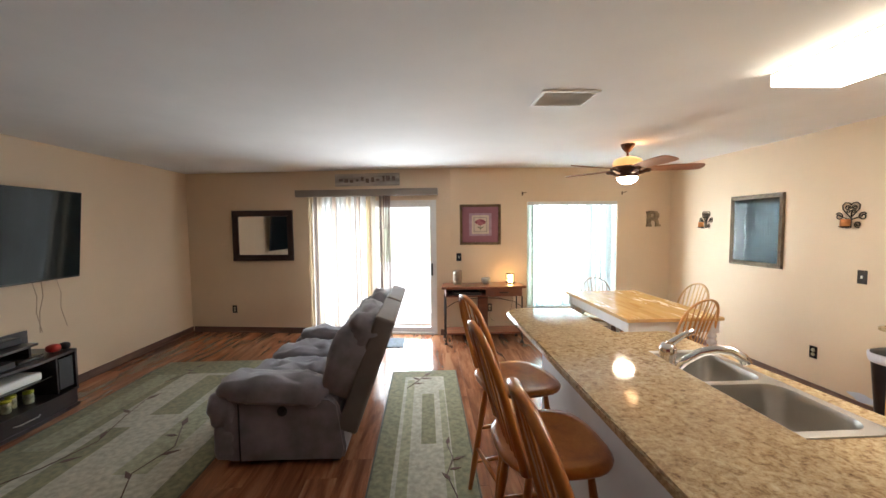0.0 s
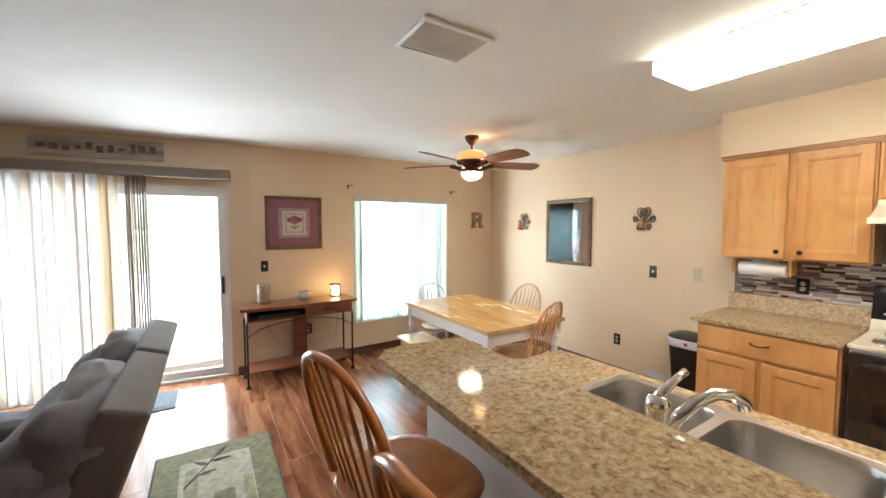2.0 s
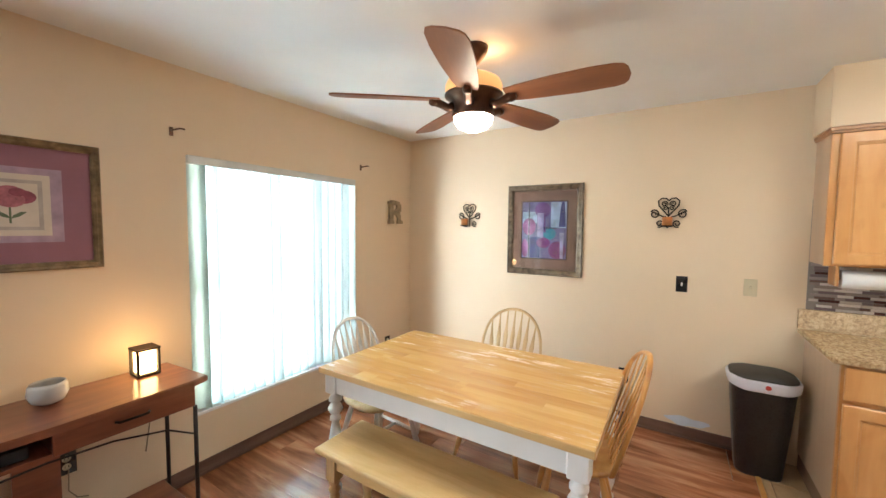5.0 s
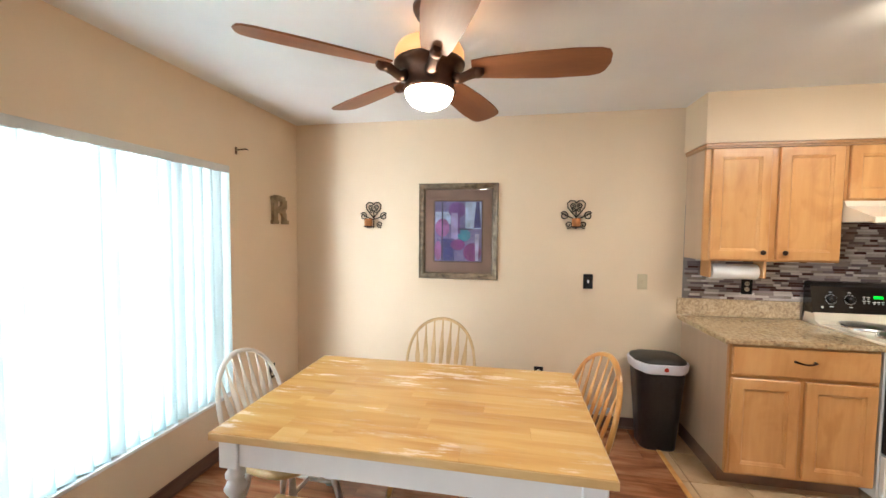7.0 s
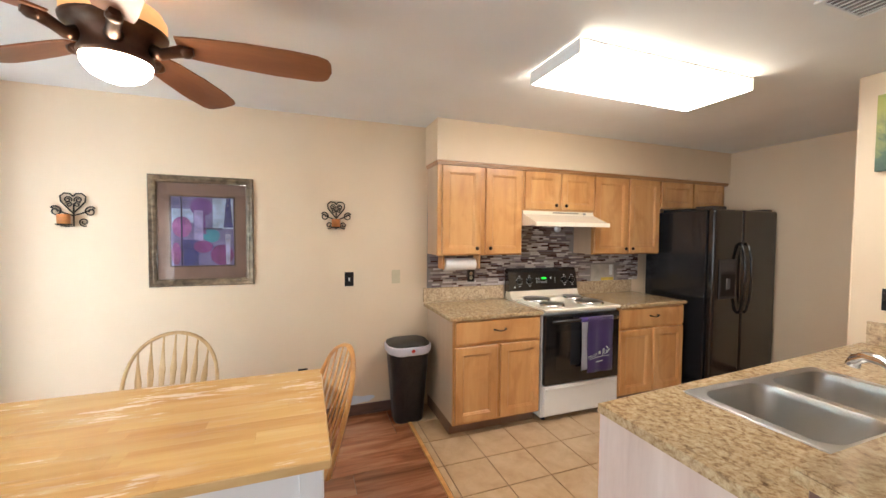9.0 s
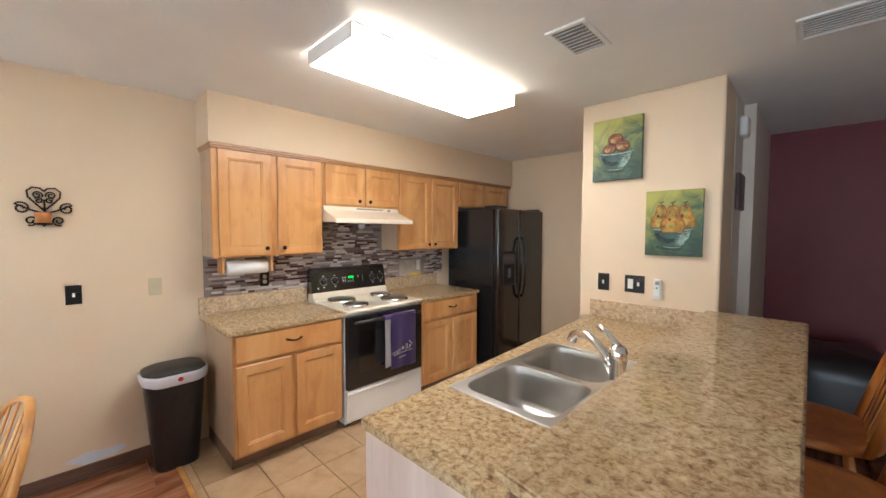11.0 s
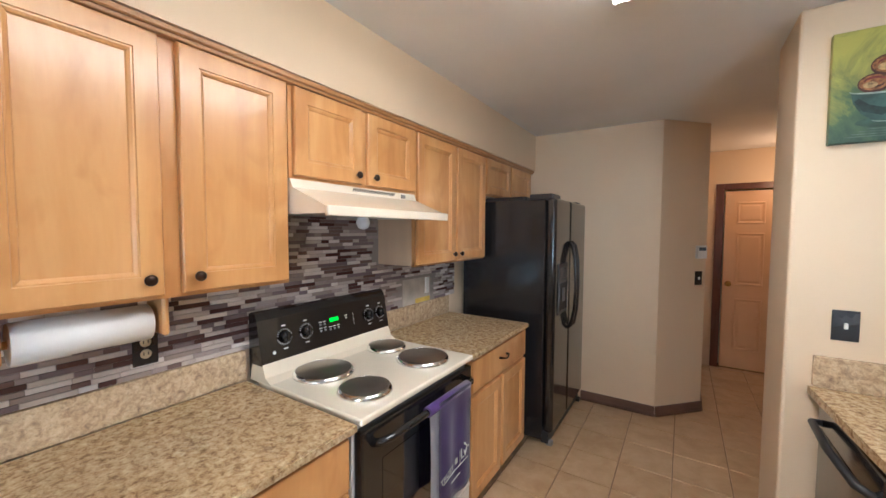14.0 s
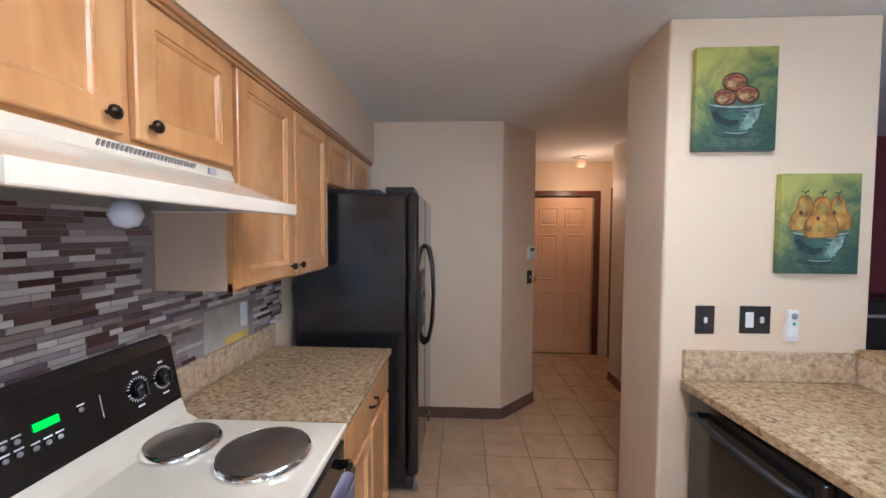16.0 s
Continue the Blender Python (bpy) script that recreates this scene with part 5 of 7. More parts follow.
for k in range(5):
    a = radians(-88 + 72 * k)
    m = Matrix.Translation((0, 0, -0.262)) @ Matrix.Rotation(a, 4, "Z") @ Matrix.Rotation(radians(-13), 4, "X")
    outline = [(0.175, -0.056), (0.24, -0.068), (0.40, -0.084), (0.56, -0.090), (0.655, -0.086), (0.69, -0.074), (0.705, -0.05), (0.712, 0.0), (0.702, 0.045), (0.685, 0.064), (0.65, 0.074), (0.50, 0.076), (0.34, 0.066), (0.22, 0.054), (0.175, 0.044)]
    bm = prism(B(), outline, -0.003, 0.004)
    bmesh.ops.bevel(bm, geom=[e for e in bm.edges if abs(e.verts[0].co.z - e.verts[1].co.z) < 1e-6], offset=0.0015, segments=1, affect="EDGES")
    bl = part("blade", bm, BLADE, fan)
    bl.matrix_local = m
    br = tube(B(), [(0.10, 0, -0.03), (0.13, 0, -0.038), (0.155, 0, -0.026), (0.19, 0, -0.012), (0.225, 0, -0.010)], [0.026, 0.020, 0.019, 0.022, 0.014], 12)
    lathe(br, [(0.0, -0.034), (0.012, -0.033), (0.021, -0.027), (0.023, -0.018), (0.019, -0.004)], (0.20, 0, 0), 16)
    part("blade_arm", br, BRONZE, bl)
lamp("fan_uplight", "POINT", Matrix.Translation((3.23, 5.30, 2.36)), 0.5, (1.0, 0.58, 0.28), 0.065)

# ---- ceiling fixture and vents ----
cl = thing("ceiling_light", "lit white fluorescent wrap fixture on the kitchen ceiling", "ceiling light", Matrix.Translation((3.19, 2.92, H)))
bm = prism(B(), [(-0.202, -0.612), (0.202, -0.612), (0.202, 0.612), (-0.202, 0.612)], -0.075, -0.012)
for v in bm.verts:
    if v.co.z > -0.05:
        v.co.x *= 0.965
        v.co.y *= 0.99
bmesh.ops.bevel(bm, geom=bm.edges[:], offset=0.003, segments=1, affect="EDGES")
bm.normal_update()
for nm, q in (("end_cap", (-0.204, 0.204, -0.620, -0.6125)), ("end_cap", (-0.204, 0.204, 0.6125, 0.620))):
    part(nm, box(B(), *q, -0.078, -0.006, 0.002), WHITE, cl, "opaque white end cap")
part("diffuser_side", bm, glow("diffuser_side_glow", (1.0, 0.87, 0.68), 4.8), cl, "softly glowing diffuser sides")
part("diffuser", box(B(), -0.197, 0.197, -0.606, 0.606, -0.0785, -0.0755, 0.001), glow("fluorescent_diffuser", (1.0, 0.93, 0.83), 7.4), cl, "glowing white acrylic diffuser")
part("frame", box(B(), -0.195, 0.195, -0.605, 0.605, -0.0115, -0.0005, 0.002), WHITE, cl)


def vent(x0, x1, y0, y1, slats, label, solid=False):
    v = thing("ceiling_vent", label, "vent", Matrix.Translation(((x0 + x1) / 2, (y0 + y1) / 2, H)))
    w, l = (x1 - x0) / 2, (y1 - y0) / 2
    part("backing", box(B(), -w + 0.02, w - 0.02, -l + 0.02, l - 0.02, -0.004, -0.0008), plain("vent_shadowed", (0.27, 0.25, 0.23), 0.5) if not solid else plain("vent_beige", (0.62, 0.55, 0.46), 0.6), v)
    bm = B()
    for a in ((-w, w, -l, -l + 0.022), (-w, w, l - 0.022, l), (-w, -w + 0.022, -l + 0.022, l - 0.022), (w - 0.022, w, -l + 0.022, l - 0.022)):
        box(bm, *a, -0.012, -0.0008, 0.002)
    part("frame", bm, WHITE, v)
    for i in range(slats):
        y = -l + 0.03 + (2 * l - 0.06) * (i + 0.5) / slats
        part("slat", box(B(), -w + 0.023, w - 0.023, -(0.011 if solid else 0.0085), 0.011 if solid else 0.0085, -0.001, 0.001, m=Matrix.Translation((0, y, -0.009)) @ Matrix.Rotation(radians(12 if solid else -38), 4, "X")), WHITE if not solid else plain("vent_beige", (0.62, 0.55, 0.46), 0.6), v)


vent(1.775, 2.15, 3.81, 4.105, 12, "beige ceiling return vent with white frame", True)
vent(2.27, 2.46, 2.54, 2.85, 8, "white ceiling register near the kitchen light")
vent(1.33, 1.635, 1.95, 2.20, 7, "white louvred ceiling register over the bar")


# ---- hall ----
HD = plain("tan_panel_door_paint", (0.72, 0.46, 0.265), 0.4, vary=0.04, scale=3, bump=0.03)
hd = thing("door_2", "tan six-panel interior door closed at the hall end", "door", Matrix.Translation((1.98, -1.42, 0)))
hd["kind"] = "structure"
bm = B()
box(bm, 0.015, 0.785, -0.045, -0.010, 0.012, 1.99)
part("door_slab", bm, HD, hd)
for x0 in (0.11, 0.435):
    for z0, z1 in ((0.22, 0.80), (0.95, 1.53), (1.63, 1.87)):
        bm = B()
        x1 = x0 + 0.245
        prev = None
        for ins, yy in ((0, -0.0099), (0.006, -0.0015), (0.014, -0.0015), (0.028, -0.0098), (0.05, -0.004)):
            ring = [bm.verts.new((x, yy, z)) for x, z in ((x0 + ins, z0 + ins), (x1 - ins, z0 + ins), (x1 - ins, z1 - ins), (x0 + ins, z1 - ins))]
            if prev:
                for k in range(4):
                    bm.faces.new((prev[k], prev[(k + 1) % 4], ring[(k + 1) % 4], ring[k]))
            prev = ring
        bm.faces.new(prev)
        part("panel", bm, HD, hd)
part("door_knob", lathe(B(), [(0.0, 0.062), (0.02, 0.06), (0.028, 0.045), (0.024, 0.03), (0.011, 0.02), (0.011, 0.008), (0.03, 0.004), (0.03, 0.0)][::-1], seg=20, m=Matrix.Translation((0.735, -0.009, 0.96)) @ Matrix.Rotation(radians(-90), 4, "X")), BRASS, hd, "worn brass door knob")
structure("door_trim", box(B(), 1.905, 1.98, -1.4195, -1.402, 0, 2.075, 0.003), CASING, "dark stained door casing")
structure("door_trim", box(B(), 2.78, 2.855, -1.4195, -1.402, 0, 2.075, 0.003), CASING, "dark stained door casing")
structure("door_trim", box(B(), 1.981, 2.779, -1.4195, -1.402, 2.01, 2.075, 0.003), CASING, "dark stained door casing")
hs = thing("door_3", "pale side door with dark casing in the hall", "door", Matrix.Translation((1.78, -1.33, 0)))
hs["kind"] = "structure"
part("door_slab", box(B(), 0.001, 0.012, 0.065, 0.64, 0.01, 1.98), PALE, hs)
part("casing", box(B(), 0.001, 0.034, 0.0, 0.12, 0, 2.10, 0.004), CASING, hs)
part("casing", box(B(), 0.001, 0.034, 0.1205, 0.70, 2.02, 2.10, 0.004), CASING, hs)
hl = thing("hall_light", "small dim frosted globe fixture on the hall ceiling", "ceiling light", Matrix.Translation((2.255, -1.10, H)))
part("canopy", lathe(B(), [(0.04, -0.035), (0.06, -0.02), (0.065, 0.0)], seg=24), WHITE, hl)
part("globe", lathe(B(), [(0.0, -0.13), (0.04, -0.122), (0.062, -0.095), (0.06, -0.06), (0.035, -0.036)], seg=24), glow("hall_globe_glow", (0.9, 0.62, 0.38), 0.06), hl)
# added warm fill below the dim globe; no lamp hangs there
lamp("hall_fill", "POINT", Matrix.Translation((2.255, -0.95, 2.05)), 2.6, (1.0, 0.60, 0.33), 0.05)

# fixtures on the end of the spine wall, seen from the dining room
al = thing("smoke_alarm", "white wall alarm box high on the living room wall", "alarm", Matrix.Translation((1.93, 1.12, 2.25)))
part("case", box(B(), -0.05, -0.0005, -0.07, 0.07, -0.07, 0.07, 0.02, 3), WHITEP, al)
single("picture_frame", box(B(), 1.905, 1.9295, 0.99, 1.25, 1.68, 1.93, 0.006), plain("dark_frame_print", (0.07, 0.035, 0.035), 0.4, vary=0.5, scale=9), "small dark framed print on the living room wall", "picture")
mc = thing("media_console", "black low console against the maroon wall", "console")
part("body", box(B(), -0.7, 0.35, -0.245, 0.15, 0.03, 1.0, 0.01), BLACKP, mc)
part("shelf", box(B(), -0.68, 0.33, 0.1505, 0.16, 0.86, 0.885), plain("grey_shelf_edge", (0.35, 0.35, 0.36), 0.3), mc)
single("armchair", puff(B(), (1.45, 0.45, 0.34), (0.7, 0.75, 0.68), 0.4, amp=0.02), plain("black_leather", (0.02, 0.018, 0.018), 0.35, vary=0.2, bump=0.2, bscale=90), "black leather seat near the maroon wall", "chair")


# ---- bin ----
bn = thing("trash_can", "black plastic trash can with white liner beside the cabinet", "trash can", Matrix.Translation((4.50, 3.955, 0)))


def rrect(bm, w, d, r, z, seg=5, dx=0.0):
    out = []
    for cx, cy, s in ((w / 2 - r, d / 2 - r, 0), (-w / 2 + r, d / 2 - r, 90), (-w / 2 + r, -d / 2 + r, 180), (w / 2 - r, -d / 2 + r, 270)):
        for k in range(seg + 1):
            a = radians(s + 90 * k / seg)
            out.append(bm.verts.new((cx + r * math.cos(a) + dx, cy + r * math.sin(a), z)))
    return out


def loft(bm, rings, cap0=True, cap1=True):
    for a, b2 in zip(rings, rings[1:]):
        n = len(a)
        for k in range(n):
            bm.faces.new((a[k], a[(k + 1) % n], b2[(k + 1) % n], b2[k])).smooth = True
    if cap0:
        bm.faces.new(rings[0][::-1])
    if cap1:
        bm.faces.new(rings[-1])
    return bm


bm = B()
loft(bm, [rrect(bm, w, d, r, z, 8) for w, d, r, z in ((0.20, 0.235, 0.06, 0.0), (0.205, 0.24, 0.065, 0.012), (0.272, 0.328, 0.085, 0.58), (0.276, 0.332, 0.085, 0.60))])
part("bin_body", bm, plain("glossy_black_plastic", (0.016, 0.016, 0.02), 0.28, vary=0.2, bump=0.05, bscale=220), bn)
bm = B()
loft(bm, [rrect(bm, w, d, r, z, 10) for w, d, r, z in ((0.284, 0.340, 0.088, 0.556), (0.292, 0.348, 0.09, 0.562), (0.300, 0.358, 0.093, 0.585), (0.304, 0.364, 0.095, 0.608), (0.298, 0.358, 0.093, 0.622), (0.284, 0.344, 0.088, 0.624), (0.278, 0.336, 0.086, 0.612))], True, False)
for v in bm.verts:
    k = noise.noise(Vector((v.co.x * 9, v.co.y * 9, 2.0)))
    v.co.z += 0.016 * k * (1.0 if v.co.z < 0.6 else 0.6)
    v.co.x *= 1 + 0.012 * noise.noise(v.co * 30)
    v.co.y *= 1 + 0.012 * noise.noise(v.co * 34)
part("liner", bm, plain("white_bin_liner", (0.70, 0.70, 0.78), 0.4, vary=0.08, bump=0.5, bscale=40), bn, "bunched white plastic bag edge")
bm = B()
loft(bm, [rrect(bm, w, d, r, z, 10) for w, d, r, z in ((0.270, 0.328, 0.084, 0.606), (0.278, 0.336, 0.087, 0.626), (0.272, 0.330, 0.086, 0.636), (0.22, 0.28, 0.08, 0.650), (0.12, 0.18, 0.055, 0.660), (0.04, 0.06, 0.018, 0.662))])
for v in bm.verts:
    if v.co.x < -0.118 and abs(v.co.y) < 0.085:
        v.co.z -= 0.012
part("lid", bm, plain("dull_black_lid", (0.034, 0.031, 0.028), 0.5, vary=0.15, bump=0.1, bscale=260), bn, "domed dull black lid")
bm = B()
box(bm, -0.1375, -0.112, -0.055, 0.055, 0.6205, 0.6285, 0.002)
part("finger_notch", bm, plain("recess_dark", (0.004, 0.004, 0.004), 0.6), bn)
part("latch", lathe(B(), [(0.0, 0.004), (0.012, 0.003), (0.016, 0.0)][::-1], seg=14, m=Matrix.Translation((-0.150, -0.01, 0.592)) @ Matrix.Rotation(radians(-90), 4, "Y")), plain("red_latch", (0.5, 0.03, 0.02), 0.4), bn, "small red drawstring knot")


# ---- console table ----
dk = thing("console_table", "cherry veneer console table with black iron legs and one drawer", "table", Matrix.Translation((1.815, 6.60, 0)))
bm = prism(B(), [(-0.575, -0.17), (-0.50, -0.195), (0.0, -0.215), (0.50, -0.195), (0.575, -0.17), (0.545, 0.20), (-0.545, 0.20)], 0.755, 0.787)
bmesh.ops.bevel(bm, geom=[e for e in bm.edges if abs(e.verts[0].co.z - e.verts[1].co.z) < 1e-6], offset=0.005, segments=2, affect="EDGES")
part("tabletop", bm, CHERRY, dk)
bm = B()
box(bm, -0.52, 0.02, -0.155, 0.18, 0.645, 0.66)
box(bm, -0.52, -0.505, -0.155, 0.18, 0.66, 0.7545)
part("open_shelf", bm, CHERRY, dk)
part("shelf_back", box(B(), -0.505, 0.02, 0.165, 0.18, 0.66, 0.7545), plain("shelf_dark", (0.02, 0.012, 0.01), 0.6), dk)
dwr = part("drawer", box(B(), 0.021, 0.52, -0.16, 0.175, 0.645, 0.7545, 0.003), CHERRY, dk)
part("handle", tube(B(), [(0.21, -0.16, 0.70), (0.22, -0.178, 0.70), (0.32, -0.178, 0.70), (0.33, -0.16, 0.70)], 0.006, 8), IRON, dwr)
part("lower_shelf", box(B(), -0.50, 0.50, -0.14, 0.18, 0.125, 0.15, 0.004), CHERRY, dk)
part("centre_panel", box(B(), -0.045, 0.10, 0.145, 0.165, 0.1505, 0.6445), CHERRY, dk)
for x in (-0.52, 0.52):
    for y in (-0.155, 0.165):
        part("leg", tube(B(), [(x, y, 0.012), (x, y, 0.644)], 0.0095, 10), IRON, dk)
        part("foot", lathe(B(), [(0.026, 0.0), (0.026, 0.008), (0.018, 0.02), (0.01, 0.032)], (x, y, 0), 12), IRON, dk)
for sx in (-1, 1):
    part("brace", tube(B(), [(sx * 0.52, -0.155, 0.50), (sx * 0.40, -0.155, 0.575), (sx * 0.2, -0.155, 0.62), (0, -0.155, 0.632)], 0.0045, 8), IRON, dk)
    part("side_brace", tube(B(), [(sx * 0.52, -0.155, 0.06), (sx * 0.52, 0.0, 0.11), (sx * 0.52, 0.165, 0.06)], 0.0045, 8), IRON, dk)
single("media_player", box(B(), 1.40, 1.78, 6.48, 6.70, 0.6605, 0.705, 0.003), BLACKP, "black media player in the console shelf", "electronics")
single("router", box(B(), 1.34, 1.39, 6.47, 6.60, 0.6605, 0.69, 0.008), BLACKP, "small black router in the console shelf", "electronics")
jr = thing("candle_holder", "pale ringed cylinder candle jar on the console table", "candle holder", Matrix.Translation((1.475, 6.66, 0.7873)))
part("body", lathe(B(), [(0.05, 0), (0.05, 0.045), (0.047, 0.05), (0.05, 0.055), (0.05, 0.095), (0.047, 0.10), (0.05, 0.105), (0.05, 0.165), (0.044, 0.168), (0.044, 0.13), (0.0, 0.128)], seg=28, m=Matrix.Diagonal((1.25, 1.25, 1.18, 1))), plain("speckled_ceramic", (0.38, 0.29, 0.21), 0.5, vary=0.15, scale=30), jr)
gb = thing("glass_bowl", "round clear glass bowl with pale filling on the console", "bowl", Matrix.Translation((1.875, 6.67, 0.7873)))
part("body", lathe(B(), [(0.035, 0), (0.055, 0.015), (0.066, 0.045), (0.062, 0.075), (0.055, 0.088), (0.052, 0.088), (0.058, 0.074), (0.061, 0.045), (0.05, 0.018), (0.0, 0.006)], seg=28), plain("pale_bowl_glass", (0.52, 0.50, 0.46), 0.12, vary=0.1, coat=0.5), gb)
part("filling", lathe(B(), [(0.03, 0.0075), (0.048, 0.02), (0.056, 0.04), (0.0, 0.048)], seg=20), plain("pale_potpourri", (0.55, 0.50, 0.42), 0.8, vary=0.3, scale=90, bump=0.5, bscale=60), gb)
ln = thing("lantern", "small black framed lantern glowing warm on the console", "lantern", Matrix.Translation((2.225, 6.70, 0.7873)))
part("base", box(B(), -0.05, 0.05, -0.05, 0.05, 0, 0.012, 0.003), IRON, ln)
part("lid", box(B(), -0.052, 0.052, -0.052, 0.052, 0.128, 0.14, 0.003), IRON, ln)
for x in (-0.044, 0.044):
    for y in (-0.044, 0.044):
        part("post", box(B(), x - 0.005, x + 0.005, y - 0.005, y + 0.005, 0.012, 0.128), IRON, ln)
part("shade", box(B(), -0.036, 0.036, -0.036, 0.036, 0.0125, 0.12, 0.003), glow("lantern_glow", (1.0, 0.62, 0.24), 5.0), ln, "glowing frosted glass")
lamp("lantern_light", "POINT", Matrix.Translation((2.225, 6.64, 0.99)), 0.55, (1.0, 0.52, 0.2), 0.04)
for pts in ([(1.50, 6.86, 0.74), (1.52, 6.868, 0.5), (1.60, 6.868, 0.33), (1.70, 6.868, 0.24)], [(1.965, 6.865, 0.37), (1.96, 6.86, 0.27), (1.99, 6.86, 0.22), (2.03, 6.865, 0.2)], [(2.28, 6.86, 0.74), (2.30, 6.868, 0.5), (2.27, 6.868, 0.3)]):
    single("power_cord", tube(B(), pts, 0.003, 6), plain("beige_cord", (0.30, 0.22, 0.15), 0.5), "thin cord hanging behind the console table", "cable")
single("door_mat", box(box(B(), 0.10, 0.72, 6.36, 6.78, 0.0006, 0.010, 0.004), 0.14, 0.68, 6.40, 6.74, 0.0101, 0.013), plain("blue_grey_mat", (0.16, 0.19, 0.22), 0.95, vary=0.3, scale=30, bump=0.5), "blue-grey door mat inside the patio door", "mat")


# ---- things on the walls ----
def framed(m, w, h, fw, frame_mat, mat_mat, art, label, depth=0.022, cat="picture"):
    """y points out of the wall, x across, z up, centre at the origin."""
    t = thing("framed_picture", label, cat, m)
    prev, bm = None, B()
    for ins, yy in ((0, 0.0008), (0, depth * 0.7), (0.006, depth), (fw * 0.45, depth * 0.78), (fw * 0.6, depth * 0.9), (fw - 0.006, depth * 0.7), (fw, depth * 0.4), (fw, 0.004)):
        ring = [bm.verts.new((x, yy, z)) for x, z in ((-w / 2 + ins, -h / 2 + ins), (w / 2 - ins, -h / 2 + ins), (w / 2 - ins, h / 2 - ins), (-w / 2 + ins, h / 2 - ins))]
        if prev:
            for k in range(4):
                bm.faces.new((prev[k], prev[(k + 1) % 4], ring[(k + 1) % 4], ring[k]))
        prev = ring
    part("frame", bm, frame_mat, t)
    a, c = w / 2 - fw, h / 2 - fw
    part("mat_board", box(B(), -a, a, 0.001, 0.0038, -c, c), mat_mat, t)
    art(t)
    return t


def flat(t, name, mat, pts, y, label=""):
    bm = B()
    vs = [bm.verts.new((x, y, z)) for x, z in pts]
    bm.faces.new(vs)
    r = bmesh.ops.extrude_face_region(bm, geom=bm.faces[:])
    for v in r["geom"]:
        if isinstance(v, bmesh.types.BMVert):
            v.co.y += 0.0006
    return part(name, bm, mat, t, label)


def disc(cx, cz, rx, rz, n=18, a0=0.0):
    return [(cx + rx * math.cos(math.tau * k / n + a0), cz + rz * math.sin(math.tau * k / n + a0)) for k in range(n)]


FR1 = plain("antique_gold_frame", (0.20, 0.135, 0.07), 0.4, 0.3, vary=0.4, scale=30, bump=0.2, bscale=60)
FR2 = plain("antique_silver_gold_frame", (0.16, 0.12, 0.08), 0.35, 0.5, vary=0.5, scale=30, bump=0.3, bscale=80)
MAT1 = plain("plum_mat_board", (0.27, 0.115, 0.15), 0.7, vary=0.06)
MAT2 = plain("suede_brown_mat", (0.27, 0.17, 0.125), 0.8, vary=0.2, scale=7)
pt = lambda n, c, v=0.2, s=14: plain("print_" + n, c, 0.6, vary=v, scale=s)


def rose_art(t):
    flat(t, "inner_mat", pt("lilac", (0.38, 0.26, 0.33)), [(-0.165, -0.165), (0.165, -0.165), (0.165, 0.165), (-0.165, 0.165)], 0.0039)
    flat(t, "print", pt("cream", (0.62, 0.53, 0.44), 0.06), [(-0.125, -0.135), (0.125, -0.135), (0.125, 0.135), (-0.125, 0.135)], 0.0046)
    flat(t, "print", pt("taupe_field", (0.42, 0.36, 0.32)), [(-0.10, -0.11), (0.10, -0.11), (0.10, 0.11), (-0.10, 0.11)], 0.0053)
    flat(t, "print", pt("cream", (0.62, 0.53, 0.44), 0.06), [(-0.085, -0.095), (0.085, -0.095), (0.085, 0.095), (-0.085, 0.095)], 0.0060)
    for i, (cx, cz, r) in enumerate([(-0.03, 0.035, 0.032), (0.0, 0.05, 0.034), (0.032, 0.035, 0.03), (0.0, 0.022, 0.036), (-0.018, 0.055, 0.02), (0.024, 0.056, 0.018)]):
        flat(t, "petal", pt("rose_a" if i % 2 else "rose_b", (0.38, 0.12, 0.15) if i % 2 else (0.26, 0.06, 0.09), 0.3, 40), disc(cx * 1.3, cz, r * 1.3, r * 0.95, 14, i), 0.0067 + 0.0006 * i)
    flat(t, "stem", pt("stem_green", (0.10, 0.13, 0.07)), [(-0.003, -0.08), (0.004, -0.08), (0.004, 0.0), (-0.003, 0.0)], 0.0067)
    for s in (-1, 1):
        flat(t, "leaf", pt("stem_green", (0.10, 0.13, 0.07)), [(0.002 * s, -0.06), (0.025 * s, -0.052), (0.05 * s, -0.03), (0.03 * s, -0.03), (0.008 * s, -0.045)][::s], 0.0074)


framed(N_(1.832, 1.622), 0.60, 0.585, 0.036, FR1, MAT1, rose_art, "square plum matted rose print in an antique gold frame")


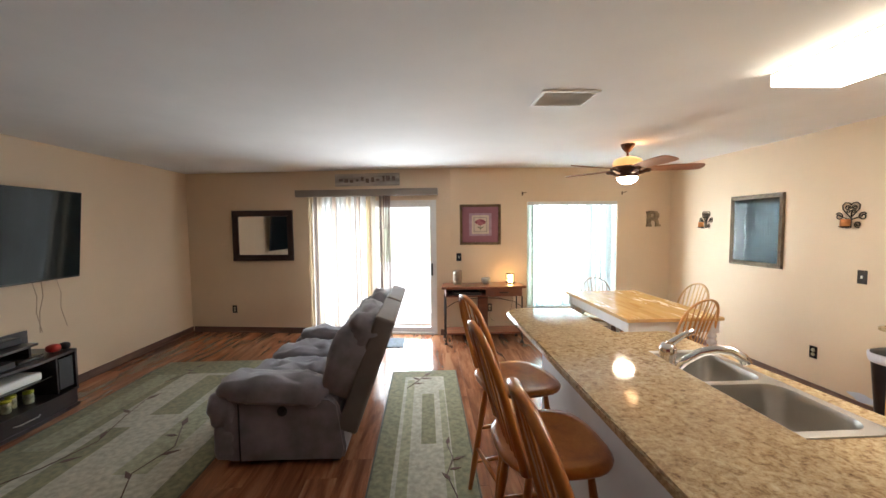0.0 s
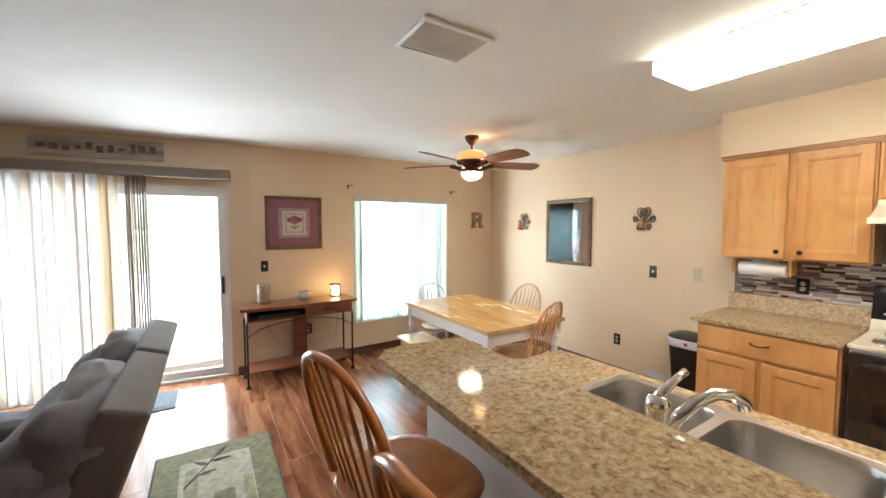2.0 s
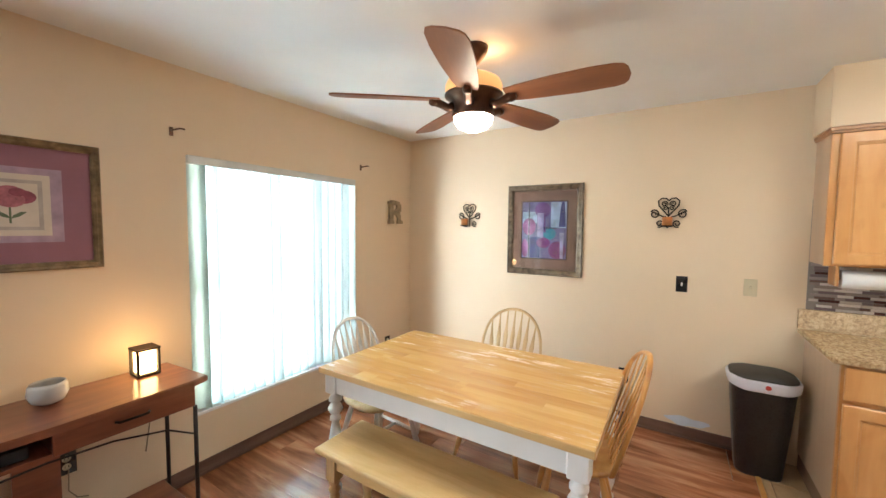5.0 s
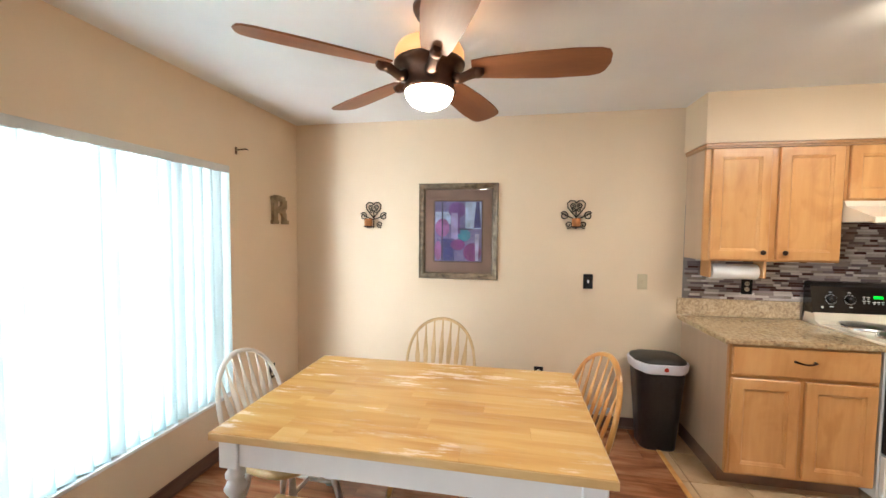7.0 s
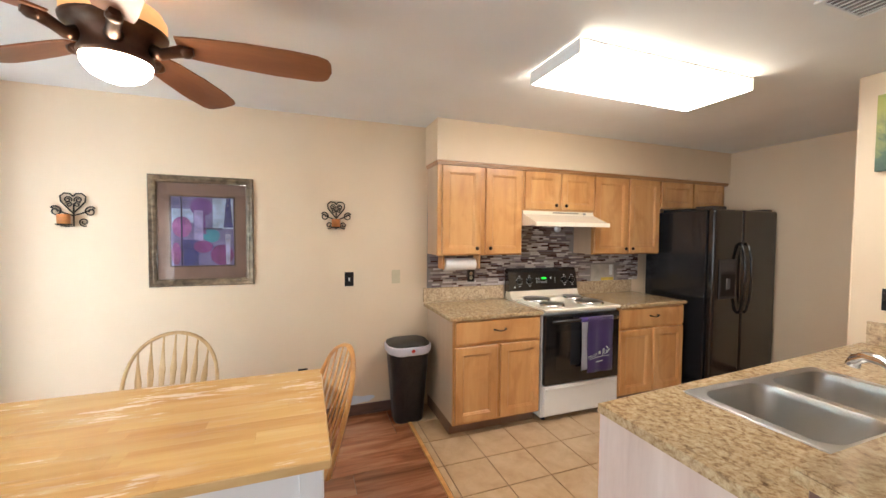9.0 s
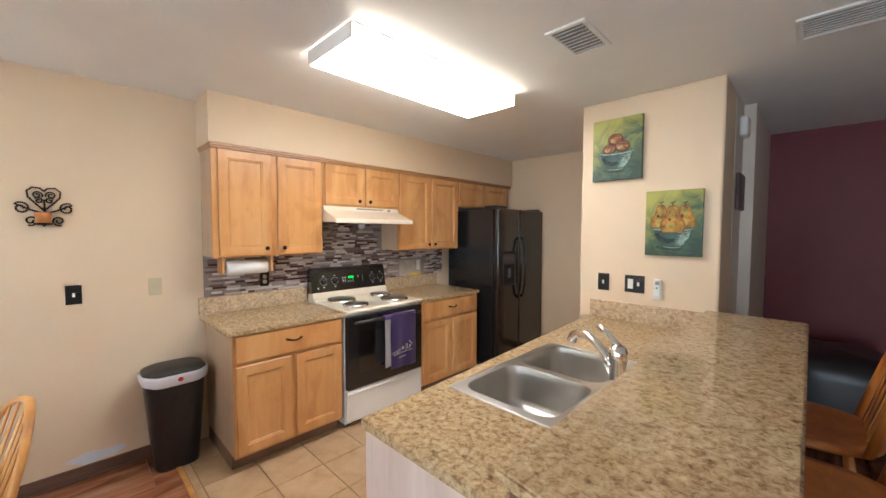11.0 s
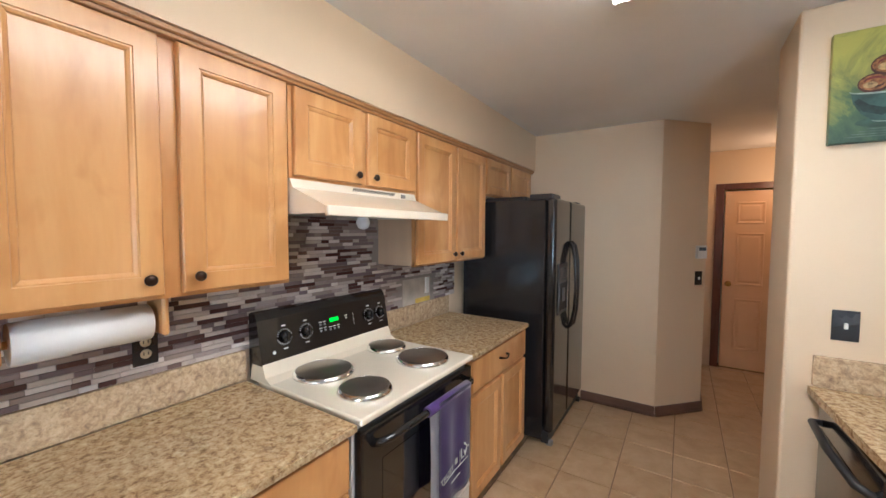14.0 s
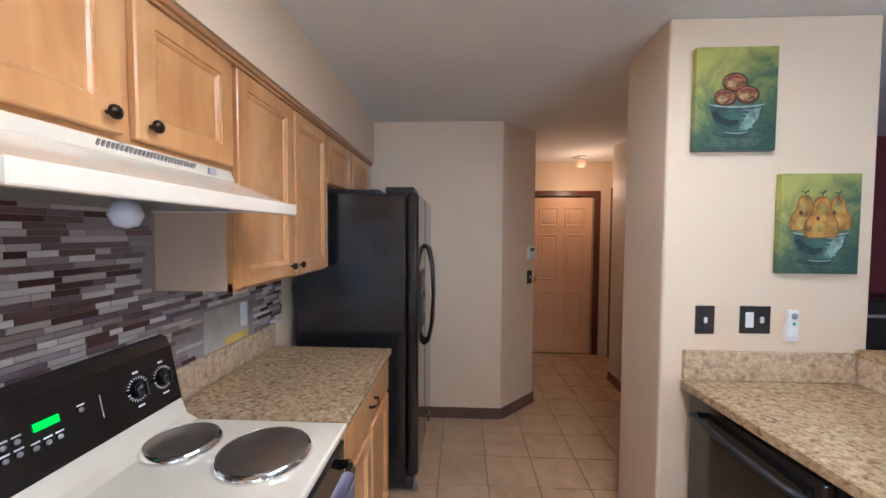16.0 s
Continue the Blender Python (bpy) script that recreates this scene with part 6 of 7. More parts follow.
def still_art(t):
    Y = 0.0042
    flat(t, "inner_line", pt("dark_line", (0.08, 0.05, 0.04)), [(-0.205, -0.255), (0.205, -0.255), (0.205, 0.255), (-0.205, 0.255)], 0.0039)
    flat(t, "print", pt("dusk_blue", (0.18, 0.17, 0.34), 0.4, 8), [(-0.195, -0.245), (0.195, -0.245), (0.195, 0.245), (-0.195, 0.245)], 0.0048)
    L = [("pale_blue", (0.42, 0.54, 0.72), [(-0.19, 0.02), (-0.06, 0.02), (-0.06, 0.24), (-0.19, 0.24)]),
         ("pale_blue", (0.42, 0.54, 0.72), [(0.06, 0.06), (0.19, 0.06), (0.19, 0.16), (0.06, 0.16)]),
         ("teal", (0.05, 0.26, 0.36), disc(-0.05, -0.03, 0.055, 0.05)),
         ("violet", (0.16, 0.07, 0.26), disc(0.01, 0.175, 0.07, 0.065)),
         ("violet", (0.16, 0.07, 0.26), [(-0.02, -0.02), (0.04, -0.02), (0.03, 0.14), (-0.01, 0.14)]),
         ("mauve", (0.34, 0.13, 0.33), disc(0.13, 0.03, 0.06, 0.075)),
         ("deep_blue", (0.05, 0.06, 0.22), [(-0.19, 0.03), (-0.13, 0.03), (-0.14, 0.16), (-0.15, 0.24), (-0.175, 0.24), (-0.18, 0.16)]),
         ("lilac_glass", (0.36, 0.32, 0.56), [(0.0, -0.08), (0.055, -0.08), (0.055, 0.15), (0.0, 0.15)]),
         ("plum", (0.20, 0.05, 0.20), disc(-0.12, -0.17, 0.075, 0.075)),
         ("deep_blue", (0.05, 0.06, 0.22), [(0.03, -0.24), (0.12, -0.24), (0.12, -0.06), (0.03, -0.06)]),
         ("mauve", (0.34, 0.13, 0.33), disc(0.165, -0.16, 0.03, 0.08)),
         ("plum", (0.20, 0.05, 0.20), disc(0.0, -0.11, 0.06, 0.045)),
         ("dark_bar", (0.03, 0.03, 0.08), [(0.125, -0.24), (0.135, -0.24), (0.135, 0.24), (0.125, 0.24)]),
         ("dark_bar", (0.03, 0.03, 0.08), [(-0.12, 0.015), (0.0, 0.015), (0.0, 0.024), (-0.12, 0.024)]),
         ("pale_glass", (0.45, 0.45, 0.65), [(-0.17, -0.24), (-0.145, -0.24), (-0.14, -0.02), (-0.175, -0.02)])]
    for i, (n, c, p) in enumerate(L):
        flat(t, "shape", pt(n, c, 0.35, 12), p, 0.0055 + 0.0006 * i)
    g = part("glazing", box(B(), -0.285, 0.285, 0.0165, 0.0175, -0.35, 0.35), thin_pane("art_glazing", 1.6), t)
    g.visible_shadow = False


framed(E_(5.432, 1.52), 0.655, 0.785, 0.052, FR2, MAT2, still_art, "tall abstract bottle print in an antique metallic frame", 0.026)

mir = thing("wall_mirror", "rectangular mirror in a wide dark brown frame", "mirror", SK @ Matrix.Translation((2.835, -0.021, 1.49)) @ Matrix.Rotation(radians(177.6), 4, "Z"))
prev, bm = None, B()
for ins, yy in ((0, 0.001), (0, 0.022), (0.008, 0.028), (0.06, 0.024), (0.088, 0.016), (0.09, 0.006)):
    ring = [bm.verts.new((x, yy, z)) for x, z in ((-0.465 + ins, -0.378 + ins), (0.465 - ins, -0.378 + ins), (0.465 - ins, 0.378 - ins), (-0.465 + ins, 0.378 - ins))]
    if prev:
        for k in range(4):
            bm.faces.new((prev[k], prev[(k + 1) % 4], ring[(k + 1) % 4], ring[k]))
    prev = ring
part("frame", bm, wood("espresso_frame", (0.02, 0.008, 0.008), (0.032, 0.013, 0.012), (0.045, 0.02, 0.018), 0.3, "x"), mir)
MIRG = plain("mirror_silver", (0.9, 0.9, 0.9), 0.0, 1.0, vary=0.0)
MIRG.node_tree.nodes["Principled BSDF"].inputs["Roughness"].default_value = 0.01
for l in list(MIRG.node_tree.links):
    if l.to_socket.name == "Roughness":
        MIRG.node_tree.links.remove(l)
part("glass", box(B(), -0.374, 0.374, 0.002, 0.006, -0.287, 0.287), MIRG, mir)


def spiral(cx, cz, r0, r1, a0, turns, n=22):
    return [(cx + (r0 + (r1 - r0) * k / n) * math.cos(a0 + turns * math.tau * k / n), 0.012, cz + (r0 + (r1 - r0) * k / n) * math.sin(a0 + turns * math.tau * k / n)) for k in range(n + 1)]


def sconce(m, cx, label):
    t = thing("wall_sconce", label, "candle sconce", m, "candle sconces")
    for s in (-1, 1):
        T = lambda P: [(s * x, y, z) for x, y, z in P]
        heart = [(0, 0.012, -0.005), (0.03, 0.012, 0.03), (0.062, 0.012, 0.07), (0.066, 0.012, 0.105), (0.045, 0.012, 0.125), (0.015, 0.012, 0.122), (0.0, 0.012, 0.105)]
        part("scroll", tube(B(), T(heart), 0.0045, 8), IRON, t)
        part("scroll", tube(B(), T(spiral(0.027, 0.083, 0.005, 0.022, 0.5, 1.5)), 0.0038, 8), IRON, t)
        part("scroll", tube(B(), T(spiral(0.022, 0.052, 0.004, 0.018, 2.5, -1.3)), 0.0038, 8), IRON, t)
        part("scroll", tube(B(), T(spiral(0.090, 0.008, 0.008, 0.034, 3.6, -1.45) + [(0.045, 0.012, -0.005), (0.0, 0.012, -0.02)]), 0.0045, 8), IRON, t)
        part("scroll", tube(B(), T(spiral(0.055, -0.062, 0.008, 0.028, 2.6, 1.4)), 0.0042, 8), IRON, t)
    part("arm", tube(B(), [(0, 0.006, 0.06), (0, 0.008, -0.09), (cx, 0.035, -0.092), (cx, 0.055, -0.088)], 0.0045, 8), IRON, t)
    part("cup", lathe(B(), [(0.0, -0.088), (0.03, -0.086), (0.042, -0.078), (0.043, -0.075), (0.0, -0.079)], (cx, 0.055, 0), 20), IRON, t)
    part("candle", lathe(B(), [(0.032, -0.0785), (0.033, -0.02), (0.03, -0.014), (0.012, -0.018), (0.0, -0.02)], (cx, 0.055, 0), 20), plain("amber_candle", (0.60, 0.22, 0.06), 0.45, vary=0.3, scale=20), t, "short amber pillar candle")
    return t


sconce(E_(6.160, 1.635), 0.03, "black scrolled iron wall sconce with candle near the corner")
sconce(E_(4.507, 1.642), 0.005, "black scrolled iron wall sconce with candle beside the print")

bm = text_mesh("R", 0.28, 0.012)
for v in bm.verts:
    v.co.x *= 1.05
for q in ((-0.098, -0.028, -0.101, -0.074), (0.028, 0.098, -0.101, -0.074), (-0.098, -0.03, 0.072, 0.099), (-0.088, -0.044, -0.09, 0.09), (0.032, 0.068, -0.09, -0.02), (-0.05, 0.06, -0.022, 0.008), (0.03, 0.075, 0.01, 0.075), (-0.04, 0.055, 0.066, 0.099)):
    box(bm, *q, -0.0128, 0.0128)
rr = single("letter_sign", bm, plain("weathered_tin", (0.29, 0.21, 0.125), 0.6, vary=0.4, scale=14, bump=0.2), "weathered wooden letter R hung near the corner", "wall letter", m=Matrix.Translation((4.41, WY - 0.0145, 1.68)) @ Matrix.Rotation(radians(90), 4, "X") @ Matrix.Diagonal((1.08, 1.12, 1, 1)))
bm = box(B(), 0.74, 1.70, -0.022, -0.002, 2.205, 2.385, 0.003)
sg = thing("wall_sign", "weathered horizontal wood plank sign over the patio door", "sign", SK)
part("board", bm, plain("weathered_white_wood", (0.44, 0.38, 0.33), 0.8, vary=0.5, scale=6, bump=0.5, bscale=30, stretch=(0.3, 1, 2)), sg)
random.seed(5)
for i in range(11):
    u = 0.80 + i * 0.078
    part("lettering", box(B(), u, u + random.uniform(0.03, 0.06), -0.0245, -0.0225, 2.25 + random.uniform(0, 0.03), 2.32 + random.uniform(-0.02, 0.03), m=None), plain("faded_brown_letter", (0.16, 0.11, 0.09), 0.8, vary=0.5, scale=30), sg)
for x in (2.45, 3.936):
    hk = thing("curtain_hook", "small dark curtain rod bracket above the window", "bracket", Matrix.Translation((x, WY, 2.07)))
    part("bracket", tube(B(), [(0, -0.001, 0), (0, -0.03, 0), (0.02, -0.06, 0.008), (0.045, -0.06, 0.008)], 0.005, 8), BRONZE, hk)
    part("base", box(B(), -0.01, 0.01, -0.006, -0.0005, -0.03, 0.02, 0.002), BRONZE, hk)


# canvases on the wall end
def canvas(x0, x1, z0, z1, label, art):
    t = thing("canvas_painting", label, "painting", Matrix.Translation(((x0 + x1) / 2, 1.724, (z0 + z1) / 2)), "fruit canvases")
    w, h = (x1 - x0) / 2, (z1 - z0) / 2
    m, nt, b = nodes_of("painted_canvas")
    n1 = noise_of(nt, 5, 5, (1, 1, 1), None, 0.7, 1.2)
    tc = nt.nodes.new("ShaderNodeTexCoord")
    sp = nt.nodes.new("ShaderNodeSeparateXYZ")
    nt.links.new(tc.outputs["Object"], sp.inputs[0])
    ad = nt.nodes.new("ShaderNodeMath")
    ad.operation = "MULTIPLY_ADD"
    ad.inputs[1].default_value, ad.inputs[2].default_value = 1.35, 0.02
    nt.links.new(sp.outputs["Z"], ad.inputs[0])
    a2 = nt.nodes.new("ShaderNodeMath")
    nt.links.new(ad.outputs[0], a2.inputs[0])
    nt.links.new(n1, a2.inputs[1])
    a3 = nt.nodes.new("ShaderNodeMath")
    a3.operation = "MULTIPLY_ADD"
    a3.inputs[1].default_value = 0.9
    nt.links.new(sp.outputs["X"], a3.inputs[0])
    nt.links.new(a2.outputs[0], a3.inputs[2])
    nt.links.new(ramp(nt, a3.outputs[0], [(0.28, (0.025, 0.065, 0.045)), (0.48, (0.07, 0.125, 0.065)), (0.60, (0.20, 0.23, 0.07)), (0.78, (0.40, 0.39, 0.09))]), b.inputs["Base Color"])
    b.inputs["Roughness"].default_value = 0.45
    bumped(nt, b, noise_of(nt, 60, 3), 0.3, 0.001)
    part("canvas", box(B(), -w, w, 0.001, 0.032, -h, h, 0.003, 2), m, t)
    art(t)


def brush(t, name, mat, pts, w, y):
    """A painted stroke: a thin ribbon along points, narrow at its ends."""
    bm = B()
    n = len(pts)
    rows = []
    for i, (x, z) in enumerate(pts):
        a, b5 = pts[max(i - 1, 0)], pts[min(i + 1, n - 1)]
        d = Vector((b5[0] - a[0], b5[1] - a[1])).normalized()
        k = w * (0.25 + 0.75 * math.sin(math.pi * (i + 0.5) / n)) / 2
        rows.append((bm.verts.new((x - d.y * k, y, z + d.x * k)), bm.verts.new((x + d.y * k, y, z - d.x * k))))
    for p, q in zip(rows, rows[1:]):
        bm.faces.new((p[0], p[1], q[1], q[0]))
    return part(name, bm, mat, t)


def arc(cx, cz, rx, rz, a0, a1, n=10):
    return [(cx + rx * math.cos(radians(a0 + (a1 - a0) * k / n)), cz + rz * math.sin(radians(a0 + (a1 - a0) * k / n))) for k in range(n + 1)]


def bowl_art(t, cz, w=0.108, h=0.115):
    Y = 0.0325
    flat(t, "painted_shade", pt("table_shade", (0.035, 0.075, 0.055), 0.5, 20), disc(-0.02, cz - h - 0.002, w * 1.05, 0.022), Y - 0.0006)
    side = [(w, cz), (w * 0.93, cz - h * 0.35), (w * 0.72, cz - h * 0.72), (w * 0.42, cz - h * 0.97)]
    rim = arc(0, cz, w, 0.012, 180, 360, 10)
    flat(t, "painted_bowl", pt("bowl_teal", (0.035, 0.075, 0.065), 0.6, 16), [(-x, z) for x, z in side] + [(x, z) for x, z in side[::-1]] + rim[::-1][1:-1], Y)
    flat(t, "painted_light", pt("bowl_glint", (0.20, 0.30, 0.26), 0.6, 40), [(-w * 0.45, cz - h * 0.9), (-w * 0.1, cz - h * 0.93), (-w * 0.5, cz - 0.022), (-w * 0.92, cz - 0.012), (-w * 0.80, cz - h * 0.5)], Y + 0.0007)
    for k in range(5):
        z = cz - 0.02 - k * 0.017
        brush(t, "painted_stroke", pt("bowl_stroke", (0.22, 0.30, 0.27), 0.4, 40), [(-w * (0.86 - 0.09 * k), z), (-w * 0.6, z - 0.006), (-w * (0.25 - 0.03 * k), z - 0.004)], 0.005, Y + 0.0015 + 0.0002 * k)
    brush(t, "painted_stroke", pt("bowl_dark", (0.012, 0.03, 0.03), 0.4, 40), [(w * 0.85, cz - 0.03), (w * 0.6, cz - h * 0.55), (w * 0.2, cz - h * 0.7), (-w * 0.1, cz - h * 0.6)], 0.03, Y + 0.0013)
    brush(t, "painted_rim", pt("bowl_rim", (0.30, 0.38, 0.34), 0.4, 30), arc(0, cz + 0.002, w * 1.03, 0.014, 180, 360, 14), 0.007, Y + 0.0030)
    brush(t, "painted_foot", pt("bowl_rim", (0.30, 0.38, 0.34), 0.4, 30), arc(0, cz - h * 0.96, w * 0.45, 0.008, 190, 350, 8), 0.004, Y + 0.0030)


def muffins(t):
    for i, (x, z, r0) in enumerate([(0.008, 0.066, 0.056), (0.046, 0.004, 0.050), (-0.040, 0.014, 0.052)]):
        y = 0.0325 + i * 0.0018
        r0 *= 0.92
        flat(t, "painted_muffin", pt("muffin_dark", (0.06, 0.018, 0.012), 0.5, 30), disc(x, z, r0, r0 * 0.78), y)
        flat(t, "painted_muffin", pt("muffin_top", (0.27, 0.11, 0.04), 0.8, 55), disc(x + 0.002, z + 0.002, r0 * 0.88, r0 * 0.62), y + 0.0006)
        flat(t, "painted_glint", pt("muffin_glint", (0.36, 0.24, 0.11), 0.6, 70), disc(x + 0.012, z - 0.006, r0 * 0.42, r0 * 0.26), y + 0.0012)
        brush(t, "painted_stroke", pt("muffin_red", (0.20, 0.035, 0.03), 0.5, 40), arc(x, z, r0 * 0.7, r0 * 0.45, 20, 150, 7), 0.009, y + 0.0014)
        brush(t, "painted_stroke", pt("muffin_dark", (0.06, 0.018, 0.012), 0.5, 30), arc(x, z, r0 * 0.55, r0 * 0.3, 200, 320, 7), 0.006, y + 0.0016)
    bowl_art(t, -0.022)
    for k in range(4):
        brush(t, "painted_stroke", pt("canvas_dusk", (0.09, 0.13, 0.10), 0.5, 30), [(-0.12 + 0.01 * k, -0.16 - 0.008 * k), (-0.05, -0.168 - 0.008 * k), (0.06 + 0.02 * k, -0.162 - 0.009 * k)], 0.005, 0.0327)


def pears(t):
    for i, (x, k, z0) in enumerate([(-0.066, 0.92, 0.022), (0.066, 0.95, 0.022), (0.0, 1.12, 0.0)]):
        P = [(0.014, 0.096), (0.024, 0.084), (0.030, 0.060), (0.036, 0.035), (0.054, 0.008), (0.060, -0.022), (0.050, -0.050)]
        P = [(a, b5) for a, b5 in P] + [(-a, b5) for a, b5 in P[::-1]]
        y = 0.0325 + i * 0.0022
        flat(t, "painted_pear", pt("pear_edge", (0.25, 0.105, 0.022), 0.5, 22), [(x + a * k * 1.07, z0 + b5 * k * 1.03) for a, b5 in P], y)
        flat(t, "painted_pear", pt("pear_amber", (0.38, 0.19, 0.03), 0.6, 22), [(x + a * k * 0.93, z0 + b5 * k * 0.96) for a, b5 in P], y + 0.0006)
        flat(t, "painted_glint", pt("pear_light", (0.44, 0.31, 0.06), 0.4, 24), disc(x + 0.010, z0 - 0.018, 0.026 * k, 0.026), y + 0.0012)
        flat(t, "painted_glint", pt("pear_green", (0.32, 0.26, 0.06), 0.4, 24), disc(x + 0.002, z0 + 0.052 * k, 0.014, 0.024), y + 0.0014)
        flat(t, "painted_shade", pt("pear_shadow", (0.07, 0.03, 0.03), 0.5, 30), disc(x + 0.016, z0 + 0.022, 0.007, 0.009), y + 0.0018)
        brush(t, "painted_stem", pt("stem_dark", (0.05, 0.06, 0.02)), [(x, z0 + 0.095 * k), (x + 0.002, z0 + 0.112 * k), (x - 0.012, z0 + 0.122 * k)], 0.006, y + 0.0018)
        brush(t, "painted_stem", pt("stem_dark", (0.05, 0.06, 0.02)), [(x + 0.016, z0 + 0.116 * k), (x, z0 + 0.112 * k), (x - 0.014, z0 + 0.118 * k)], 0.005, y + 0.0019)
    bowl_art(t, -0.035)
    for k in range(5):
        brush(t, "painted_stroke", pt("canvas_dusk", (0.09, 0.13, 0.10), 0.5, 30), arc(-0.07 + 0.03 * k, -0.17 + 0.004 * k, 0.05, 0.015, 200, 330, 8), 0.004, 0.0322)


canvas(2.363, 2.687, 1.883, 2.303, "green and yellow canvas painting of muffins in a bowl", muffins)
canvas(2.017, 2.330, 1.377, 1.789, "green and yellow canvas painting of pears in a bowl", pears)

# pale blue-white patch above the baseboard by the bin
bm = B()
vs = [bm.verts.new((4.679, 4.335 + 0.135 * math.cos(a) * (1 + 0.15 * math.sin(3 * a)), 0.122 + 0.034 * math.sin(a) * (1 + 0.2 * math.cos(5 * a)))) for a in [math.tau * k / 26 for k in range(26)]]
bm.faces.new(vs)
structure("wall_filler", bm, plain("pale_blue_patch", (0.66, 0.70, 0.78), 0.7, vary=0.06, scale=12), "pale blue-white patch low on the dining wall")

# bare wall patch in the tile with a yellow strip
pw_ = thing("wall_patch", "bare drywall patch with white fitting and yellow tape", "wall repair")
part("patch", box(B(), 4.6705, 4.679, 1.625, 1.935, 1.041, 1.215), plain("bare_drywall", (0.48, 0.44, 0.38), 0.85, vary=0.15, scale=9), pw_)
part("tape", box(B(), 4.6695, 4.6702, 1.63, 1.80, 1.043, 1.075), plain("yellow_tape", (0.62, 0.45, 0.08), 0.5, vary=0.2), pw_)
part("fitting", box(B(), 4.655, 4.670, 1.655, 1.695, 1.10, 1.21, 0.004), WHITEP, pw_)


# ---- sofa ----
so = thing("reclining_sofa", "grey microsuede two-seat reclining sofa with puffy tufted cushions", "sofa")
bm = B()
box(bm, -0.24, 0.46, 4.16, 5.12, 0.06, 0.30, 0.03, 2)
part("base", bm, SUEDE, so)
for y0, nm, dx in ((3.93, "arm", 0.0), (5.12, "arm", 0.16)):
    bm = B()
    prof = [(-0.30, 0.04), (0.46, 0.03), (0.485, 0.10), (0.44, 0.42), (0.38, 0.47), (-0.10, 0.49), (-0.30, 0.47), (-0.33, 0.40), (-0.33, 0.08)]
    prof = [(max(x, -0.33 + dx), z) for x, z in prof]
    a = [bm.verts.new((x, y0, z)) for x, z in prof]
    b3 = [bm.verts.new((x, y0 + 0.235, z)) for x, z in prof]
    bm.faces.new(a), bm.faces.new(b3[::-1])
    for k in range(len(prof)):
        bm.faces.new((a[k], a[(k + 1) % len(prof)], b3[(k + 1) % len(prof)], b3[k]))
    bmesh.ops.bevel(bm, geom=bm.edges[:], offset=0.018, segments=3, affect="EDGES")
    ar = part(nm, bm, SUEDE, so)
    yc = y0 + 0.118
    part("arm_pad", puff(B(), (0.0 + dx / 2, yc, 0.50), (0.74 - dx, 0.29, 0.18), 0.6, 0.5, amp=0.035, freq=9, m=Matrix.Rotation(radians(5), 3, "Y").to_4x4()), SUEDE, ar)
    part("arm_front", puff(B(), (-0.33 + dx, yc, 0.385), (0.22, 0.26, 0.25), 0.55, amp=0.022, freq=9), SUEDE, ar)
    part("arm_front", puff(B(), (-0.315 + dx, yc, 0.165), (0.18, 0.245, 0.26), 0.5, amp=0.016, freq=9), SUEDE, ar)
    part("seam", tube(B(), [(-0.215 + dx, y0 - 0.001, 0.05), (-0.215 + dx, y0 - 0.001, 0.44)], 0.005, 6), plain("seam_dark", (0.03, 0.026, 0.03), 0.9), ar)
part("release_button", lathe(B(), [(0.034, 0.0), (0.034, 0.006), (0.026, 0.009), (0.022, 0.004), (0.0, 0.004)], seg=22, m=Matrix.Translation((0.07, 3.9295, 0.385)) @ Matrix.Rotation(radians(90), 4, "X")), BLACKP, so, "round black recline release")
for y0, y1 in ((4.165, 4.64), (4.645, 5.12)):
    yc, w = (y0 + y1) / 2, y1 - y0
    part("seat_cushion", puff(B(), (-0.02, yc, 0.41), (0.58, w, 0.26), 0.55, 0.45, amp=0.05, freq=8), SUEDE, so)
    part("footrest", puff(B(), (-0.30, yc, 0.23), (0.17, w * 0.97, 0.38), 0.5, 0.4, amp=0.028, freq=8), SUEDE, so)
for y0, y1 in ((3.93, 4.64), (4.645, 5.355)):
    yc, w = (y0 + y1) / 2, y1 - y0
    ml = Matrix.Rotation(radians(21), 3, "Y").to_4x4()
    part("back_cushion", puff(B(), (0.485, yc, 0.66), (0.30, w * 0.99, 0.58), 0.62, 0.42, m=ml, amp=0.04, freq=7), SUEDE, so)
    part("head_cushion", puff(B(), (0.615, yc, 0.86), (0.26, w * 0.97, 0.27), 0.62, 0.45, m=ml, amp=0.045, freq=8), SUEDE, so)
    bm = B()
    box(bm, -0.11, 0.03, -w / 2 + 0.01, w / 2 - 0.01, -0.44, 0.38, 0.02, 3)
    bk = part("back_panel", bm, SUEDE_BACK, so, "flat taupe outer back")
    bk.matrix_local = Matrix.Translation((0.67, yc, 0.615)) @ Matrix.Rotation(radians(20), 4, "Y")
for y in (4.0, 5.2):
    for x in (-0.22, 0.40):
        part("foot", box(B(), x - 0.025, x + 0.025, y - 0.02, y + 0.02, 0.0105 if x < 0 else 0.0, 0.05), BLACKP, so)


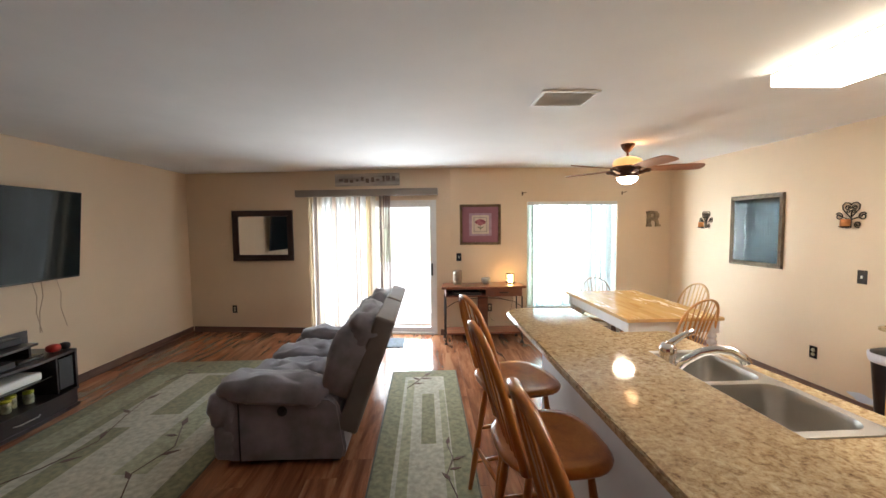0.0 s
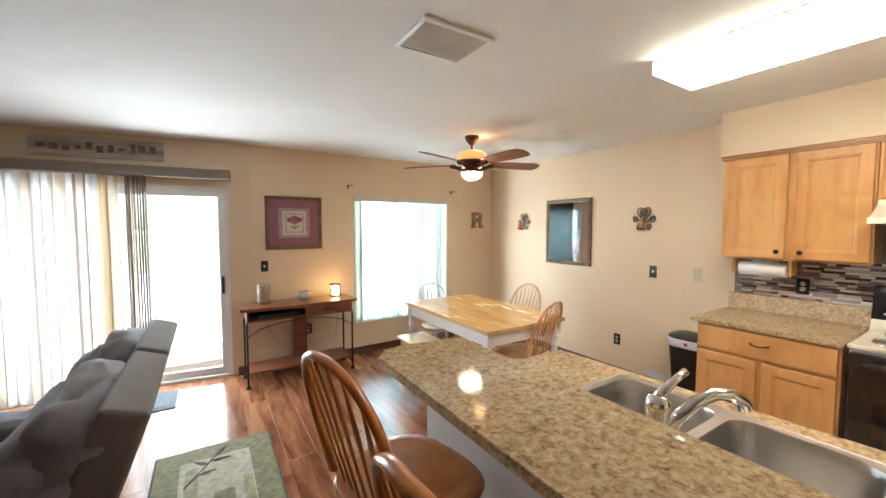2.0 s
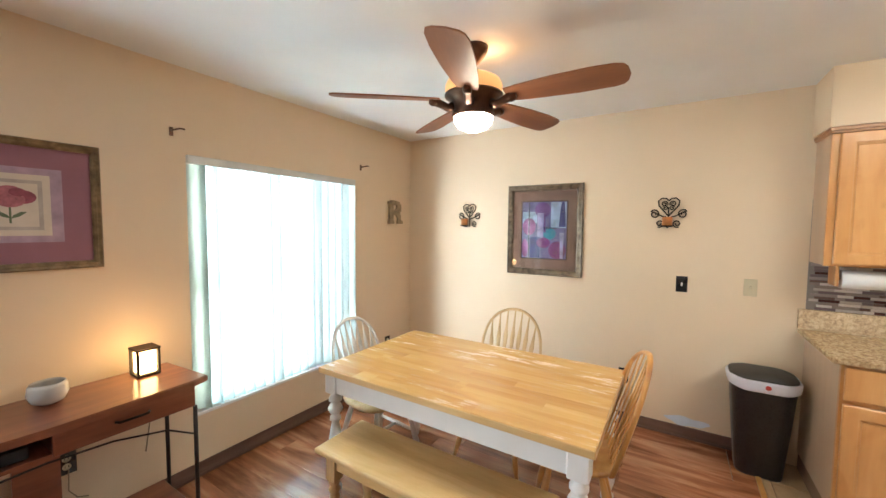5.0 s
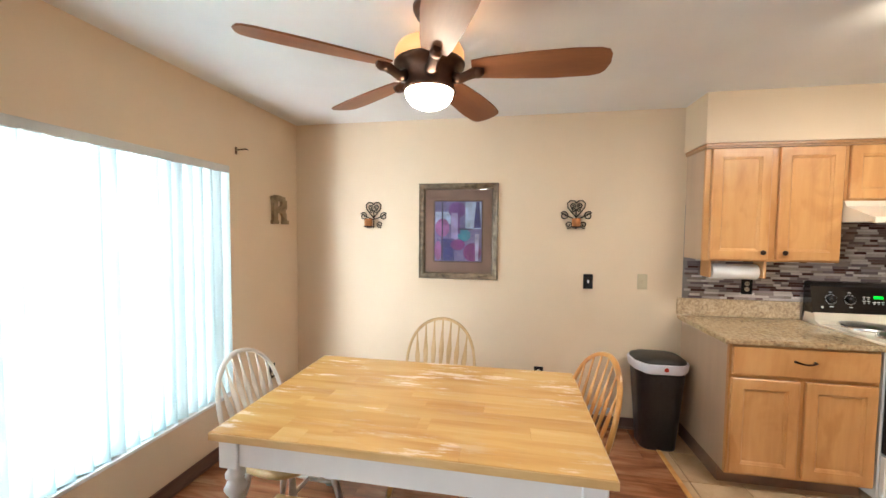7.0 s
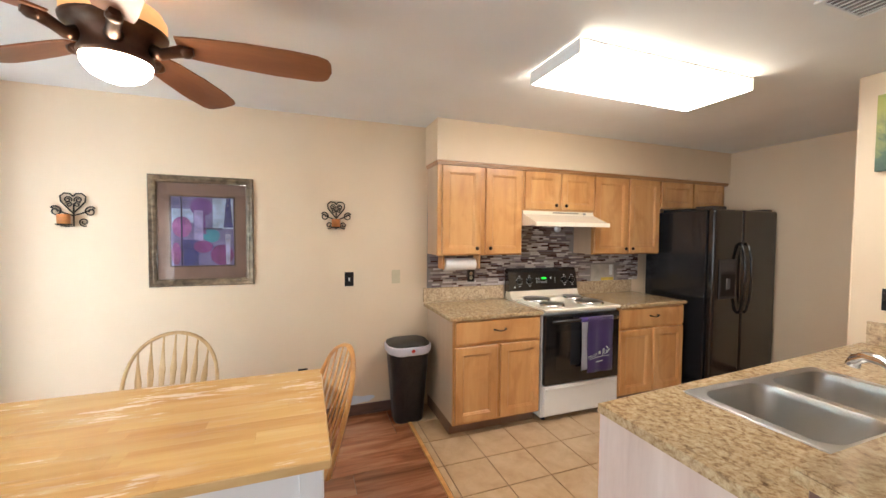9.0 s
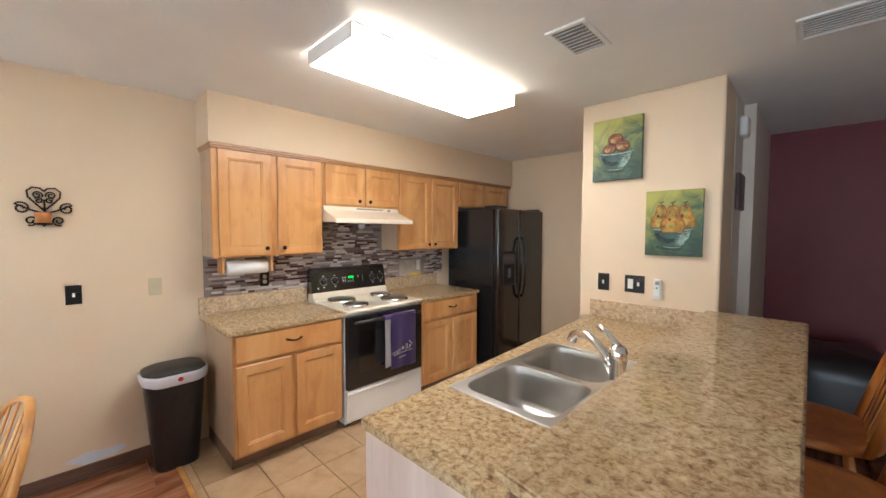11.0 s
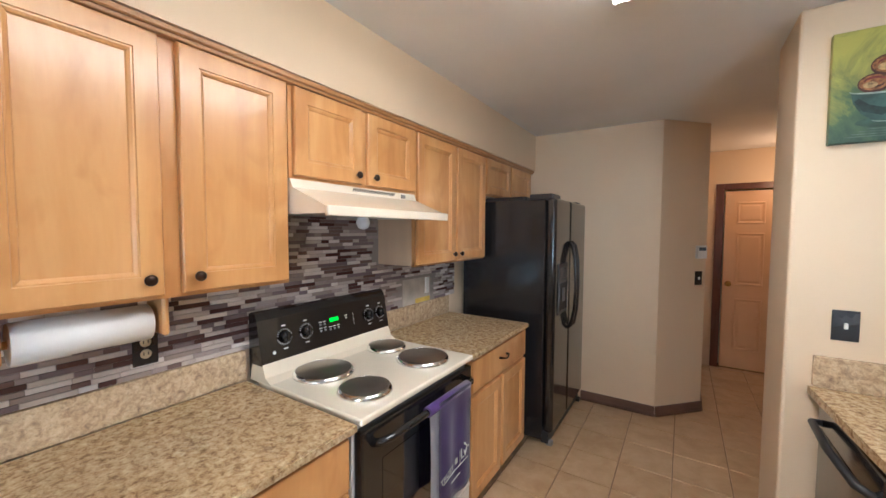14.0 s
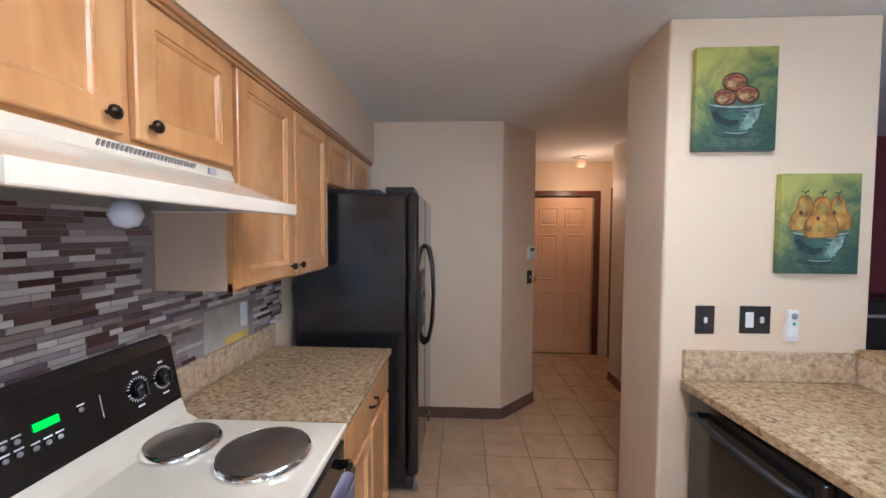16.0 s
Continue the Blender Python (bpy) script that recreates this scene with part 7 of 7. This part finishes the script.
# ---- television and stand ----
TVG = plain("dark_glossy_screen", (0.009, 0.014, 0.016), 0.5, vary=0.1, coat=0.35)
TVG.node_tree.nodes["Principled BSDF"].inputs["Specular IOR Level"].default_value = 0.0
TVG.node_tree.nodes["Principled BSDF"].inputs["Coat Roughness"].default_value = 0.04
tv = thing("television", "large flat television tilted on the living room wall", "television", Matrix.Translation((-2.42, 4.65, 1.555)) @ Matrix.Rotation(radians(5), 4, "Y"))
part("body", box(B(), -0.035, 0.0, -0.73, 0.73, -0.42, 0.42, 0.006, 2), BLACKP, tv)
part("screen", box(B(), 0.0002, 0.003, -0.72, 0.72, -0.405, 0.412), TVG, tv)
part("mount", box(B(), -0.15, -0.036, -0.2, 0.2, -0.15, 0.15), BLACKP, tv)
for y, k in ((4.98, 0.03), (5.06, -0.02), (5.2, 0.04)):
    single("tv_cable", tube(B(), [(-2.47, y - 0.05, 1.15), (-2.50, y + k * 0.5, 1.0), (-2.53, y + k, 0.85), (-2.52, y + k * 2, 0.66)], 0.0035, 6), plain("tan_cord", (0.5, 0.36, 0.25), 0.5), "thin cable hanging from the television to the stand", "cable")
STW = wood("black_ash", (0.013, 0.009, 0.010), (0.024, 0.017, 0.018), (0.04, 0.03, 0.03), 0.3, "y", coat=0.2)
ts = thing("tv_stand", "black curved-front television stand with open shelves", "tv stand")


def bowed(z0, z1, y0=3.75, y1=4.98, x0=-2.59, xf=-2.14, bow=0.0, inset=0.0):
    pts = [(x0, y0 + inset)] + [(xf - inset - 0.19 * (abs(2 * k / 12 - 1) ** 2.2) * 0 - 0.11 * (k / 12 - 0.62) ** 2 * 4 * 0.5, y0 + inset + (y1 - y0 - 2 * inset) * k / 12) for k in range(13)] + [(x0, y1 - inset)]
    return prism(B(), pts, z0, z1)


part("base", bowed(0.0, 0.03), STW, ts)
part("bottom_drawer", bowed(0.03, 0.15, inset=0.01), STW, ts)
part("handle", tube(B(), [(-2.15, 4.40, 0.09), (-2.125, 4.43, 0.09), (-2.125, 4.57, 0.09), (-2.15, 4.60, 0.09)], 0.005, 8), STEEL, ts)
part("shelf", bowed(0.151, 0.17), STW, ts)
part("glass_shelf", bowed(0.34, 0.348, inset=0.03, y1=4.80), plain("dark_glass", (0.02, 0.02, 0.022), 0.05, coat=1.0), ts)
part("top", bowed(0.50, 0.525), STW, ts)
part("end_panel", box(B(), -2.58, -2.17, 4.955, 4.975, 0.1705, 0.4995), STW, ts)
part("divider", box(B(), -2.58, -2.19, 4.80, 4.815, 0.1705, 0.4995), STW, ts)
part("end_panel", box(B(), -2.58, -2.25, 3.77, 3.79, 0.1705, 0.4995), STW, ts)
part("back", box(B(), -2.595, -2.582, 3.76, 4.97, 0.1705, 0.70), STW, ts)
part("speaker_grille", box(B(), -2.20, -2.185, 4.817, 4.953, 0.20, 0.47, 0.004), BLACKP, ts)
part("riser", bowed(0.62, 0.64, y1=4.78, xf=-2.27), STW, ts)
part("riser_post", box(B(), -2.58, -2.35, 4.745, 4.765, 0.5255, 0.6195), STW, ts)
part("riser_post", box(B(), -2.58, -2.35, 3.79, 3.81, 0.5255, 0.6195), STW, ts)
single("soundbar", box(B(), -2.50, -2.40, 3.95, 4.75, 0.6405, 0.70, 0.012, 2), BLACKP, "black soundbar on top of the television stand", "speaker")
single("cable_box", box(B(), -2.45, -2.20, 4.15, 4.50, 0.5255, 0.575, 0.004), BLACKP, "black cable box on the television stand", "electronics")
single("disc_player", box(B(), -2.46, -2.21, 4.53, 4.73, 0.5255, 0.56, 0.004), BLACKG, "slim black disc player on the television stand", "electronics")
single("game_console", box(B(), -2.42, -2.20, 4.30, 4.70, 0.3485, 0.42, 0.02, 3), WHITEP, "white game console on the glass shelf", "electronics")
rd = thing("headphones", "red and black headset lying on the television stand", "headset", Matrix.Translation((-2.27, 4.87, 0.5255)))
part("cushion", puff(B(), (0, 0.0, 0.035), (0.10, 0.09, 0.07), 0.8), plain("red_plastic", (0.45, 0.03, 0.02), 0.35), rd)
part("cushion", puff(B(), (0.02, 0.085, 0.032), (0.08, 0.06, 0.064), 0.8), BLACKP, rd)
jar0 = None
for i in range(5):
    y, x = 4.30 + i * 0.085, -2.27 - 0.05 * (i % 2)
    m = Matrix.Translation((x, y, 0.1705))
    if jar0 is None:
        jar0 = thing("storage_jar", "small glass jar with yellow-green lid on the lower shelf", "jar", m, "jars on the stand")
        part("body", lathe(B(), [(0.03, 0), (0.034, 0.01), (0.034, 0.075), (0.028, 0.085)], seg=16), plain("jar_content", (0.30, 0.30, 0.20), 0.2, vary=0.5, scale=30, coat=0.6), jar0)
        part("lid", lathe(B(), [(0.033, 0.0855), (0.033, 0.105), (0.0, 0.107)], seg=16), plain("lime_lid", (0.45, 0.48, 0.05), 0.4), jar0)
    else:
        copy_thing(jar0, m)


# ---- rugs ----
def rug_mat(name, c, v=0.18):
    return plain(name, c, 0.95, vary=v, scale=26, bump=0.7, bscale=160, sheen=0.15)


G1, G2, G3, VN = rug_mat("rug_olive", (0.20, 0.19, 0.10), 0.35), rug_mat("rug_sage", (0.30, 0.29, 0.18), 0.3), rug_mat("rug_cream", (0.42, 0.39, 0.30), 0.25), rug_mat("rug_vine", (0.105, 0.05, 0.035))


def leafy(t, pts, leaves):
    part("vine", tube(B(), [(x, y, 0.0118) for x, y in pts], 0.004, 4), VN, t)
    for x, y, a, l in leaves:
        c, s2 = math.cos(a), math.sin(a)
        P = [(0, 0), (0.35 * l, 0.16 * l), (l, 0), (0.35 * l, -0.16 * l)]
        part("leaf", prism(B(), [(x + p * c - q * s2, y + p * s2 + q * c) for p, q in P], 0.0104, 0.0132), VN, t)


def rug(name, x0, x1, y0, y1, label, panels, vines, m=None):
    t = thing(name, label, "rug", m)
    part("weave", box(B(), x0, x1, y0, y1, 0.0006, 0.0088, 0.003), G1, t)
    for i, (mat, a, b4, c, d) in enumerate(panels):
        part("panel", box(B(), a, b4, c, d, 0.0088, 0.0094 + 0.0004 * i), mat, t)
    for pts, leaves in vines:
        leafy(t, pts, leaves)
    for xa in (x0 - 0.012, x1 + 0.0005):
        part("binding", box(B(), xa, xa + 0.0115, y0, y1, 0.0006, 0.009, 0.002), rug_mat("rug_binding", (0.09, 0.085, 0.05)), t)


rug("area_rug", -2.03, -0.46, 3.45, 6.0, "olive and cream area rug with leaf sprigs before the sofa",
    [(G3, -1.62, -0.62, 3.6, 5.62), (G1, -1.35, -1.10, 4.7, 5.55), (G2, -1.02, -0.80, 3.9, 5.1), (G1, -1.52, -1.36, 3.7, 4.5), (G2, -1.90, -1.70, 4.2, 5.6)],
    [([(-1.75, 3.7), (-1.55, 4.0), (-1.45, 4.3), (-1.55, 4.7), (-1.60, 5.0)], [(-1.5, 4.05, 0.6, 0.12), (-1.47, 4.35, 1.9, 0.12), (-1.56, 4.75, 2.6, 0.12), (-1.6, 5.0, 1.2, 0.14)]),
     ([(-0.75, 3.6), (-0.9, 3.9), (-0.82, 4.2), (-0.95, 4.5)], [(-0.87, 3.85, 2.4, 0.12), (-0.85, 4.1, 0.5, 0.12), (-0.95, 4.5, 1.9, 0.15), (-0.9, 4.35, 3.0, 0.1)]),
     ([(-1.7, 5.4), (-1.6, 5.65), (-1.62, 5.8)], [(-1.62, 5.8, 1.2, 0.12), (-1.62, 5.62, 0.2, 0.1), (-1.6, 5.7, 2.8, 0.1)])])
rug("runner_rug", -0.335, 0.335, -1.20, 1.20, "olive and cream runner rug with leaf sprigs behind the sofa",
    [(G3, -0.20, 0.20, -1.05, 1.03), (G1, -0.02, 0.09, -0.20, 0.62), (G2, -0.17, -0.10, -1.0, 0.95), (G2, 0.14, 0.19, -0.9, 0.7)],
    [([(0.16, -1.0), (0.20, -0.75), (0.15, -0.55), (0.20, -0.38), (0.17, -0.22)], [(0.18, -0.85, 2.6, 0.09), (0.17, -0.6, 2.2, 0.09), (0.2, -0.4, 0.4, 0.09), (0.17, -0.22, 1.4, 0.1), (0.17, -0.5, 0.2, 0.08)]),
     ([(-0.17, 0.75), (-0.05, 0.95), (0.02, 1.08)], [(-0.05, 0.95, 2.4, 0.11), (0.0, 1.05, 0.9, 0.11), (-0.1, 0.85, 0.2, 0.1), (-0.03, 0.98, 0.0, 0.11)])],
    Matrix.Translation((1.005, 4.32, 0)))


# ---- laid floors and mosaic ----
random.seed(11)
pl_me = {}


def piece(name, key, bm_make, mat, loc, parent=None, rot=None):
    if key not in pl_me:
        bm = bm_make()
        me = bpy.data.meshes.new(name)
        bmesh.ops.recalc_face_normals(bm, faces=bm.faces)
        bm.to_mesh(me)
        bm.free()
        me.materials.append(mat)
        pl_me[key] = me
    ob = new(name, pl_me[key])
    ob.parent = parent
    ob.location = loc
    return ob


def plank_area(parent, x0, x1, y0, y1):
    w = 0.192
    i = 0
    x = x0
    while x < x1 - 0.01:
        ww = min(w, x1 - x)
        y = y0 - random.uniform(0.0, 1.1)
        while y < y1:
            a, b2 = max(y, y0), min(y + 1.22, y1)
            l = round(b2 - a, 2)
            if l > 0.04:
                piece("plank", ("p", round(ww, 3), l), lambda: box(B(), 0.0006, ww - 0.0006, 0.0006, l - 0.0006, -0.0085, 0.0, 0.0005), LAMINATE, (x, a, 0), parent)
            y += 1.22
        x += w
        i += 1


fl = thing("laminate_floor", "reddish brown wood laminate plank floor", "")
fl["kind"] = "structure"
plank_area(fl, WX, 1.775, 1.402, 7.40)
plank_area(fl, 1.776, 4.68, 3.975, 6.90)
structure("floor_threshold", box(B(), 1.97, 4.679, 3.945, 3.974, -0.008, 0.006, 0.003), OAK, "wood threshold strip between tile and laminate")
def TILE_R():
    if "floor_tile_random" in MATS:
        return MATS["floor_tile_random"]
    m, nt, b = nodes_of("floor_tile_random")
    rnd = nt.nodes.new("ShaderNodeObjectInfo").outputs["Random"]
    n1 = noise_of(nt, 6, 5, (1, 1, 1), rnd, 0.65, 0.4)
    col = ramp(nt, n1, [(0.3, (0.44, 0.29, 0.155)), (0.5, (0.53, 0.365, 0.21)), (0.7, (0.60, 0.43, 0.265))])
    col = mixed(nt, 0.5, col, ramp(nt, rnd, [(0.0, (0.88, 0.86, 0.83)), (1.0, (1, 1, 1))]), "MULTIPLY")
    nt.links.new(col, b.inputs["Base Color"])
    b.inputs["Roughness"].default_value = 0.33
    b.inputs["Coat Weight"].default_value = 0.15
    bumped(nt, b, noise_of(nt, 40, 3, (1, 1, 1), rnd), 0.12, 0.0015)
    MATS["floor_tile_random"] = m
    return m


tf = thing("tile_floor", "beige square ceramic tile kitchen floor", "")
tf["kind"] = "structure"
P = 0.3065
for i in range(-6, 5):
    for j in range(-9, 10):
        xa, ya = 3.470 + i * P, 1.140 + j * P
        x0, x1, y0, y1 = max(xa, 1.70), min(xa + P, 4.68), max(ya, -1.43), min(ya + P, 3.944)
        if x1 - x0 < 0.02 or y1 - y0 < 0.02 or (x1 < 2.45 and y0 > 1.4) or (y1 < 0.0 and x0 > 3.0) or (x0 > 4.2 and y1 < 3.6):
            continue
        w, l = round(x1 - x0, 3), round(y1 - y0, 3)
        piece("tile", ("t", w, l), lambda: box(B(), 0.003, w - 0.003, 0.003, l - 0.003, -0.0088, -0.0002, 0.0018), TILE_R(), (x0, y0, 0), tf)
ms = thing("mosaic_backsplash", "grey and plum glass and stone strip mosaic backsplash", "")
ms["kind"] = "structure"
single_bed = part("grout", box(B(), 4.6725, 4.679, 1.29, 3.735, 1.041, 1.7335), plain("grey_grout", (0.30, 0.27, 0.25), 0.9), ms)
MP, MI = mosaic("mosaic_strip", False), mosaic("mosaic_strip_joined", True)
rest = B()
count = 0
RH = 0.0172
for r in range(41):
    z = 1.0425 + r * RH
    y = 3.733 - random.uniform(0, 0.05)
    if z + RH > 1.733:
        break
    while y > 1.31:
        l = random.choice((0.045, 0.07, 0.095, 0.095, 0.12))
        a = max(y - l, 1.292)
        hidden = (z + RH > 1.338 and (y > 2.95 or a < 2.16)) or (2.19 < a and y < 2.965 and z < 1.10) or (a < 1.94 and y > 1.62 and z < 1.215)
        if not hidden:
            dx = random.uniform(0, 0.0015)
            if count < 300 and y > 2.05:
                ll = round(y - a, 3)
                piece("tile", ("m", ll), lambda: box(B(), 0.0, 0.006, 0.0009, ll - 0.0009, 0.0009, RH - 0.0009, 0.0006), MP, (4.6665 + dx, a, z), ms)
                count += 1
            else:
                box(rest, 4.6665 + dx, 4.6724, a + 0.0009, y - 0.0009, z + 0.0009, z + RH - 0.0009)
        y -= l
part("tiles_rest", rest, MI, ms, kind="stuff")
